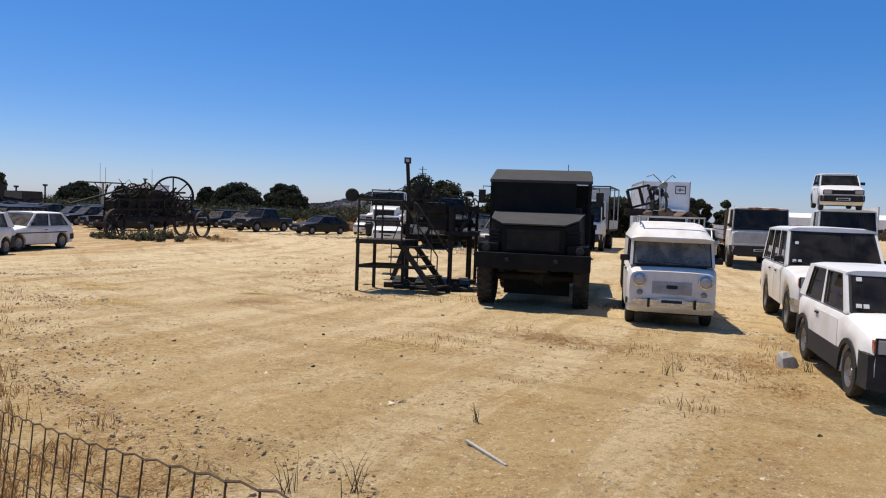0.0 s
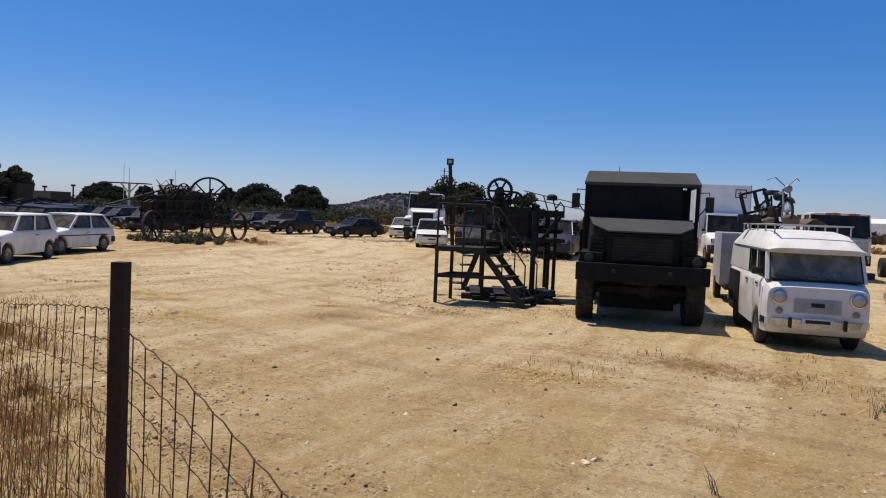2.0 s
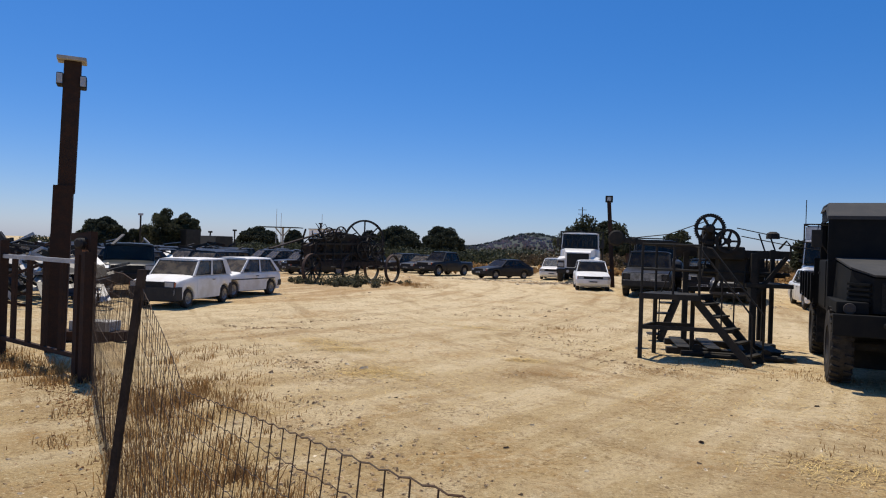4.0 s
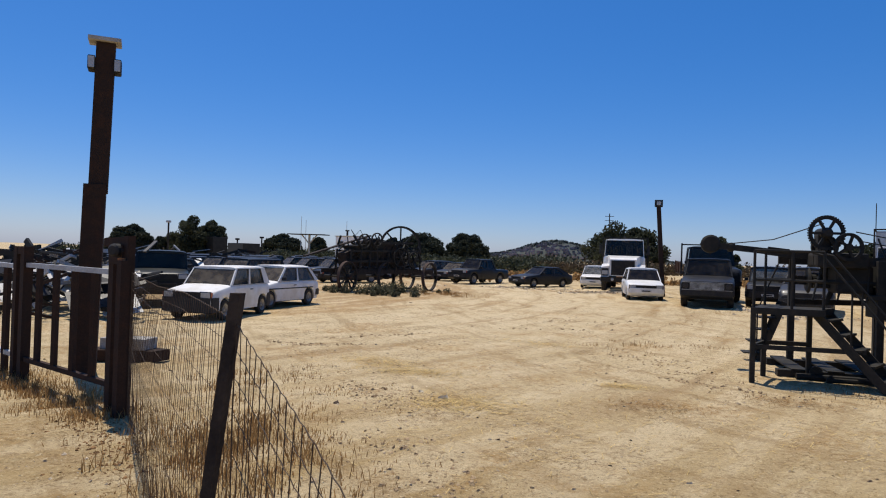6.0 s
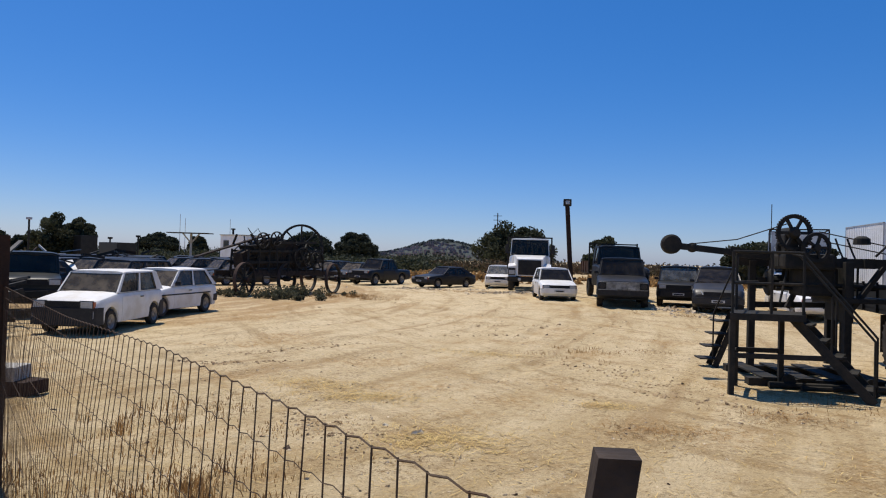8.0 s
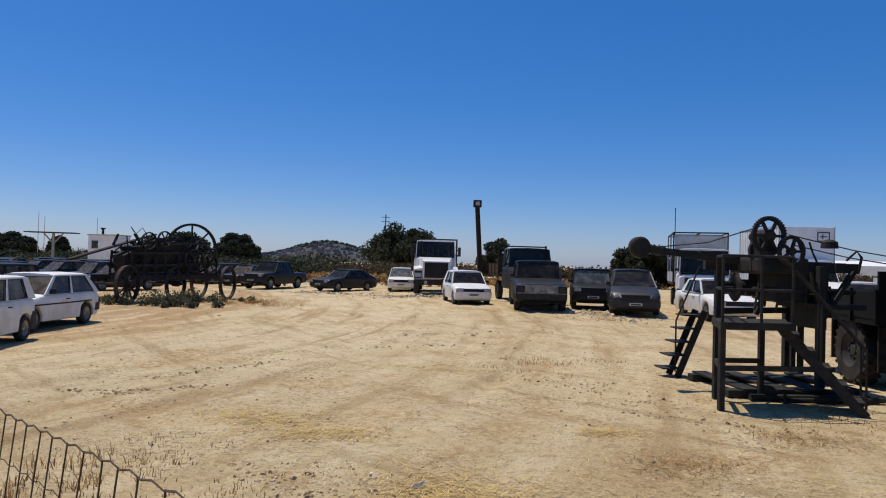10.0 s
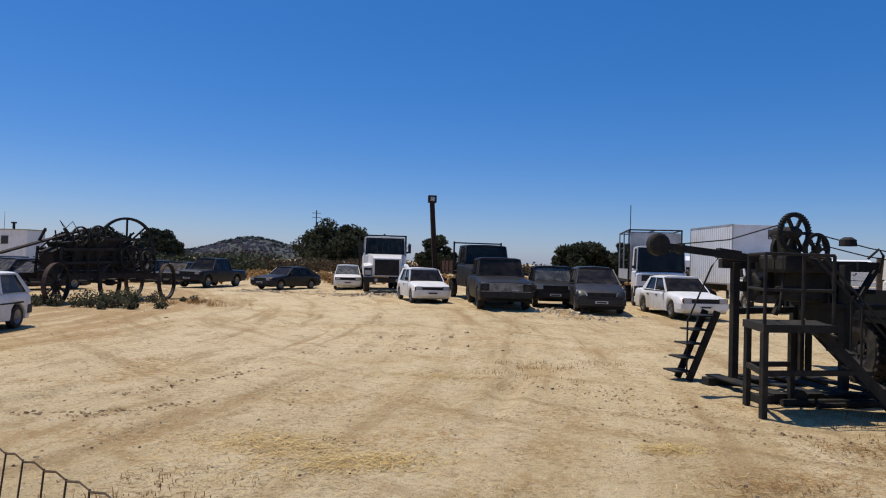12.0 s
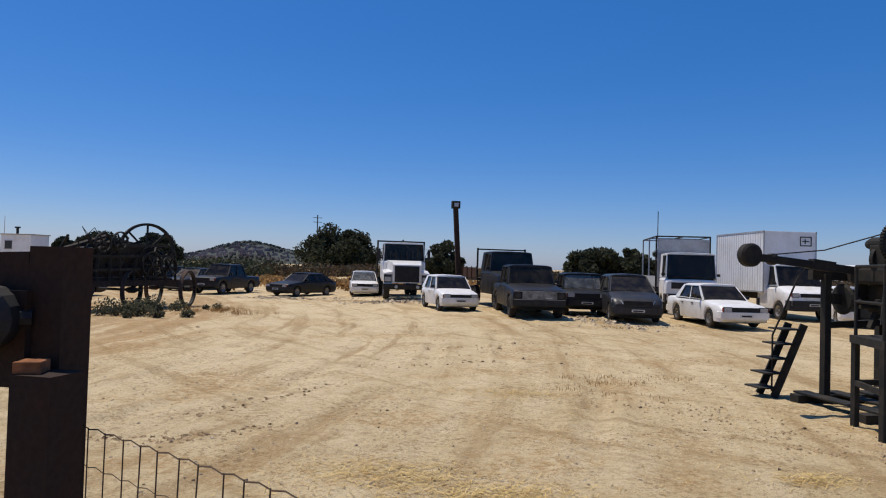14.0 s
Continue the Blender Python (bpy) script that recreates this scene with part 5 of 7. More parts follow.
dl = vehicle("dark_lorry", front_at(0.10, 36.9, -89, 3.6), GREY_DARK, "dark weathered dropside lorry with a tall cab", "lorry", L=3.3, W=2.15, H=2.50, wb=3.6, fo=0.8, r=0.46, tw=0.26, clear=0.6, nose=1.35, hood=1.5, cowl=1.62, belt=1.62, tail=1.6, a0=0.5, a1=0.55, a2=0.96, a3=0.99,
             side=((0.08, 0.7),), top=0.86, lamps="", grille=False, glass=GLASS_DARK, bumper="plastic", rim=RIM_DARK, doors=((0.55, 0.85),))
bed_frame(dl, -3.6, -0.75, 1.15, 1.15)
for s in (1, -1):
    db = mesh(box(-3.6, -0.8, s * 1.12, s * 1.16, 1.27, 1.75))
    for k in range(4):
        box(-3.6 + k * 0.9, -3.53 + k * 0.9, s * 1.16, s * 1.2, 1.2, 1.8)(db)
    part("dropside", db, RUST, dl)
part("headboard_frame", mesh(beam((-0.78, -1.15, 1.2), (-0.78, -1.15, 2.66), 0.07), beam((-0.78, 1.15, 1.2), (-0.78, 1.15, 2.66), 0.07), beam((-0.78, -1.15, 2.6), (-0.78, 1.15, 2.6), 0.06)), IRON, dl)
CABOVER = dict(L=1.75, W=2.15, H=2.62, wb=3.4, fo=1.05, r=0.40, tw=0.24, clear=0.5, nose=1.42, hood=1.5, cowl=1.56, belt=1.56, tail=1.56, a0=0.03, a1=0.12, a2=0.97, a3=0.995, side=((0.06, 0.62),), top=0.90, lamps="square", grille=False, bumper="grey", lampz=0.80, glass=GLASS_DARK, doors=((0.14, 0.80),), taper=0.07)
# white lorry with an open tilt frame
wl = vehicle("flatbed_lorry", front_at(7.25, 35.6, -110, 3.4), WHITE, "white cab-over lorry with an open steel tilt frame", "lorry", **CABOVER)
part("front_panel", mesh(box(2.745, 2.775, -0.80, 0.80, 1.10, 1.36, 0.01)), PLASTIC_GREY, wl, "grey panel under the windscreen")
bed_frame(wl, -3.6, 0.8, 1.15, 1.0)
part("side_board", mesh(box(-3.6, 0.8, 1.13, 1.17, 1.12, 1.6)), ALU, wl)
part("side_board", mesh(box(-3.6, 0.8, -1.17, -1.13, 1.12, 1.6)), ALU, wl)
part("headboard", mesh(box(0.78, 0.84, -1.1, 1.1, 1.12, 3.25)), ALU, wl, "grey sheet headboard")
for x in (0.8, -1.4, -3.6):
    part("hoop", mesh(beam((x, 1.15, 1.1), (x, 1.15, 3.4), 0.06), beam((x, -1.15, 1.1), (x, -1.15, 3.4), 0.06), beam((x, -1.15, 3.38), (x, 1.15, 3.38), 0.06)), IRON if x > 0 else ALU, wl)
for s in (1, -1, 0):
    part("roof_bar", mesh(beam((-3.6, s * 1.15, 3.38), (0.8, s * 1.15, 3.38), 0.05)), IRON, wl)
rear_wheels(wl, -1.7, 1.08, 0.40, 0.22)
part("aerial", mesh(tube([(0.8, -1.1, 3.3), (0.8, -1.1, 4.5)], 0.018, 6)), IRON, wl)
# box lorry
bl = vehicle("box_lorry", at(10.98, 34.66, -98), WHITE, "white box lorry with a tall plain cargo box", "lorry", L=2.6, W=2.0, H=2.25, wb=3.6, fo=0.85, r=0.36, tw=0.22, clear=0.42, nose=1.0, hood=1.15, cowl=1.36, belt=1.32, tail=1.3, a0=0.36, a1=0.52, a2=0.96, a3=0.995, side=((0.08, 0.7),), top=0.86,
             bumper="grey", glass=GLASS_DARK, doors=((0.45, 0.85),))
part("cargo_box", mesh(box(-3.4, 0.9, -1.12, 1.12, 1.05, 3.62, 0.02)), BOX_WHITE, bl, "white panelled cargo box")
cb = bmesh.new()
for s in (1, -1):
    for z0, z1 in ((1.05, 1.11), (3.57, 3.63)):
        box(-3.42, 0.92, s * 1.10, s * 1.135, z0, z1)(cb)
    for x in (-3.42, 0.86):
        box(x, x + 0.06, s * 1.10, s * 1.135, 1.05, 3.63)(cb)
    for k in range(20):
        box(-3.36 + k * 0.21, -3.345 + k * 0.21, s * 1.12, s * 1.126, 1.12, 3.56)(cb)
part("corner_trim", cb, ALU, bl, "aluminium edge strips")
part("vent_sign", mesh(*[box(0.90, 0.915, 0.42 + a, 0.42 + b, 3.02 + c, 3.02 + d) for a, b, c, d in ((0, 0.5, 0, 0.04), (0, 0.5, 0.36, 0.40), (0, 0.04, 0, 0.4), (0.46, 0.5, 0, 0.4), (0.2, 0.24, 0.1, 0.3), (0.1, 0.4, 0.18, 0.22))]), PLASTIC_GREY, bl, "grey outlined marking")
for s in (1, -1):
    part("chassis_rail", mesh(box(-3.4, 1.2, s * 0.34, s * 0.44, 0.74, 1.0)), IRON, bl)
rear_wheels(bl, -1.8, 1.05, 0.36, 0.20)
# dropside lorry with a rusty cab roof
d2 = vehicle("dropside_lorry", front_at(12.4, 27.2, -106, 3.2), CREAM, "off-white dropside lorry with rust on its cab roof", "lorry", **{**CABOVER, "H": 2.38, "wb": 3.2, "roofmat": RUSTY_WHITE})
part("front_panel", mesh(box(2.645, 2.675, -0.92, 0.92, 0.98, 1.40, 0.01)), ALU, d2, "bare grey front panel")
bed_frame(d2, -3.4, 0.7, 1.1, 0.95)
for s in (1, -1):
    sb = bmesh.new()
    for k in range(3):
        box(-3.4, 0.7, s * 1.08, s * 1.12, 1.07 + k * 0.2, 1.24 + k * 0.2, 0.01)(sb)
    part("dropside", sb, ALU, d2)
part("headboard", mesh(box(0.68, 0.74, -1.1, 1.1, 1.07, 2.3)), WOOD, d2)
rear_wheels(d2, -1.6, 1.05, 0.40, 0.22)
# white van carrying a scrapped car
vw = vehicle("white_lorry", front_at(14.8, 25.4, -112, 3.0), WHITE, "white cab-over van lorry carrying a scrapped hatchback", "lorry", **{**CABOVER, "W": 2.0, "H": 2.42, "wb": 3.0, "L": 2.6})
vehicle("small_hatchback", vw.matrix_world @ pose(1.0, -0.25, 2.44, 0, 3, 0), WHITE, "white scrapped hatchback stacked on the lorry roof", "car", **{**PANDA, "skirt": None, "bumper": "plastic", "W": 1.40, "H": 1.36, "L": 3.3, "glass": GLASS_DARK})
bb = thing("cargo_box", vw.matrix_world @ pose(-1.9, 0.5, 0.0), "white open cargo box beside the stacked car", "cargo box")
part("side_panel", mesh(box(-1.4, 1.6, 0.9, 0.95, 0.0, 2.62)), BOX_WHITE, bb)
part("front_panel", mesh(box(1.55, 1.6, -0.9, 0.9, 0.0, 2.2)), BOX_WHITE, bb)


# ---- drilling machine with its platform and stairs ----
dm = thing("drilling_machine", pose(0.12, 0.16, 0), "dark iron drilling machine with toothed wheels and counterweight boom", "machine")


def iron(name, *pieces, label="", mat=None):
    return part(name, mesh(*pieces), mat or IRON, dm, label)


iron("base_skid", box(-1.55, 0.50, 16.35, 16.55, 0.0, 0.13, 0.01), label="heavy timber skid")
iron("base_skid", box(-1.45, 0.75, 17.75, 17.95, 0.0, 0.13, 0.01))
for k in range(4):
    iron("cross_plank", box(-1.35 + k * 0.55, -1.1 + k * 0.55, 16.3, 18.0, 0.13, 0.16, 0.006))
for x, y in ((-1.08, 17.65), (0.04, 16.62), (0.55, 18.35)):
    iron("column", box(x - 0.055, x + 0.055, y - 0.055, y + 0.055, 0.14, 2.0, 0.008))
iron("top_beam", beam((-1.30, 17.72, 1.98), (0.78, 17.59, 1.98), 0.12, 0.15))
iron("top_beam", beam((-0.9, 17.0, 1.98), (0.72, 16.76, 1.98), 0.12, 0.15))
iron("lower_beam", beam((-1.05, 17.65, 1.22), (0.55, 18.3, 1.22), 0.08, 0.10))
iron("brace", beam((-0.62, 17.3, 1.20), (-0.28, 17.3, 1.92), 0.08, 0.07))
iron("brace", beam((0.04, 16.62, 1.15), (0.62, 16.7, 1.92), 0.08, 0.07))
iron("engine_block", box(-0.55, 0.02, 16.85, 17.45, 1.42, 1.90, 0.06))
iron("engine_shelf", box(-0.10, 0.74, 16.55, 17.6, 1.34, 1.42, 0.01))
iron("cross_beam", box(-0.75, -0.60, 16.95, 17.75, 1.90, 2.06))
iron("cross_beam", box(0.34, 0.50, 16.7, 17.65, 1.90, 2.06))
iron("gearbox", box(-0.90, -0.10, 16.70, 17.4, 1.86, 2.12, 0.05))
gear = spoked("gear_wheel", dm, IRON, 0.29, 0.05, 6, 0.06, 0.055, 0.042, 40, "large six-spoked gear wheel")
gear.matrix_local = pose(-0.77, 16.69, 2.45, 0, 0, 8)
tb = bmesh.new()
for k in range(40):
    a = 2 * math.pi * k / 40
    beam((0.285 * math.cos(a), 0, 0.285 * math.sin(a)), (0.306 * math.cos(a), 0, 0.306 * math.sin(a)), 0.06, 0.026, up=(-math.sin(a), 0, math.cos(a)))(tb)
teeth = part("gear_teeth", tb, IRON, gear)
g2 = spoked("gear_wheel", dm, IRON, 0.24, 0.05, 5, 0.06, 0.05, 0.04, 30, "smaller spoked gear wheel")
g2.matrix_local = pose(-0.45, 16.62, 2.22, 0, 0, 8)
g3 = spoked("gear_wheel", dm, IRON, 0.22, 0.05, 5, 0.07, 0.06, 0.04, 30)
g3.matrix_local = pose(-0.72, 16.98, 2.22, 0, 0, 4)
iron("gear_hub", lathe([(-0.20, 0.06), (-0.12, 0.10), (0.3, 0.10), (0.4, 0.06)], "y", 16, at=(-0.77, 16.79, 2.45)))
iron("bearing_block", box(-0.88, -0.66, 16.76, 17.06, 2.02, 2.44, 0.03))
iron("bearing_cap", lathe([(2.30, 0.13), (2.40, 0.12), (2.44, 0.06)], "z", 12, at=(0.46, 17.05, 0)))
# boom to the left with its round counterweight, cables over it
iron("boom", beam((0.3, 17.3, 1.95), (-2.40, 17.45, 2.21), 0.09, 0.11), label="long tapering boom")
iron("boom_sleeve", beam((-1.2, 17.38, 2.10), (-1.55, 17.41, 2.14), 0.14, 0.15))
iron("boom_knob", lathe([(-0.07, 0.04), (-0.045, 0.085), (0.045, 0.085), (0.07, 0.04)], "y", 16, at=(-2.17, 17.45, 2.19)))
iron("counterweight", lathe([(-0.08, 0.14), (-0.055, 0.172), (0.055, 0.172), (0.08, 0.14)], "y", 28, at=(-2.53, 17.46, 2.24)), label="round iron counterweight disc")
iron("cable", tube([(-2.15, 17.45, 2.26), (-1.5, 17.2, 2.34), (-0.80, 16.75, 2.62)], 0.010, 5))
iron("cable", tube([(-0.2, 17.1, 2.50), (0.9, 17.1, 2.28), (2.0, 17.0, 2.12)], 0.010, 5))
iron("cable", tube([(-0.1, 17.15, 2.34), (0.9, 17.2, 2.16), (1.8, 17.2, 2.05)], 0.010, 5))
for x in (0.50, 0.70):
    iron("lever", tube([(x, 17.6, 1.9), (x - 0.1, 17.7, 2.25), (x - 0.16, 17.7, 2.42)], 0.016, 6))
iron("hose", tube([(0.5, 16.7, 2.1), (0.6, 16.6, 2.25), (0.68, 16.6, 2.15), (0.70, 16.7, 1.9)], 0.02, 6))
iron("rear_post", box(0.70, 0.78, 18.18, 18.26, 0.0, 2.1), box(0.55, 0.63, 18.18, 18.26, 0.0, 1.3))
iron("loose_pipe", tube([(-1.3, 16.2, 0.06), (0.5, 16.15, 0.06)], 0.05, 8), tube([(-0.9, 16.0, 0.05), (0.7, 16.1, 0.05)], 0.04, 8))
iron("clamp", lathe([(-0.05, 0.10), (0.05, 0.10)], "y", 14, at=(-1.0, 16.25, 0.13)))
iron("clamp", lathe([(-0.05, 0.09), (0.05, 0.09)], "y", 14, at=(0.2, 16.2, 0.12)))
iron("winch_drum", lathe([(-0.42, 0.20), (-0.39, 0.24), (-0.36, 0.14), (0.30, 0.14), (0.33, 0.24), (0.36, 0.20)], "x", 18, at=(-0.42, 17.62, 1.62)), label="iron winch drum with flanges")
for k in range(4):
    iron("tie_rod", tube([(-0.95 + k * 0.42, 16.75 + 0.12 * (k % 2), 1.30), (-0.75 + k * 0.36, 16.9, 2.02)], 0.018, 6))
iron("side_channel", beam((-1.02, 17.62, 1.62), (0.62, 18.1, 1.62), 0.10, 0.16))
# platform
DX0, DX1, DY0, DY1, DZ = -2.10, -1.10, 15.50, 16.28, 1.20
for x, y in ((DX0, DY0), (DX0 + 0.31, DY1), (DX1, DY1)):
    iron("platform_leg", box(x - 0.038, x + 0.038, y - 0.038, y + 0.038, 0.0, DZ - 0.1, 0.006))
iron("platform_deck", loft([[(DX0 - 0.05, DY0 - 0.05, z), (DX1 + 0.02, DY0 - 0.05, z), (DX1 + 0.06, 15.72, z), (-0.74, 16.26, z), (DX0 + 0.26, DY1 + 0.05, z)] for z in (DZ - 0.10, DZ)]), label="steel platform deck")
for a, b in (((DX0, DY0), (DX1 + 0.6, DY0)), ((DX0, DY0), (DX0 + 0.31, DY1)), ((DX0 + 0.31, DY1), (DX1, DY1))):
    iron("leg_rail", beam((*a, 0.58), (*b, 0.58), 0.05, 0.07))
for x, y in ((DX0, DY0), (DX0 + 0.31, DY1), (DX0 + 0.55, DY0), (DX1, DY0)):
    iron("rail_post", tube([(x, y, DZ), (x, y, 2.10)], 0.022, 8))
for z in (2.10, 1.64):
    iron("handrail", tube([(DX1, DY0, z), (DX0, DY0, z), (DX0 + 0.31, DY1, z), (-1.3, 16.75, z)], 0.020, 8))
# stairs down from the deck, turned a little towards the fence
S0, S1 = Vector((-1.18, 15.72, 1.16)), Vector((-0.26, 15.19, 0.0))
WD = Vector((0.5, 0.86, 0))
for q in (0.0, 0.60):
    iron("stair_stringer", beam(S0 + WD * q, S1 + WD * q, 0.045, 0.13))
RUN = Vector((0.867, -0.499, 0))
for k in range(5):
    c = S0.lerp(S1, (k + 0.75) / 5.4) + Vector((0, 0, 0.03))
    iron("stair_tread", slab([c - RUN * 0.12, c + RUN * 0.12, c + RUN * 0.12 + WD * 0.60, c - RUN * 0.12 + WD * 0.60], 0.035))
for q in (0.0, 0.60):
    o = WD * q
    iron("stair_handrail", tube([S0 + o + Vector((0, 0, 0.92)), S0 + o + RUN * 0.1 + Vector((0, 0, 0.90)), S1 + o + Vector((0, 0, 0.88)), S1 + o + Vector((0, 0, 0.1))], 0.017, 8))
    iron("stair_post", tube([S0.lerp(S1, 0.5) + o, S0.lerp(S1, 0.5) + o + Vector((0, 0, 0.9))], 0.015, 6))
iron("side_plate", box(0.10, 0.14, 16.62, 17.5, 1.02, 1.92))
iron("side_plate", box(-0.62, 0.10, 17.5, 17.54, 1.62, 1.92))
iron("pipe", tube([(-0.9, 16.9, 1.62), (0.72, 16.8, 1.60)], 0.035, 8))
iron("pipe", tube([(-0.8, 17.3, 1.52), (0.72, 17.1, 1.56)], 0.03, 8))
# ladder on the far side
L0, L1 = Vector((-1.09, 18.10, 1.18)), Vector((-1.50, 18.25, 0.0))
for q in (0.0, 0.36):
    iron("ladder_stringer", beam(L0 + Vector((0, q, 0)), L1 + Vector((0, q, 0)), 0.05, 0.11))
for k in range(5):
    c = L0.lerp(L1, (k + 0.35) / 5) + Vector((-0.16, 0.18, 0))
    iron("ladder_tread", box(c.x - 0.17, c.x + 0.17, c.y - 0.20, c.y + 0.20, c.z - 0.012, c.z + 0.012, 0.004))
iron("ladder_rail", tube([L1 + Vector((-0.04, 0, 0.1)), L1 + Vector((-0.04, 0, 1.0)), L0 + Vector((-0.12, 0, 0.75)), L0 + Vector((0.0, 0, 0.90)), L0 + Vector((0.2, -0.2, 0.92))], 0.015, 6))

# ---- old threshing wagon with iron wheels ----
wg = thing("threshing_wagon", pose(0, 0, 0), "old dark iron-wheeled threshing wagon with a tall spoked flywheel", "wagon")
A_DIR = Vector((0.84, -0.543, 0))
R_DIR = Vector((0.543, 0.84, 0))
P0 = Vector((-16.45, 34.0, 0))


def wpt(along, across, z):
    p = P0 + R_DIR * along + A_DIR * across
    return (p.x, p.y, z)


yaw = math.degrees(math.atan2(R_DIR.y, R_DIR.x))
proto = None
for along, across, R in ((0, 0, 0.72), (2.55, -0.30, 0.72), (5.17, 0, 0.73), (5.17, -1.8, 0.73)):
    m = Matrix.Translation(wpt(along, across, R)) @ pose(0, 0, 0, 0, 0, 77)
    if proto is None:
        proto = spoked("wheel", wg, IRON, 0.73, 0.06, 12, 0.12, 0.13, 0.058, 36, "spoked iron wheel")
        part("hub", mesh(lathe([(-0.2, 0.07), (-0.12, 0.11), (0.12, 0.11), (0.2, 0.07)], "y", 14)), RUST, proto)
        part("tyre_band", mesh(lathe([(-0.075, 0.735), (0.075, 0.735), (0.075, 0.75), (-0.075, 0.75)], "y", 36, closed=True)), RUST_SUNLIT, proto, "rust-brown iron tyre")
        proto.matrix_local = m
    else:
        again(proto, m, wg)


def wpart(name, *pieces, label="", mat=None):
    return part(name, mesh(*pieces), mat or IRON, wg, label)


for along in (0, 2.5, 5.25):
    wpart("axle", tube([wpt(along, 0.2, 0.72), wpt(along, -1.9, 0.72)], 0.05, 8))
for across in (-0.25, -1.45):
    wpart("frame_rail", beam(wpt(-0.5, across, 0.98), wpt(5.6, across, 0.98), 0.12, 0.20), mat=WOOD_DARK)
wpart("deck", beam(wpt(0.2, -0.85, 1.12), wpt(4.6, -0.85, 1.12), 1.1, 0.07), mat=WOOD_DARK)
rs = random.Random(5)
for k in range(9):
    a = 0.3 + k * 0.55
    top = 2.05 + 0.45 * math.sin(k * 0.9) * 0.6
    for across in (-0.22, -1.48):
        wpart("upright", beam(wpt(a, across, 1.0), wpt(a + rs.uniform(-0.15, 0.15), across, top), 0.08), mat=IRON)
for z, a0, a1 in ((1.45, 0.2, 4.8), (1.95, 0.4, 4.7), (2.35, 1.2, 4.2)):
    for across in (-0.22, -1.48):
        wpart("side_beam", beam(wpt(a0, across, z), wpt(a1, across, z + 0.1), 0.07, 0.10))
wpart("hopper", loft([[wpt(1.0, -0.4, 1.5), wpt(2.1, -0.4, 1.5), wpt(2.1, -1.3, 1.5), wpt(1.0, -1.3, 1.5)], [wpt(0.6, -0.3, 2.2), wpt(2.5, -0.3, 2.5), wpt(2.5, -1.4, 2.5), wpt(0.6, -1.4, 2.2)]]), label="dark sheet-iron hopper")
wpart("boiler_drum", tube([wpt(2.6, -0.85, 1.75), wpt(4.3, -0.85, 1.82)], 0.27, 18), label="riveted iron drum")
for a, z, R in ((1.0, 2.45, 0.36), (1.75, 2.55, 0.34), (3.3, 1.7, 0.5), (4.2, 1.6, 0.42)):
    w = spoked("pulley", wg, IRON, R, 0.05, 6, 0.08, 0.08, 0.04, 24)
    w.matrix_local = Matrix.Translation(wpt(a, -0.10, z)) @ pose(0, 0, 0, 0, 0, yaw)
fw = spoked("flywheel", wg, IRON, 1.14, 0.10, 8, 0.16, 0.15, 0.065, 44, "tall spoked iron flywheel")
fw.matrix_local = Matrix.Translation(wpt(4.2, -1.3, 2.22)) @ pose(0, 0, 0, 0, 0, yaw - 22)
wpart("hull_panel", loft([[wpt(0.9, q, 1.3), wpt(0.7, q, 1.9), wpt(1.2, q, 2.4), wpt(1.9, q, 2.45), wpt(2.2, q, 1.9), wpt(1.9, q, 1.3)] for q in (-0.6, -1.1)]), label="dark sheet-iron body")
wpart("housing", loft([[wpt(0.3, q, 1.2), wpt(0.2, q, 1.85), wpt(1.9, q, 2.62), wpt(3.0, q, 2.5), wpt(3.7, q, 1.9), wpt(3.8, q, 1.25)] for q in (-0.5, -1.2)]), label="dark slatted wooden housing", mat=WOOD_DARK)
for k in range(6):
    wpart("housing_batten", beam(wpt(0.4 + k * 0.6, -0.47, 1.25), wpt(0.6 + k * 0.6, -0.47, 1.95 + 0.3 * min(k, 5 - k) / 2), 0.05, 0.04))
wpart("chute", beam(wpt(-1.7, -1.1, 1.65), wpt(1.9, -0.9, 2.75), 0.30, 0.06), label="long sloping chute", mat=WOOD_DARK)
wpart("screen_frame", tube([wpt(1.0, -0.6, 2.5), wpt(0.6, -0.7, 3.0), wpt(0.9, -0.8, 2.7), wpt(1.3, -0.9, 3.0), wpt(1.6, -0.9, 2.6)], 0.014, 5))
for k in range(90):
    a, b = rs.uniform(0.2, 4.6), rs.uniform(0.2, 4.6)
    p, q = wpt(a, rs.uniform(-1.5, -0.15), rs.uniform(1.1, 2.3)), wpt(a + rs.uniform(-0.6, 0.6), rs.uniform(-1.5, -0.15), rs.uniform(1.3, 2.75))
    wpart("rod", beam(p, q, rs.uniform(0.03, 0.08)))

# ---- lamp post by the lorries ----
lp = thing("lamp_post", at(-2.15, 39.25, 0), "tall leaning steel post with a square floodlight on top", "lamp post")
part("post", mesh(loft([[(0.10, -0.11, 0), (0.10, 0.11, 0), (0.32, 0.11, 0), (0.32, -0.11, 0)], [(-0.20, -0.11, 4.45), (-0.20, 0.11, 4.45), (0.0, 0.11, 4.45), (0.0, -0.11, 4.45)]])), RUST_DARK, lp)
fl = part("floodlight", mesh(box(-0.29, 0.09, -0.16, 0.12, 4.42, 4.76, 0.02)), IRON, lp)
part("lens", mesh(box(-0.20, 0.0, -0.175, -0.155, 4.50, 4.68, 0.008)), LENS, fl, "pale square lens")

# ---- tall rusted post by the gate ----
tp = thing("tall_post", pose(-11.44, 12.2, 0, 0, 0, 38), "tall rust-brown steel post with small floodlights at its top", "post")


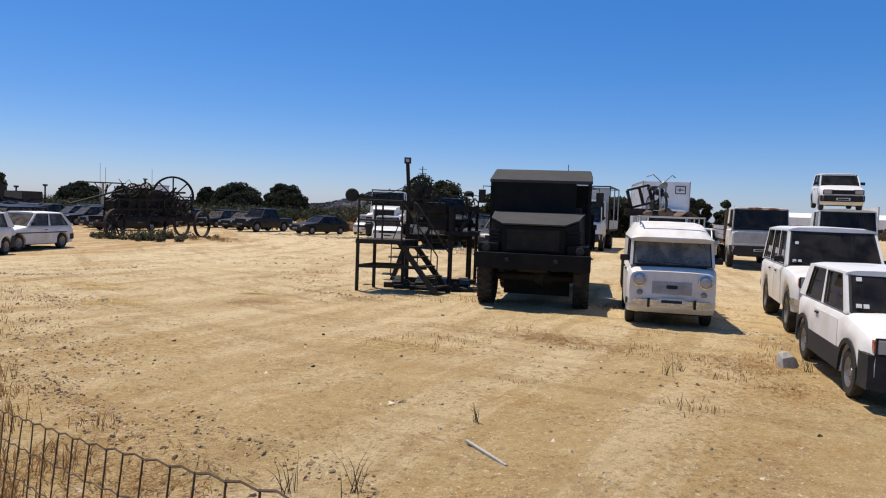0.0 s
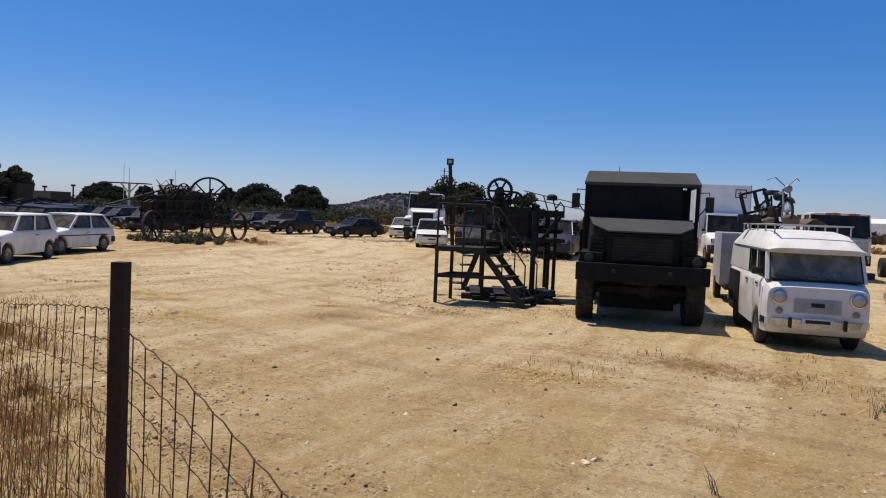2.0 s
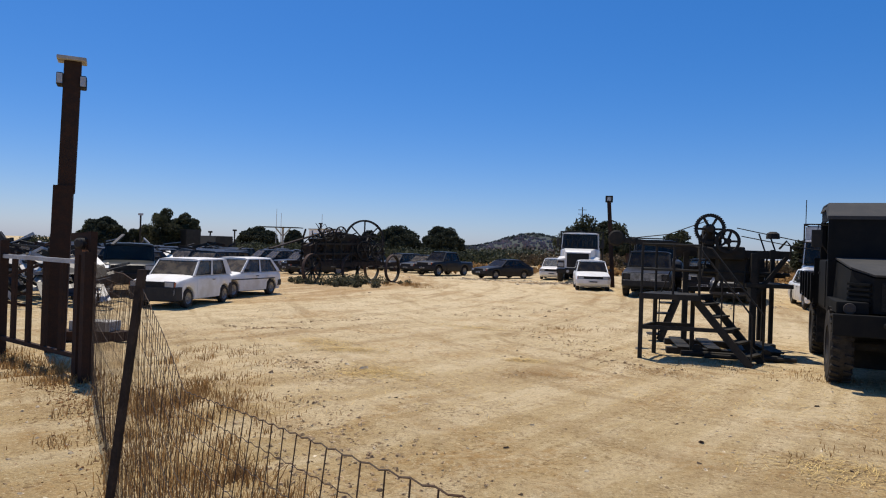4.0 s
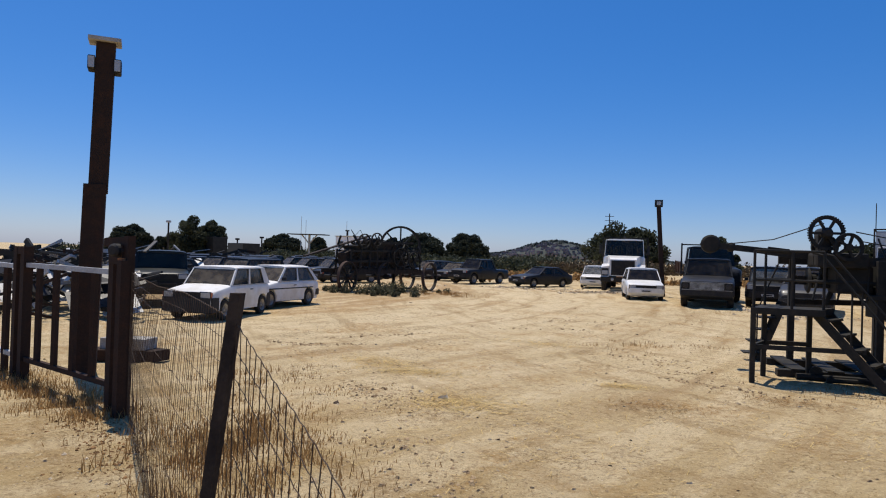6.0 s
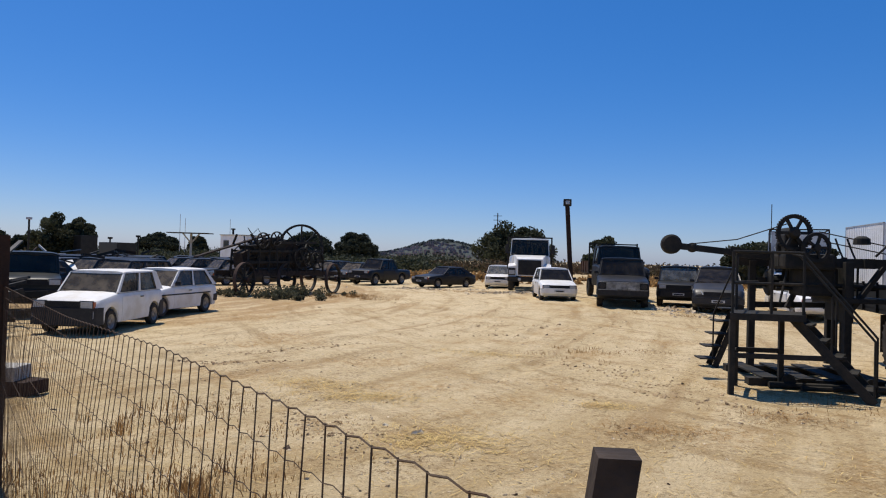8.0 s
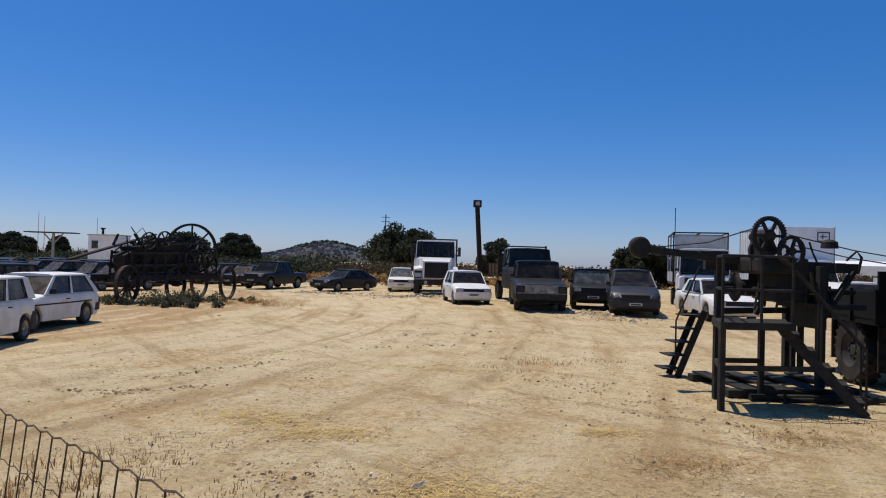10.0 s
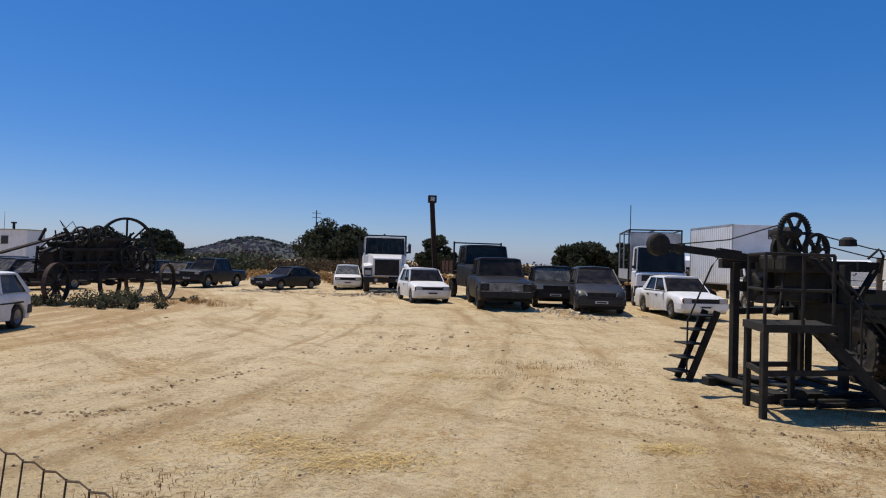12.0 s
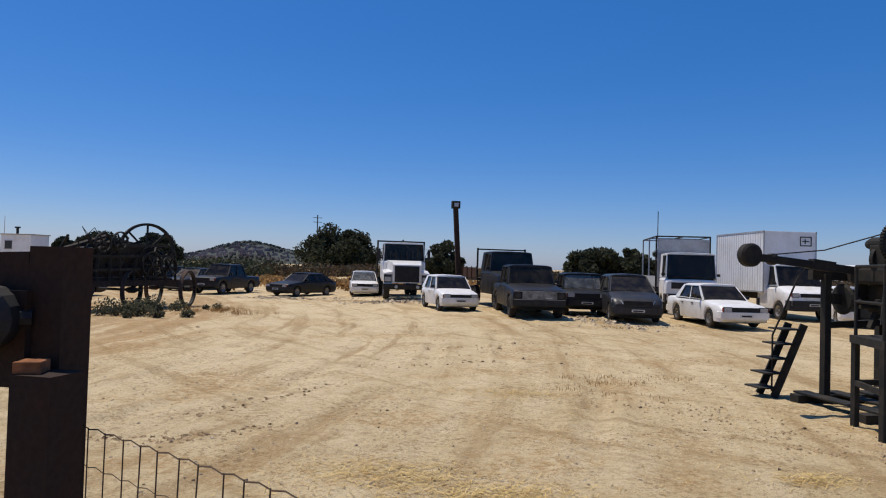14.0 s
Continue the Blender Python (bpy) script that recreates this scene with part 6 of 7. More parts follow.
def leaning(x0, x1, half, z0, z1):
    """A square column whose top stands a little off its foot."""
    k = lambda z: 0.018 * z
    return loft([[(x0 + k(z), -half, z), (x0 + k(z), half, z), (x1 + k(z), half, z), (x1 + k(z), -half, z)] for z in (z0, z1)])


part("lower_column", mesh(leaning(-0.16, 0.13, 0.13, 0.0, 2.72)), RUST_DARK, tp)
part("upper_column", mesh(leaning(-0.10, 0.15, 0.10, 2.60, 4.77)), RUST_DARK, tp)
part("cap_plate", mesh(box(-0.12, 0.31, -0.18, 0.18, 4.77, 4.83, 0.01)), CONCRETE, tp, "pale cap plate")
for x, z in ((-0.07, 4.46), (0.27, 4.44)):
    f = part("floodlight", mesh(box(x - 0.05, x + 0.05, -0.13, 0.13, z - 0.10, z + 0.10, 0.02)), IRON, tp)
    part("lens", mesh(box(x - 0.04, x + 0.04, -0.145, -0.132, z - 0.08, z + 0.08)), LENS, f)

# ---- fence ----
FA, FB, FC = Vector((-2.358, 3.016, 0)), Vector((-5.25, 5.93, 0)), Vector((-9.24, 10.36, 0))
F0 = FA + (FA - FB) * 1.0
fence = tagged(thing("wire_fence", pose(0, 0, 0), "sagging galvanised wire mesh fence on rough posts", "fence"))


def fence_post(p, top, lean, mat, w=0.085):
    """A post whose top stands at p and whose foot is set off by lean."""
    return part("post", mesh(loft([[(p.x + lean[0] + a * w / 2, p.y + lean[1] + b * w / 2, -0.1) for a, b in ((-1, -1), (1, -1), (1, 1), (-1, 1))], [(p.x + a * w / 2, p.y + b * w / 2, top) for a, b in ((-1, -1), (1, -1), (1, 1), (-1, 1))]])), mat, fence, "dark weathered post")


fence_post(FA, 1.713, (-0.02, 0.02), RUST_DARK, 0.036)
fence_post(FB, 1.71, (-0.24, 0.02), WOOD_DARK, 0.036)
fence_post(F0, 1.56, (0.0, 0.02), RUST_DARK, 0.042)


def mesh_panel(p, q, tops, spacing, bulge=0.05, level=0.0016, thick=0.0018, close=0.0):
    """One bay of mesh: wavy level wires and uprights; tops: (share of the bay, height)."""
    d = q - p
    n = max(4, int(d.length / spacing))
    nrm = Vector((-d.y, d.x, 0)).normalized()

    def pt(u, drop, jit=0.0):
        top = interp(tops, u)
        z = max(0.02, top - drop * top / 1.6)
        return p + d * u + nrm * (bulge * math.sin(math.pi * u) * math.sin(z * 2.2) + jit) + Vector((0, 0, z))
    for k in range(n + 1):
        u = k / n * (1 + close - close * k / n)
        u = min(1.0, max(0.0, u + rs_f.uniform(-0.1, 0.1) / n))
        j = rs_f.uniform(-0.006, 0.006)
        part("upright_wire", mesh(tube([pt(u, v, j * (i % 2)) for i, v in enumerate((0, 0.3, 0.7, 1.1, 1.6))], thick, 4)), GALV, fence)
    for v in (0.0, 0.085, 0.175, 0.29, 0.42, 0.57, 0.74, 0.93, 1.14, 1.36, 1.57):
        line = [pt(k / (2 * n), v) + Vector((0, 0, 0.003 if k % 2 else -0.003)) for k in range(n * 2 + 1)]
        part("level_wire", mesh(tube(line, 1.15 * thick if v == 0 else level, 4)), GALV, fence)


rs_f = random.Random(77)
mesh_panel(F0, FA, [(0, 1.53), (0.25, 1.50), (0.32, 1.45), (0.42, 1.38), (0.6, 1.28), (0.74, 1.33), (0.9, 1.49), (1, 1.55)], 0.09)
mesh_panel(FA, FB, [(0, 1.59), (0.12, 1.54), (0.3, 1.45), (0.5, 1.37), (0.7, 1.28), (0.82, 1.42), (0.9, 1.50), (1, 1.61)], 0.08, close=0.3)
mesh_panel(FB, FC, [(0, 1.62), (0.25, 1.62), (0.5, 1.57), (0.8, 1.56), (1, 1.56)], 0.068, 0.05, 0.0011, 0.0015)

# ---- gate ----
GA, GB = Vector((-9.285, 10.37, 0)), Vector((-12.08, 11.62, 0))
gd = (GB - GA).normalized()
gate = tagged(thing("steel_gate", pose(0, 0, 0), "rusted steel bar gate between heavy square posts", "gate"))
for p, w, h in ((GA, 0.09, 1.96), (GA + gd * 0.30, 0.11, 1.86), (GB, 0.11, 1.80), (GB - gd * 0.26, 0.12, 1.80)):
    part("gate_post", mesh(beam(p + Vector((0, 0, -0.05)), p + Vector((0, 0, h)), w, w, up=gd)), RUST_DARK, gate, "square rusted post")
part("gate_head", mesh(beam(GA + gd * 0.046 + Vector((0, 0, 1.90)), GA + gd * 0.50 + Vector((0, 0, 1.885)), 0.09, 0.095)), RUST_DARK, gate)
part("gate_head", mesh(beam(GB + gd * -0.2 + Vector((0, 0, 1.745)), GB + gd * -0.056 + Vector((0, 0, 1.745)), 0.10, 0.10)), RUST_DARK, gate)
part("stub_post", mesh(beam((-9.267, 10.262, -0.05), (-9.267, 10.262, 1.69), 0.098, 0.10, up=gd)), RUST_DARK, gate)
part("lock_plate", mesh(slab([(-9.335, 10.335, 1.645), (-9.62, 10.46, 1.645), (-9.62, 10.46, 1.86), (-9.335, 10.335, 1.86)], 0.02)), RUST_DARK, gate, "dark steel lock plate")
part("rust_block", mesh(box(-9.33, -9.275, 10.24, 10.30, 1.69, 1.716, 0.004)), RUST_BRIGHT, gate, "bright orange rusted block")
part("lock_motor", mesh(lathe([(10.26, 0.05), (10.28, 0.072), (10.36, 0.072), (10.38, 0.05)], "y", 16, at=(-9.42, 0, 1.80)), tube([(-9.42, 10.32, 1.80), (-9.33, 10.34, 1.80)], 0.02, 8)), PLASTIC, gate, "dark round motor housing")
for z in (0.28, 1.55):
    part("gate_rail", mesh(beam(GA + gd * 0.36 + Vector((0, 0, z)), GB - gd * 0.32 + Vector((0, 0, z)), 0.06, 0.06)), RUST_DARK if z < 1 else ALU, gate)
for k in range(4):
    c = GA.lerp(GB, 0.26 + k * 0.17)
    part("gate_bar", mesh(beam(c + Vector((0, 0, 0.31)), c + Vector((0, 0, 1.52)), 0.06)), RUST_DARK, gate)
for z in (0.30, 1.52):
    part("gate_rail", mesh(beam(GB + gd * 0.06 + Vector((0, 0, z)), GB + gd * 3.2 + Vector((0, 0, z + 0.04)), 0.06)), ALU, gate)
for k in range(3):
    c = GB + gd * (0.4 + k * 0.9)
    part("gate_bar", mesh(beam(c + Vector((0, 0, -0.02)), c + Vector((0, 0, 1.49)), 0.07)), RUST_DARK, gate)
for i, (x, y, h, s) in enumerate(((-11.9, 13.4, 20, 1.0), (-11.6, 13.6, -10, 0.9), (-11.8, 13.5, 8, 0.85))):
    blk = tagged(part("block", mesh(box(-0.45 * s, 0.45 * s, -0.2, 0.2, 0, 0.18, 0.015)), CONCRETE if i == 2 else RUST_DARK), "pale concrete block on dark blocks by the gate" if i == 2 else "dark rusted block lying by the gate", "block", "blocks by the gate")
    blk.matrix_world = pose(x, y, 0.0 if i == 0 else 0.0, 0, 0, h) if i < 2 else pose(x + 0.02, y, 0.18, 0, 0, h)


# ---- trees ----
def leaves(name, clumps, mat, parent, size, seed, per):
    """A crown of small leaf cards round clump centres: (centre, radii)."""
    rng = np.random.default_rng(seed)
    vs, fs = [], []
    for c, rad in clumps:
        n = int(per)
        d = rng.normal(size=(n, 3))
        d /= np.linalg.norm(d, axis=1)[:, None]
        p = np.array(c) + d * np.array(rad) * (rng.random((n, 1)) ** 0.33) * rng.uniform(0.85, 1.12, (n, 1))
        a = rng.normal(size=(n, 3))
        a /= np.linalg.norm(a, axis=1)[:, None]
        b = np.cross(a, rng.normal(size=(n, 3)))
        b /= np.linalg.norm(b, axis=1)[:, None]
        s = size * rng.uniform(0.6, 1.3, (n, 1))
        q = np.stack([p - a * s, p - b * s * 0.55, p + a * s, p + b * s * 0.55], axis=1).reshape(-1, 3)
        k = len(vs)
        vs.extend(q.tolist())
        fs.extend([(k + 4 * i, k + 4 * i + 1, k + 4 * i + 2, k + 4 * i + 3) for i in range(n)])
    me = bpy.data.meshes.new(name)
    me.from_pydata(vs, [], fs)
    me.materials.append(mat)
    ob = new(name, me)
    ob.parent = parent
    return ob


def tree(x, y, height, width, seed, pine=False, label="", trunk=0.35, per=260, size=0.16, low=0.25):
    rs = random.Random(seed)
    t = thing("pine_tree" if pine else "tree", at(x, y, rs.uniform(0, 360)), label or ("dark umbrella pine with a rounded crown" if pine else "dense dark green broadleaf tree"), "tree", "pines behind the yard" if pine else "trees behind the yard")
    base = height * low
    tb = bmesh.new()
    tube([(0, 0, 0), (0.05, 0.03, base), (0.1, -0.04, height * 0.7)], trunk * 0.5, 8, trunk * 0.15)(tb)
    clumps = []
    n = 34 if not pine else 110
    for k in range(n):
        a = rs.uniform(0, 2 * math.pi)
        u = rs.random() ** 0.5
        r = width / 2 * u * (0.86 if pine else 0.80)
        if pine:
            z = base + (height - base) * (0.10 + 0.80 * math.sqrt(max(0.0, 1 - u * u)) * rs.uniform(0.15, 1.0) ** 0.6)
        else:
            z = base + (height - base) * (0.12 + 0.74 * rs.random() * math.sqrt(max(0.02, 1 - u * u * 0.9)))
        c = (r * math.cos(a), r * math.sin(a), z)
        rad = width * (rs.uniform(0.08, 0.12) if pine else rs.uniform(0.10, 0.17))
        clumps.append((c, (rad, rad, rad * (0.7 if pine else 0.85))))
        if k % 3 == 0:
            tube([(0.05, 0, base * rs.uniform(0.7, 1.2)), (c[0] * 0.5, c[1] * 0.5, (base + z) / 2), c], trunk * 0.16, 5, 0.02)(tb)
    part("trunk", tb, BARK, t)
    leaves("crown", clumps, LEAF_PINE if pine else LEAF, t, size, seed, per)
    return t


for i, (x, y, h, w) in enumerate(((-77.5, 255.0, 10.6, 20.0), (-60.0, 255.0, 11.0, 17.5), (-90.0, 258.0, 8.8, 9.0), (-136.5, 255.0, 9.0, 17.0), (-121.0, 256.0, 8.4, 8.0), (-83.0, 101.0, 5.8, 8.4), (-77.5, 103.0, 4.2, 5.0))):
    tree(x, y, h, w, 20 + i, pine=True, per=360, size=0.42 if y > 200 else 0.24, low=0.04)
tree(-3.0, 150.0, 10.2, 17.5, 41, per=620, size=0.34, low=0.06, label="broad dark green tree behind the white lorry")
tree(6.5, 86.0, 5.1, 5.2, 43, per=300, size=0.20, low=0.10)
tree(15.6, 64.5, 4.6, 6.0, 44, per=330, size=0.18, low=0.08)
tree(19.2, 64.0, 3.8, 4.6, 45, per=280, size=0.18, low=0.08)
tree(-71.6, 101.0, 7.4, 8.2, 46, per=420, size=0.22, low=0.10)
tree(-68.0, 101.5, 7.8, 5.0, 47, per=300, size=0.22, low=0.1)
tree(41.5, 100.0, 5.6, 4.6, 48, per=280, size=0.20, low=0.08)
tree(36.8, 100.0, 6.4, 4.4, 49, per=280, size=0.20, low=0.08)

# hedge and scrub along the yard's far edge
rs = random.Random(8)
hedge = []
for k in range(320):
    u = k / 319
    x = -110 + 96 * u
    y = 118 - 20 * smooth_step(0.35, 0.85, u) + rs.uniform(-6, 10)
    r = rs.uniform(0.9, 1.9)
    hedge.append(((x, y, r * 0.45), (r * 1.6, r * 1.2, r * 0.75)))
for k in range(150):
    r = rs.uniform(1.6, 3.4)
    hedge.append(((-190 + 168 * k / 149, 262 + rs.uniform(-4, 12), r * 0.5), (r * 2.2, r * 1.4, r * 0.8)))
bank = []
for k in range(260):
    r = rs.uniform(0.8, 1.5)
    bank.append(((-16 + 92 * k / 259, 104 + rs.uniform(-8, 14), r * 0.62), (r * 1.8, r * 1.2, r * 0.85)))
ob = leaves("brown_scrub", bank, SCRUB_BROWN, None, 0.24, 28, 130)
tagged(ob, "low brown and dull green scrub behind the lorries", "scrub", kind="stuff")
ob = leaves("scrub_hedge", hedge, LEAF, None, 0.26, 8, 170)
tagged(ob, "low dark scrub along the far edge of the yard", "scrub", kind="stuff")
dry = []
for k in range(150):
    x, y = rs.uniform(-14, 32), rs.uniform(55, 74)
    r = rs.uniform(0.35, 0.8)
    dry.append(((x, y, 0.2 + r * 0.3), (r * 1.8, r, r * 0.55)))
ob = leaves("dry_scrub", dry, DRY_GRASS, None, 0.20, 9, 80)
tagged(ob, "tall sun-dried grass behind the parked lorries", "dry grass", kind="stuff")

# ---- distance: wooded hill with a village ----
hv, hf = [], []
N, Mm = 60, 14
for j in range(Mm):
    for i in range(N):
        u, v = i / (N - 1), j / (Mm - 1)
        x = -330 + 520 * u
        y = 760 + 320 * v
        peak = 22.0 * math.exp(-((x + 92) / 48) ** 2) + 13 * math.exp(-((x + 20) / 70) ** 2) + 7 * math.exp(-((x + 190) / 60) ** 2)
        z = peak * math.sin(math.pi * min(1.0, v * 1.0)) ** 0.6 * (1 + 0.12 * noise.noise(Vector((x * 0.03, y * 0.03, 1)))) - 1.0
        z += 1.2 * noise.noise(Vector((x * 0.09, y * 0.09, 4)))
        hv.append((x, y, z))
hf = [(j * N + i, j * N + i + 1, (j + 1) * N + i + 1, (j + 1) * N + i) for j in range(Mm - 1) for i in range(N - 1)]
hm = bpy.data.meshes.new("hill")
hm.from_pydata(hv, [], hf)
hm.materials.append(HILL)
tagged(new("backdrop_hill", hm), "hazy wooded hill with a pale village", "hill", kind="structure")
rs = random.Random(3)
vb = bmesh.new()
for k in range(300):
    x = rs.gauss(-95, 42)
    v = rs.uniform(0.03, 0.26)
    y = 760 + 320 * v
    peak = 22.0 * math.exp(-((x + 92) / 48) ** 2) + 13 * math.exp(-((x + 20) / 70) ** 2) + 7 * math.exp(-((x + 190) / 60) ** 2)
    z = peak * math.sin(math.pi * v) ** 0.6 - 1.0
    w, h = rs.uniform(1.5, 3.4), rs.uniform(0.7, 1.5)
    box(x - w / 2, x + w / 2, y - 3, y + 3, z - 1, z + h)(vb)
part("village_houses", vb, HOUSES)
tagged(bpy.data.objects["village_houses"], "tiny pale village houses on the distant hill", "houses", kind="stuff")
tv = []
for k in range(260):
    x = rs.uniform(-200, 60)
    v = rs.uniform(0.2, 0.55)
    peak = 22.0 * math.exp(-((x + 92) / 48) ** 2) + 13 * math.exp(-((x + 20) / 70) ** 2) + 7 * math.exp(-((x + 190) / 60) ** 2)
    tv.append(((x, 760 + 320 * v, peak * math.sin(math.pi * v) ** 0.6 - 0.5), (3.4, 3.0, 1.6)))
ob = leaves("hill_woods", tv, HILL, None, 1.2, 4, 26)
tagged(ob, "hazy green woods on the distant hill", "woods", kind="stuff")

# ---- pergola canopy, cabin, masts and poles behind the cars ----
pg = thing("canopy", at(-48.4, 96.1, 6) @ Matrix.Diagonal((0.72, 0.8, 0.91, 1)), "flat dark canopy on a single forked post", "canopy")
part("canopy_roof", mesh(box(-4.0, 4.0, -1.5, 1.5, 4.75, 4.88, 0.03)), IRON, pg)
part("post", mesh(beam((0.2, 0, 0), (0.2, 0, 4.75), 0.35)), CONCRETE, pg)
for s in (1, -1):
    part("strut", mesh(beam((0.2, 0, 3.3), (0.2 + s * 1.6, 0, 4.75), 0.18)), CONCRETE, pg)
cbn = thing("site_cabin", at(-40.9, 94.7, -22) @ Matrix.Diagonal((1.04, 1.04, 1.17, 1)), "white flat-roofed site cabin with a dark stove pipe", "cabin")
part("wall_box", mesh(box(-1.9, 1.9, -1.3, 1.3, 0, 3.55, 0.02)), BOX_WHITE, cbn)
part("roof", mesh(box(-2.0, 2.0, -1.4, 1.4, 3.55, 3.65, 0.02)), CONCRETE, cbn)
w = part("window", mesh(box(-1.35, -0.45, -1.33, -1.29, 2.2, 2.95, 0.01)), GLASS_DARK, cbn)
part("frame", mesh(beam((-1.4, -1.32, 2.17), (-0.4, -1.32, 2.17), 0.06), beam((-1.4, -1.32, 2.98), (-0.4, -1.32, 2.98), 0.06)), ALU, w)
part("stove_pipe", mesh(tube([(-1.3, 0.3, 3.6), (-1.3, 0.3, 4.4)], 0.14, 10), box(-1.5, -1.1, 0.1, 0.5, 4.25, 4.4)), IRON, cbn)
for i, (x, y, h) in enumerate(((-88.9, 175.6, 11.5), (-87.5, 175.6, 10.5), (-74.0, 172.0, 10.2))):
    mst = thing("antenna_mast", at(x, y, 0), "thin distant lattice antenna mast", "mast", "distant masts")
    part("mast_tube", mesh(tube([(0, 0, 0), (0, 0, h)], 0.10, 5, 0.05)), ALU, mst)
pyl = thing("power_pole", at(-7.05, 200.5, 0), "distant power pole with short cross arms", "power pole")
part("pole", mesh(tube([(0, 0, 0), (0, 0, 15.2)], 0.16, 6)), IRON, pyl)
for z in (13.2, 14.4):
    part("cross_arm", mesh(beam((-1.2, 0, z), (1.2, 0, z), 0.14)), IRON, pyl)
for i, (x, y, h) in enumerate(((-49.2, 65.0, 4.4), (-49.2, 78.2, 3.0), (-46.7, 79.6, 3.3))):
    pl = thing("yard_pole", at(x, y, 0), "dark pole with a small lamp head", "pole", "yard poles")
    part("pole", mesh(tube([(0, 0, 0), (0, 0, h)], 0.09, 7)), IRON, pl)
    part("lamp_head", mesh(box(-0.22, 0.22, -0.14, 0.14, h, h + 0.22, 0.02)), ALU if i == 0 else IRON, pl)

gh = thing("greenhouse", pose(116, 178, 0, 0, 0, -26), "long low white greenhouse roofs far behind the yard", "greenhouse")
for k in range(3):
    part("bay", mesh(loft([[(x, -4.5 + 9 * k, 0), (x, -4.5 + 9 * k, 4.2), (x, 9 * k, 5.5), (x, 4.5 + 9 * k, 4.2), (x, 4.5 + 9 * k, 0)] for x in (-26, 26)])), BOX_WHITE, gh)

# dark off-roader behind the gate and taller scrap among the rows
vehicle("off_road_car", front_at(-18.0, 22.5, -54, 2.5), GREEN_DARK, "dark green upright off-road estate with a spare bar", "car", L=4.0, W=1.68, H=1.74, wb=2.5, fo=0.6, r=0.38, tw=0.22, clear=0.42, nose=0.95, hood=1.08, cowl=1.16, belt=1.16, tail=1.16, a0=0.33, a1=0.37, a2=0.97, a3=0.995,
        side=((0.05, 0.28), (0.33, 0.58), (0.63, 0.93)), top=0.90, glass=GLASS_DARK, taper=0.04)
for i, (x, y, h, z) in enumerate(((-65.8, 99.5, -40, 0), (-47.0, 76.0, -30, 0))):
    tb = thing("scrap_lorry_body", at(x, y, h), "dark steel lorry body dumped among the scrap cars", "lorry body", "dumped lorry bodies")
    part("body_box", mesh(box(-1.8, 1.8, -1.1, 1.1, 0.6, 3.7 - i * 1.1, 0.03)), BLACK_PAINT, tb)
    part("skid", mesh(box(-1.9, 1.9, -0.6, -0.4, 0, 0.6), box(-1.9, 1.9, 0.4, 0.6, 0, 0.6)), RUST, tb)
# heap of bent scrap behind the gate
rs = random.Random(17)
for k, (cx, cy) in enumerate(((-17.0, 18.6), (-20.0, 19.6), (-23.5, 21.5), (-22.0, 24.0), (-24.0, 31.6), (-26.8, 33.2), (-30.0, 34.6), (-24.8, 40.0), (-28.0, 42.0), (-32.2, 42.6), (-36.0, 43.4), (-21.3, 20.5), (-19.7, 19.9), (-18.4, 19.5), (-18.2, 20.1), (-26.4, 25.8), (-25.6, 26.5))):
    hp = thing("scrap_heap", at(cx, cy, rs.uniform(0, 90)), "tangled heap of dark scrap pipes and panels", "scrap heap", "scrap heaps")
    high = 1.1 if k < 4 else 1.7
    for j in range(26):
        a = Vector((rs.uniform(-1.5, 1.5), rs.uniform(-1.1, 1.1), rs.uniform(0.02, high)))
        d = Vector((rs.uniform(-1, 1), rs.uniform(-1, 1), rs.uniform(-0.3, 0.35)))
        part("scrap_bar", mesh(beam(a, a + d, rs.uniform(0.04, 0.10), rs.uniform(0.04, 0.16))), rs.choice((IRON, IRON, RUST_DARK, BLACK_PAINT, IRON, ALU)), hp)
    for j in range(5):
        x, y, z = rs.uniform(-1.2, 1.0), rs.uniform(-0.9, 0.7), rs.uniform(0.0, 0.9)
        part("scrap_panel", mesh(slab([(x, y, z), (x + 0.9, y + rs.uniform(-0.3, 0.3), z + 0.1), (x + 0.8, y + 0.6, z + 0.5), (x - 0.1, y + 0.5, z + 0.4)], 0.02)), rs.choice((BLACK_PAINT, GREY_DARK, WHITE_OLD)), hp)

# ---- stones, clods, straw and weeds on the ground ----
def scatter_stones(name, spots, mat, label):
    rng = np.random.default_rng(11)
    ring = [(math.cos(k * 1.2566), math.sin(k * 1.2566)) for k in range(5)]
    base = np.array([(c, sn, -0.35) for c, sn in ring] + [(0.5 * c - 0.15 * sn, 0.5 * sn + 0.15 * c, 0.75 + 0.35 * sn) for c, sn in ring], float)
    faces = [(k, (k + 1) % 5, 5 + (k + 1) % 5, 5 + k) for k in range(5)] + [(5, 6, 7, 8, 9)]
    vs, fs = [], []
    for x, y, s in spots:
        p = base * rng.uniform(0.6, 1.3, (10, 1)) * np.array((s, s * rng.uniform(0.45, 1.0), s * rng.uniform(0.22, 0.55)))
        a = rng.uniform(0, 6.28)
        c, sn = math.cos(a), math.sin(a)
        q = p.copy()
        q[:, 0], q[:, 1] = p[:, 0] * c - p[:, 1] * sn, p[:, 0] * sn + p[:, 1] * c
        q += np.array((x, y, ground_z(x, y) + relief(x, y) + s * 0.12))
        k = len(vs)
        vs.extend(q.tolist())
        fs.extend([tuple(k + i for i in f) for f in faces])
    me = bpy.data.meshes.new(name)
    me.from_pydata(vs, [], fs)
    me.materials.append(mat)
    return tagged(new(name, me), label, "stones", kind="stuff")


rs = random.Random(21)


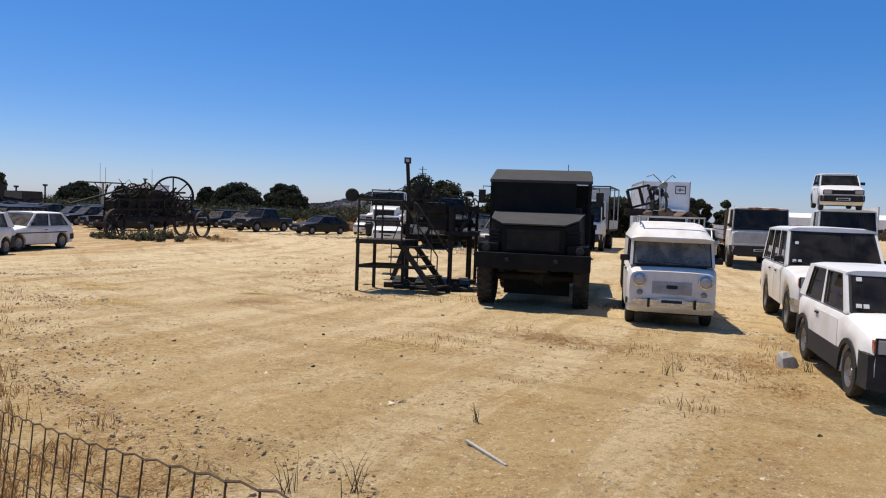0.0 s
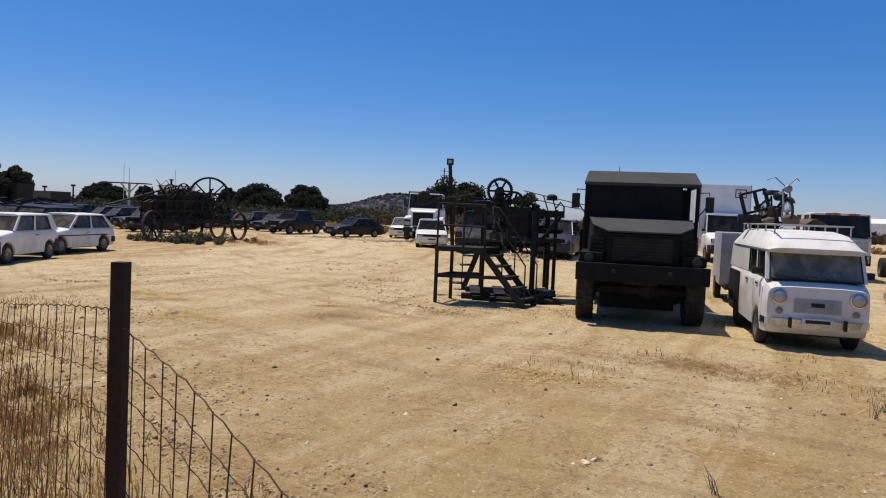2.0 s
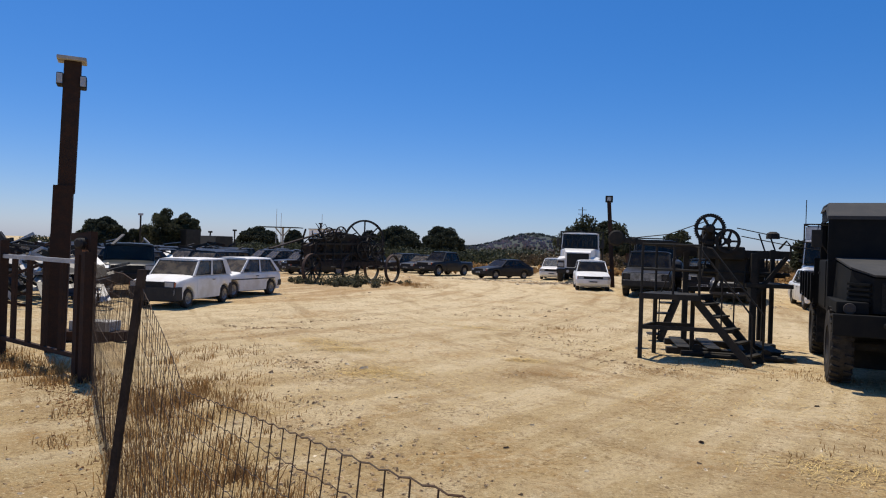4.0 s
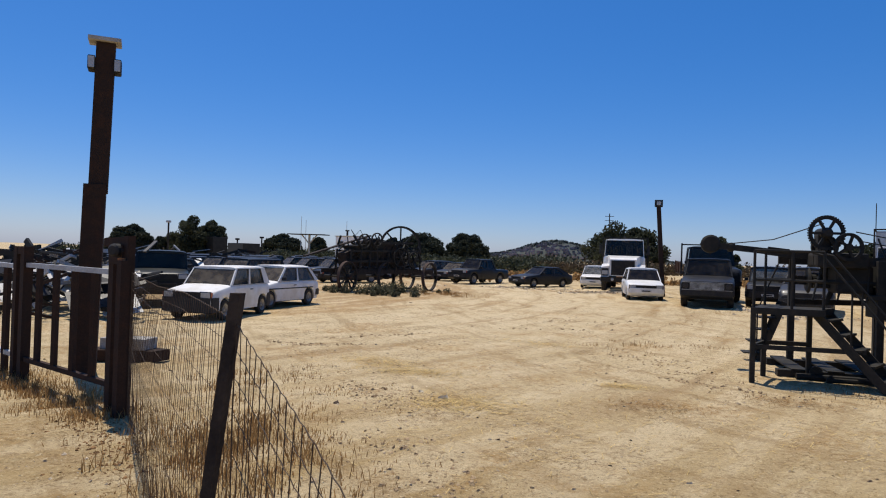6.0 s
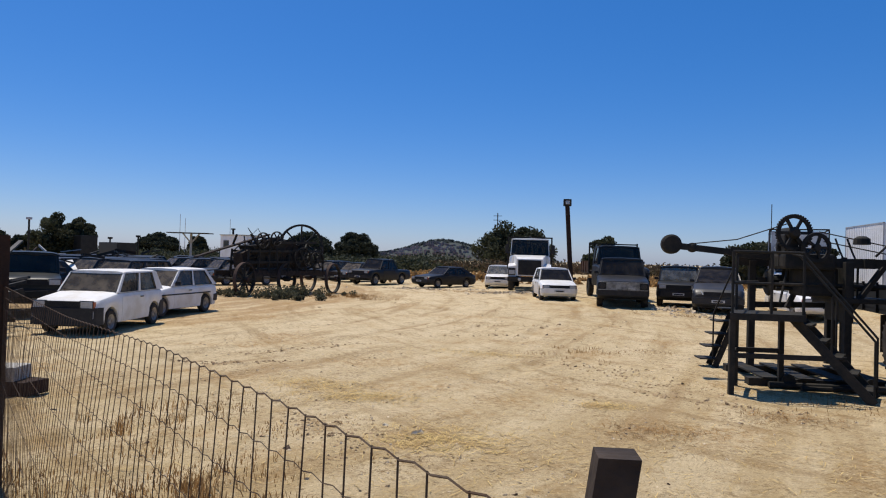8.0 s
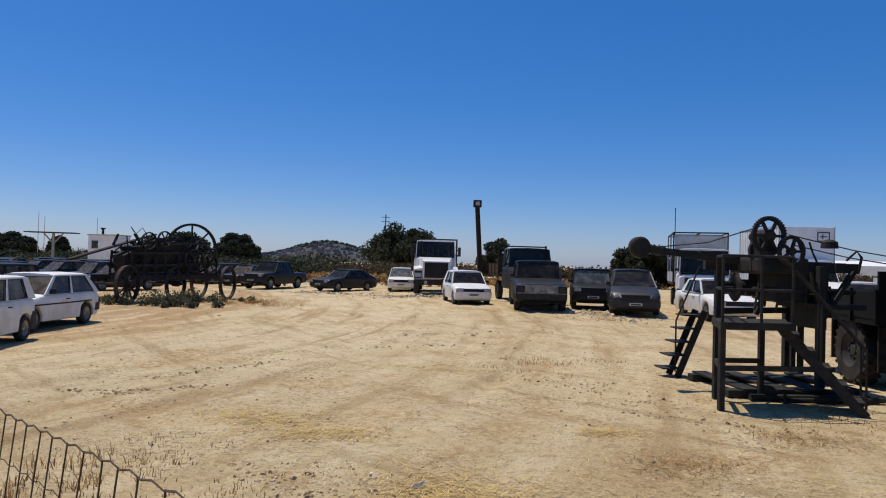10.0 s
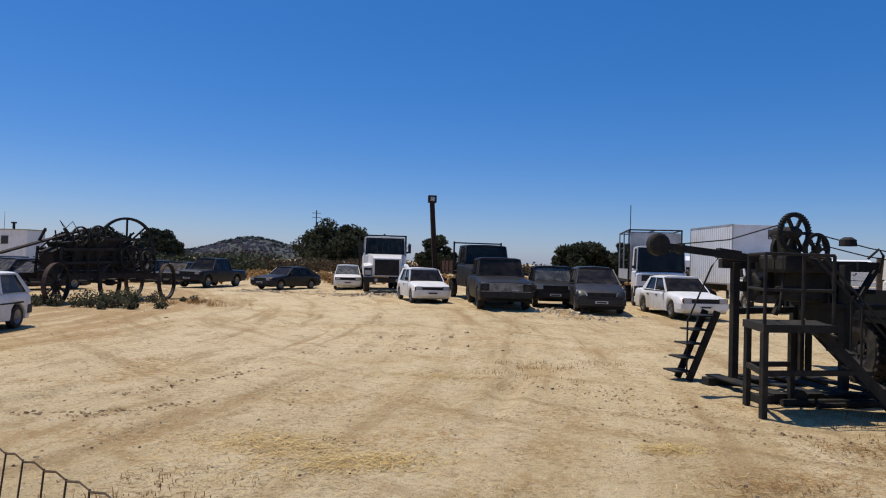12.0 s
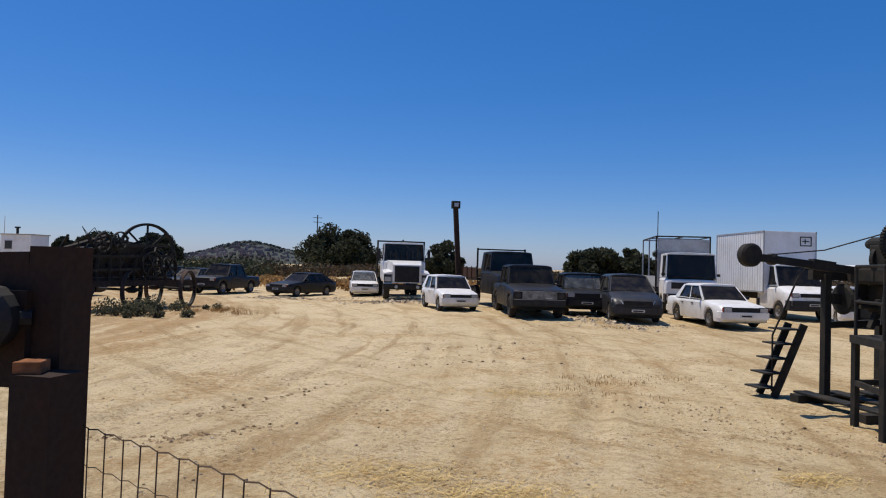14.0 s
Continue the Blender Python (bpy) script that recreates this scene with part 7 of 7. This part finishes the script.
def spots(n, x0, x1, y0, y1, lo, hi, thr=-1.0, power=3.0):
    out = []
    while len(out) < n:
        x, y = rs.uniform(x0, x1), rs.uniform(y0, y1)
        if noise.noise(Vector((x * 0.45, y * 0.45, 2))) > thr + rs.uniform(-0.2, 0.2):
            out.append((x, y, lo + (hi - lo) * rs.random() ** power))
    return out


scatter_stones("pale_pebbles", spots(7000, -13, 9, 2.5, 22, 0.005, 0.03, -0.1, 4) + spots(1800, -16, 12, 20, 40, 0.010, 0.04, 0.0, 4), STONE, "pale pebbles strewn over the yard")
ridge = []
for k in range(1500):
    u = rs.random()
    x = -5.6 + 5.6 * u
    ridge.append((x + rs.gauss(0, 0.10), (2.35 - 0.67 * x) / 0.74 + rs.gauss(0.0, 0.22), 0.006 + 0.03 * rs.random() ** 3.5))
for cx, cy, n in ((-0.47, 6.51, 22), (-2.0, 5.6, 12), (-3.6, 6.4, 10), (1.6, 5.4, 8), (-0.7, 4.7, 12), (2.4, 6.9, 8), (-4.5, 7.7, 14), (-5.2, 9.4, 16)):
    ridge += [(cx + rs.gauss(0, 0.22), cy + rs.gauss(0, 0.12), 0.008 + 0.024 * rs.random() ** 2) for k in range(n)]
scatter_stones("dark_clods", ridge + spots(3600, -13, 9, 2.5, 24, 0.003, 0.030, 0.05, 5) + spots(150, -16, 14, 22, 40, 0.010, 0.06, 0.1, 4), STONE_DARK, "small dark clods and stones on the sand")
scatter_stones("rubble", [(rs.gauss(-4.6, 1.4), rs.gauss(41.6, 0.5), rs.uniform(0.03, 0.16)) for k in range(170)] + [(rs.gauss(-9.5, 2.2), rs.gauss(46.0, 0.6), rs.uniform(0.03, 0.14)) for k in range(160)] + [(rs.gauss(1.4, 0.7), rs.gauss(31.5, 1.4), rs.uniform(0.03, 0.15)) for k in range(120)] + [(rs.gauss(2.8, 0.9), rs.gauss(29.8, 0.25), rs.uniform(0.02, 0.07)) for k in range(60)] + [(rs.gauss(6.0, 0.6), rs.gauss(10.6, 0.9), rs.uniform(0.015, 0.06)) for k in range(90)], STONE, "pale broken rubble between the parked vehicles")
rock = mesh(loft([[(-0.15, -0.08, -0.03), (0.02, -0.13, -0.03), (0.17, -0.05, -0.03), (0.12, 0.11, -0.03), (-0.10, 0.10, -0.03)], [(-0.14, -0.05, 0.10), (0.0, -0.09, 0.13), (0.12, -0.03, 0.08), (0.09, 0.08, 0.09), (-0.09, 0.08, 0.15)], [(-0.09, 0.0, 0.17), (-0.02, -0.02, 0.18), (0.03, 0.0, 0.15), (0.02, 0.04, 0.15), (-0.05, 0.05, 0.18)]]))
rk = tagged(part("rock", rock, CONCRETE), "pale angular rock beside the small hatchback", "rock")
rk.matrix_world = at(4.63, 9.01, 20, 0.01)


def clod_line(a, b, n, wide, big):
    """Clods strewn thickly along a line."""
    out = []
    for k in range(n):
        u = rs.random()
        bend = 0.25 * math.sin(u * 5 + a[0])
        out.append((a[0] + (b[0] - a[0]) * u + rs.gauss(0, wide), a[1] + (b[1] - a[1]) * u + bend * wide + rs.gauss(0, wide), 0.006 + big * rs.random() ** 3.2))
    return out


T = clod_line((-2.5, 6.15), (-0.3, 4.3), 420, 0.12, 0.026) + clod_line((-4.0, 6.65), (-2.2, 5.2), 340, 0.12, 0.024) + clod_line((-5.4, 9.4), (-3.0, 7.2), 400, 0.25, 0.024)
T += clod_line((-10.0, 17.7), (-8.2, 19.8), 160, 0.09, 0.05) + clod_line((-10.5, 16.2), (-9.0, 17.1), 120, 0.09, 0.045) + clod_line((-11.0, 16.6), (-9.5, 16.65), 90, 0.08, 0.045)
T += clod_line((-7.6, 13.0), (-6.5, 11.8), 360, 0.25, 0.032) + clod_line((-6.6, 10.6), (-4.4, 8.0), 300, 0.30, 0.040) + clod_line((-3.4, 15.5), (-1.2, 14.4), 120, 0.12, 0.045)
T += clod_line((-8.0, 21.4), (-4.0, 22.6), 110, 0.16, 0.06) + clod_line((0.4, 9.4), (3.4, 7.6), 160, 0.35, 0.035) + clod_line((-6.5, 24.0), (-2.0, 25.4), 90, 0.16, 0.07)
scatter_stones("earth_clods", T, STONE_DARK, "brown earth clods in broken lines along the wheel tracks")
T = [(-1.47, 7.08, 0.031), (-3.6, 9.13, 0.037), (-1.84, 9.22, 0.034), (-5.2, 10.84, 0.037), (-2.06, 5.79, 0.028), (-3.81, 6.49, 0.037), (-1.1, 4.97, 0.025), (-7.37, 11.76, 0.050), (-2.0, 5.6, 0.025), (-0.66, 4.59, 0.019)]
for k in range(70):
    T.append((rs.uniform(-11, 5), rs.uniform(5, 26), rs.uniform(0.014, 0.042)))
scatter_stones("dark_stones", T, STONE_BLACK, "scattered dark brown stones on the sand")
T = [(-6.6, 12.81, 0.06), (-6.21, 12.49, 0.085), (-0.46, 6.5, 0.05), (-0.38, 6.56, 0.04), (-0.56, 6.46, 0.035)] + [(rs.uniform(-11, 6), rs.uniform(4.5, 26), rs.uniform(0.014, 0.034)) for k in range(90)]
scatter_stones("white_stones", T, STONE_PALE, "flat pale stones on the sand")


# clods beside the platform and leaf litter on the bank by the gate
T = []
for cx, cy in ((-3.96, 17.99), (-3.43, 17.39), (-3.09, 16.82), (-2.82, 16.25), (-2.64, 15.66)):
    T += [(cx + rs.gauss(0, 0.45), cy + rs.gauss(0, 0.22), 0.006 + 0.03 * rs.random() ** 3) for k in range(110)]
scatter_stones("loose_clods", T, STONE_DARK, "loose earth clods beside the platform")
T = []
for cx, cy in ((-10.23, 10.45), (-9.58, 10.05), (-8.97, 9.63), (-8.37, 9.13), (-7.98, 8.75), (-9.25, 9.84), (-8.63, 9.34)):
    T += [(cx + rs.gauss(0, 0.14), cy + rs.gauss(0, 0.14), 0.006 + 0.022 * rs.random() ** 2) for k in range(60)]
for k in range(260):
    p = FB.lerp(FC, rs.random()) + Vector((rs.gauss(-0.1, 0.2), rs.gauss(-0.2, 0.2), 0))
    T.append((p.x, p.y, 0.005 + 0.018 * rs.random() ** 2))
tagged(scatter_stones("leaf_litter", T, LITTER, "brown leaf litter along the bank by the gate"), category="leaf litter")


def grass(name, tufts, mat, label, seed, blade=0.006, kind="grass"):
    rng = np.random.default_rng(seed)
    vs, fs = [], []
    for x, y, h, n, spread in tufts:
        z = ground_z(x, y) + relief(x, y)
        for k in range(n):
            px, py = x + rng.normal() * spread, y + rng.normal() * spread
            a = rng.uniform(0, 6.28)
            hh = h * rng.uniform(0.5, 1.2)
            lx, ly = rng.normal() * 0.35 * hh, rng.normal() * 0.35 * hh
            wx, wy = math.cos(a) * blade, math.sin(a) * blade
            i = len(vs)
            vs += [(px - wx, py - wy, z - 0.01), (px + wx, py + wy, z - 0.01), (px + lx * 0.4 + wx * 0.7, py + ly * 0.4 + wy * 0.7, z + hh * 0.6), (px + lx * 0.4 - wx * 0.7, py + ly * 0.4 - wy * 0.7, z + hh * 0.6), (px + lx, py + ly, z + hh)]
            fs += [(i, i + 1, i + 2, i + 3), (i + 3, i + 2, i + 4)]
    me = bpy.data.meshes.new(name)
    me.from_pydata(vs, [], fs)
    me.materials.append(mat)
    return tagged(new(name, me), label, kind, kind="stuff")


rs = random.Random(31)
T = []
for k in range(170):
    u = rs.random()
    p = FA.lerp(FC, u) + Vector((rs.gauss(0.25, 0.2), rs.gauss(0.25, 0.2), 0))
    dense = 0.6 if 0.28 < u < 0.60 else 0.2
    if rs.random() < dense:
        T.append((p.x, p.y, rs.uniform(0.08, 0.32), rs.randint(12, 30), 0.11))
grass("dry_grass", T, DRY_GRASS, "tall dry grass along the wire fence", 5, 0.004, "dry grass")
T = []
for x, y, n in ((-6.6, 42.6, 14), (-9.5, 45.0, 14), (-0.6, 15.2, 14), (0.5, 15.0, 16), (0.9, 14.6, 6), (3.3, 9.6, 10), (4.2, 8.8, 8), (2.6, 11.2, 4), (5.6, 10.6, 6), (-2.6, 20.2, 8), (-3.6, 19.8, 6), (3.6, 14.8, 8), (-0.4, 30.2, 6), (1.2, 29.0, 14), (-5.0, 41.5, 16), (-7.5, 43.5, 18), (-0.2, 9.8, 6), (2.2, 7.4, 4), (-13.0, 38.0, 12), (-3.80, 19.23, 9)):
    for k in range(n):
        T.append((x + rs.gauss(0, 0.55), y + rs.gauss(0, 0.4), rs.uniform(0.015, 0.085), rs.randint(10, 24), 0.13))
grass("dry_tufts", T, DRY_GRASS, "short dry tufts on the sand", 6, 0.005, "dry grass")
def straw(name, patches, n, label, mat=None):
    """Short stalks lying flat on the sand."""
    rng = np.random.default_rng(12)
    vs, fs = [], []
    for k in range(n):
        cx, cy, sx, sy = patches[rng.integers(len(patches))]
        x, y = cx + rng.normal() * sx, cy + rng.normal() * sy
        a, ln = rng.uniform(0, 6.28), rng.uniform(0.02, 0.075)
        z = ground_z(x, y) + relief(x, y) + rng.uniform(0.006, 0.022)
        dx, dy = math.cos(a) * ln, math.sin(a) * ln
        w = 0.0026
        i = len(vs)
        dz = rng.uniform(-0.012, 0.012)
        vs += [(x - dx - dy / ln * w, y - dy + dx / ln * w, z - dz), (x - dx + dy / ln * w, y - dy - dx / ln * w, z - dz), (x + dx + dy / ln * w, y + dy - dx / ln * w, z + dz), (x + dx - dy / ln * w, y + dy + dx / ln * w, z + dz)]
        fs.append((i, i + 1, i + 2, i + 3))
    me = bpy.data.meshes.new(name)
    me.from_pydata(vs, [], fs)
    me.materials.append(mat or STRAW)
    return tagged(new(name, me), label, "straw", kind="stuff")


straw("straw_litter", [(-5.8, 12.5, 0.35, 0.28), (-6.0, 12.2, 0.3, 0.2), (-7.6, 14.4, 0.8, 0.4), (-5.5, 12.3, 0.9, 0.5), (-0.6, 9.3, 0.4, 0.25), (-4.9, 11.0, 1.6, 0.8), (-1.0, 12.2, 1.4, 0.6), (-3.4, 17.0, 1.8, 0.7), (1.2, 11.6, 1.4, 0.7), (3.6, 9.4, 1.2, 0.6), (-5.0, 15.0, 3.5, 2.0)], 5200, "bright straw strewn flat on the sand")
straw("dry_litter", [(-8.14, 15.17, 0.35, 0.20), (-7.84, 14.87, 0.35, 0.20), (-7.21, 14.27, 0.35, 0.18), (-6.93, 14.16, 0.30, 0.15), (-6.03, 19.05, 0.50, 0.25), (-3.97, 14.39, 0.20, 0.12), (-5.36, 18.78, 0.40, 0.20)], 2600, "loose dry stalks in thin patches on the sand")
straw("brown_stalks", [(1.82, 10.39, 0.50, 0.25), (2.30, 9.82, 0.40, 0.20), (4.00, 8.67, 0.35, 0.30), (4.01, 7.69, 0.30, 0.25), (3.91, 9.15, 0.50, 0.20), (1.35, 10.79, 0.50, 0.25), (-1.68, 14.18, 0.40, 0.20), (1.75, 10.31, 0.40, 0.25), (-3.58, 13.19, 0.40, 0.20), (-2.75, 4.71, 0.30, 0.30), (-1.96, 4.38, 0.30, 0.25)], 4200, "rust-brown dead stalks in ragged patches on the sand", DRY_GRASS)
clump = []
for cx, cy, n, big in ((-15.9, 33.4, 5, 0.28), (-15.0, 33.0, 9, 0.36), (-14.3, 32.9, 8, 0.36), (-13.6, 32.4, 6, 0.24), (-14.8, 35.2, 7, 0.40), (-13.7, 35.6, 6, 0.34), (-17.4, 34.6, 5, 0.24), (-12.8, 36.2, 3, 0.2)):
    for k in range(n):
        r = big * rs.uniform(0.5, 1.0)
        clump.append(((cx + rs.gauss(0, 0.42), cy + rs.gauss(0, 0.3), r * 0.75), (r * 1.1, r * 0.9, r * 0.95)))
tagged(leaves("grey_green_weeds", clump, GREEN_WEED, None, 0.05, 18, 110), "grey-green bushy weeds round the wagon wheels", "weeds", kind="stuff")
T = []
for k in range(60):
    T.append((-11.9 + rs.gauss(0, 0.9), 35.6 + rs.gauss(0, 0.8), rs.uniform(0.06, 0.22), rs.randint(12, 26), 0.12))
for cx, cy, n, hh in ((-8.3, 10.2, 14, 0.18), (-8.3, 10.5, 14, 0.2), (-9.4, 12.7, 12, 0.3), (-8.8, 13.3, 12, 0.12), (-7.6, 11.9, 14, 0.10), (-8.4, 11.5, 12, 0.16), (-7.8, 10.1, 26, 0.26), (-7.3, 9.7, 26, 0.28), (-6.9, 9.2, 26, 0.3), (-7.5, 10.2, 20, 0.2), (-6.9, 9.4, 16, 0.16), (-6.7, 8.5, 14, 0.22), (-6.5, 8.1, 16, 0.26), (-6.0, 7.6, 18, 0.32), (-5.3, 6.9, 18, 0.34), (-5.2, 7.0, 14, 0.3), (-5.9, 7.5, 18, 0.4), (-4.5, 6.5, 12, 0.25), (-4.0, 5.5, 14, 0.3), (-3.4, 4.6, 14, 0.3), (-3.0, 4.2, 14, 0.35)):
    for k in range(n):
        sd = 0.28 if hh > 0.2 else 0.5
        T.append((cx + rs.gauss(0, sd * 1.2), cy + rs.gauss(0, sd * 1.2), hh * rs.uniform(0.2, 1.0) * (0.62 if hh > 0.2 else 0.5), rs.randint(16, 30), 0.08 if hh > 0.2 else 0.16))
for k in range(150):
    p = GA.lerp(GB, rs.uniform(-0.05, 1.3)) + Vector((-0.408, -0.913, 0)) * rs.gauss(0.22, 0.22)
    T.append((p.x, p.y, rs.uniform(0.03, 0.14), rs.randint(16, 30), 0.12))
grass("brown_grass", T, DRY_GRASS, "brown dried grass thick along the fence foot", 8, 0.005, "dry grass")
T = []
for x, y, h in ((0.35, 6.0, 0.16), (2.75, 8.15, 0.26), (-0.52, 4.39, 0.26), (-0.95, 4.41, 0.28), (3.0, 8.5, 0.16), (4.75, 8.7, 0.2)):
    T.append((x, y, h, 12, 0.03))
grass("dry_weeds", T, GREEN_WEED, "single thin weeds in the sand", 9, 0.004, "weeds")
st = tagged(part("white_stick", mesh(box(-0.30, 0.30, -0.013, 0.013, 0.0, 0.022, 0.006)), CONCRETE), "thin white stick lying on the sand", "stick")
st.matrix_world = pose(0.38, 5.19, ground_z(0.38, 5.19) + relief(0.38, 5.19) + 0.004, 0, 0, -62.2)
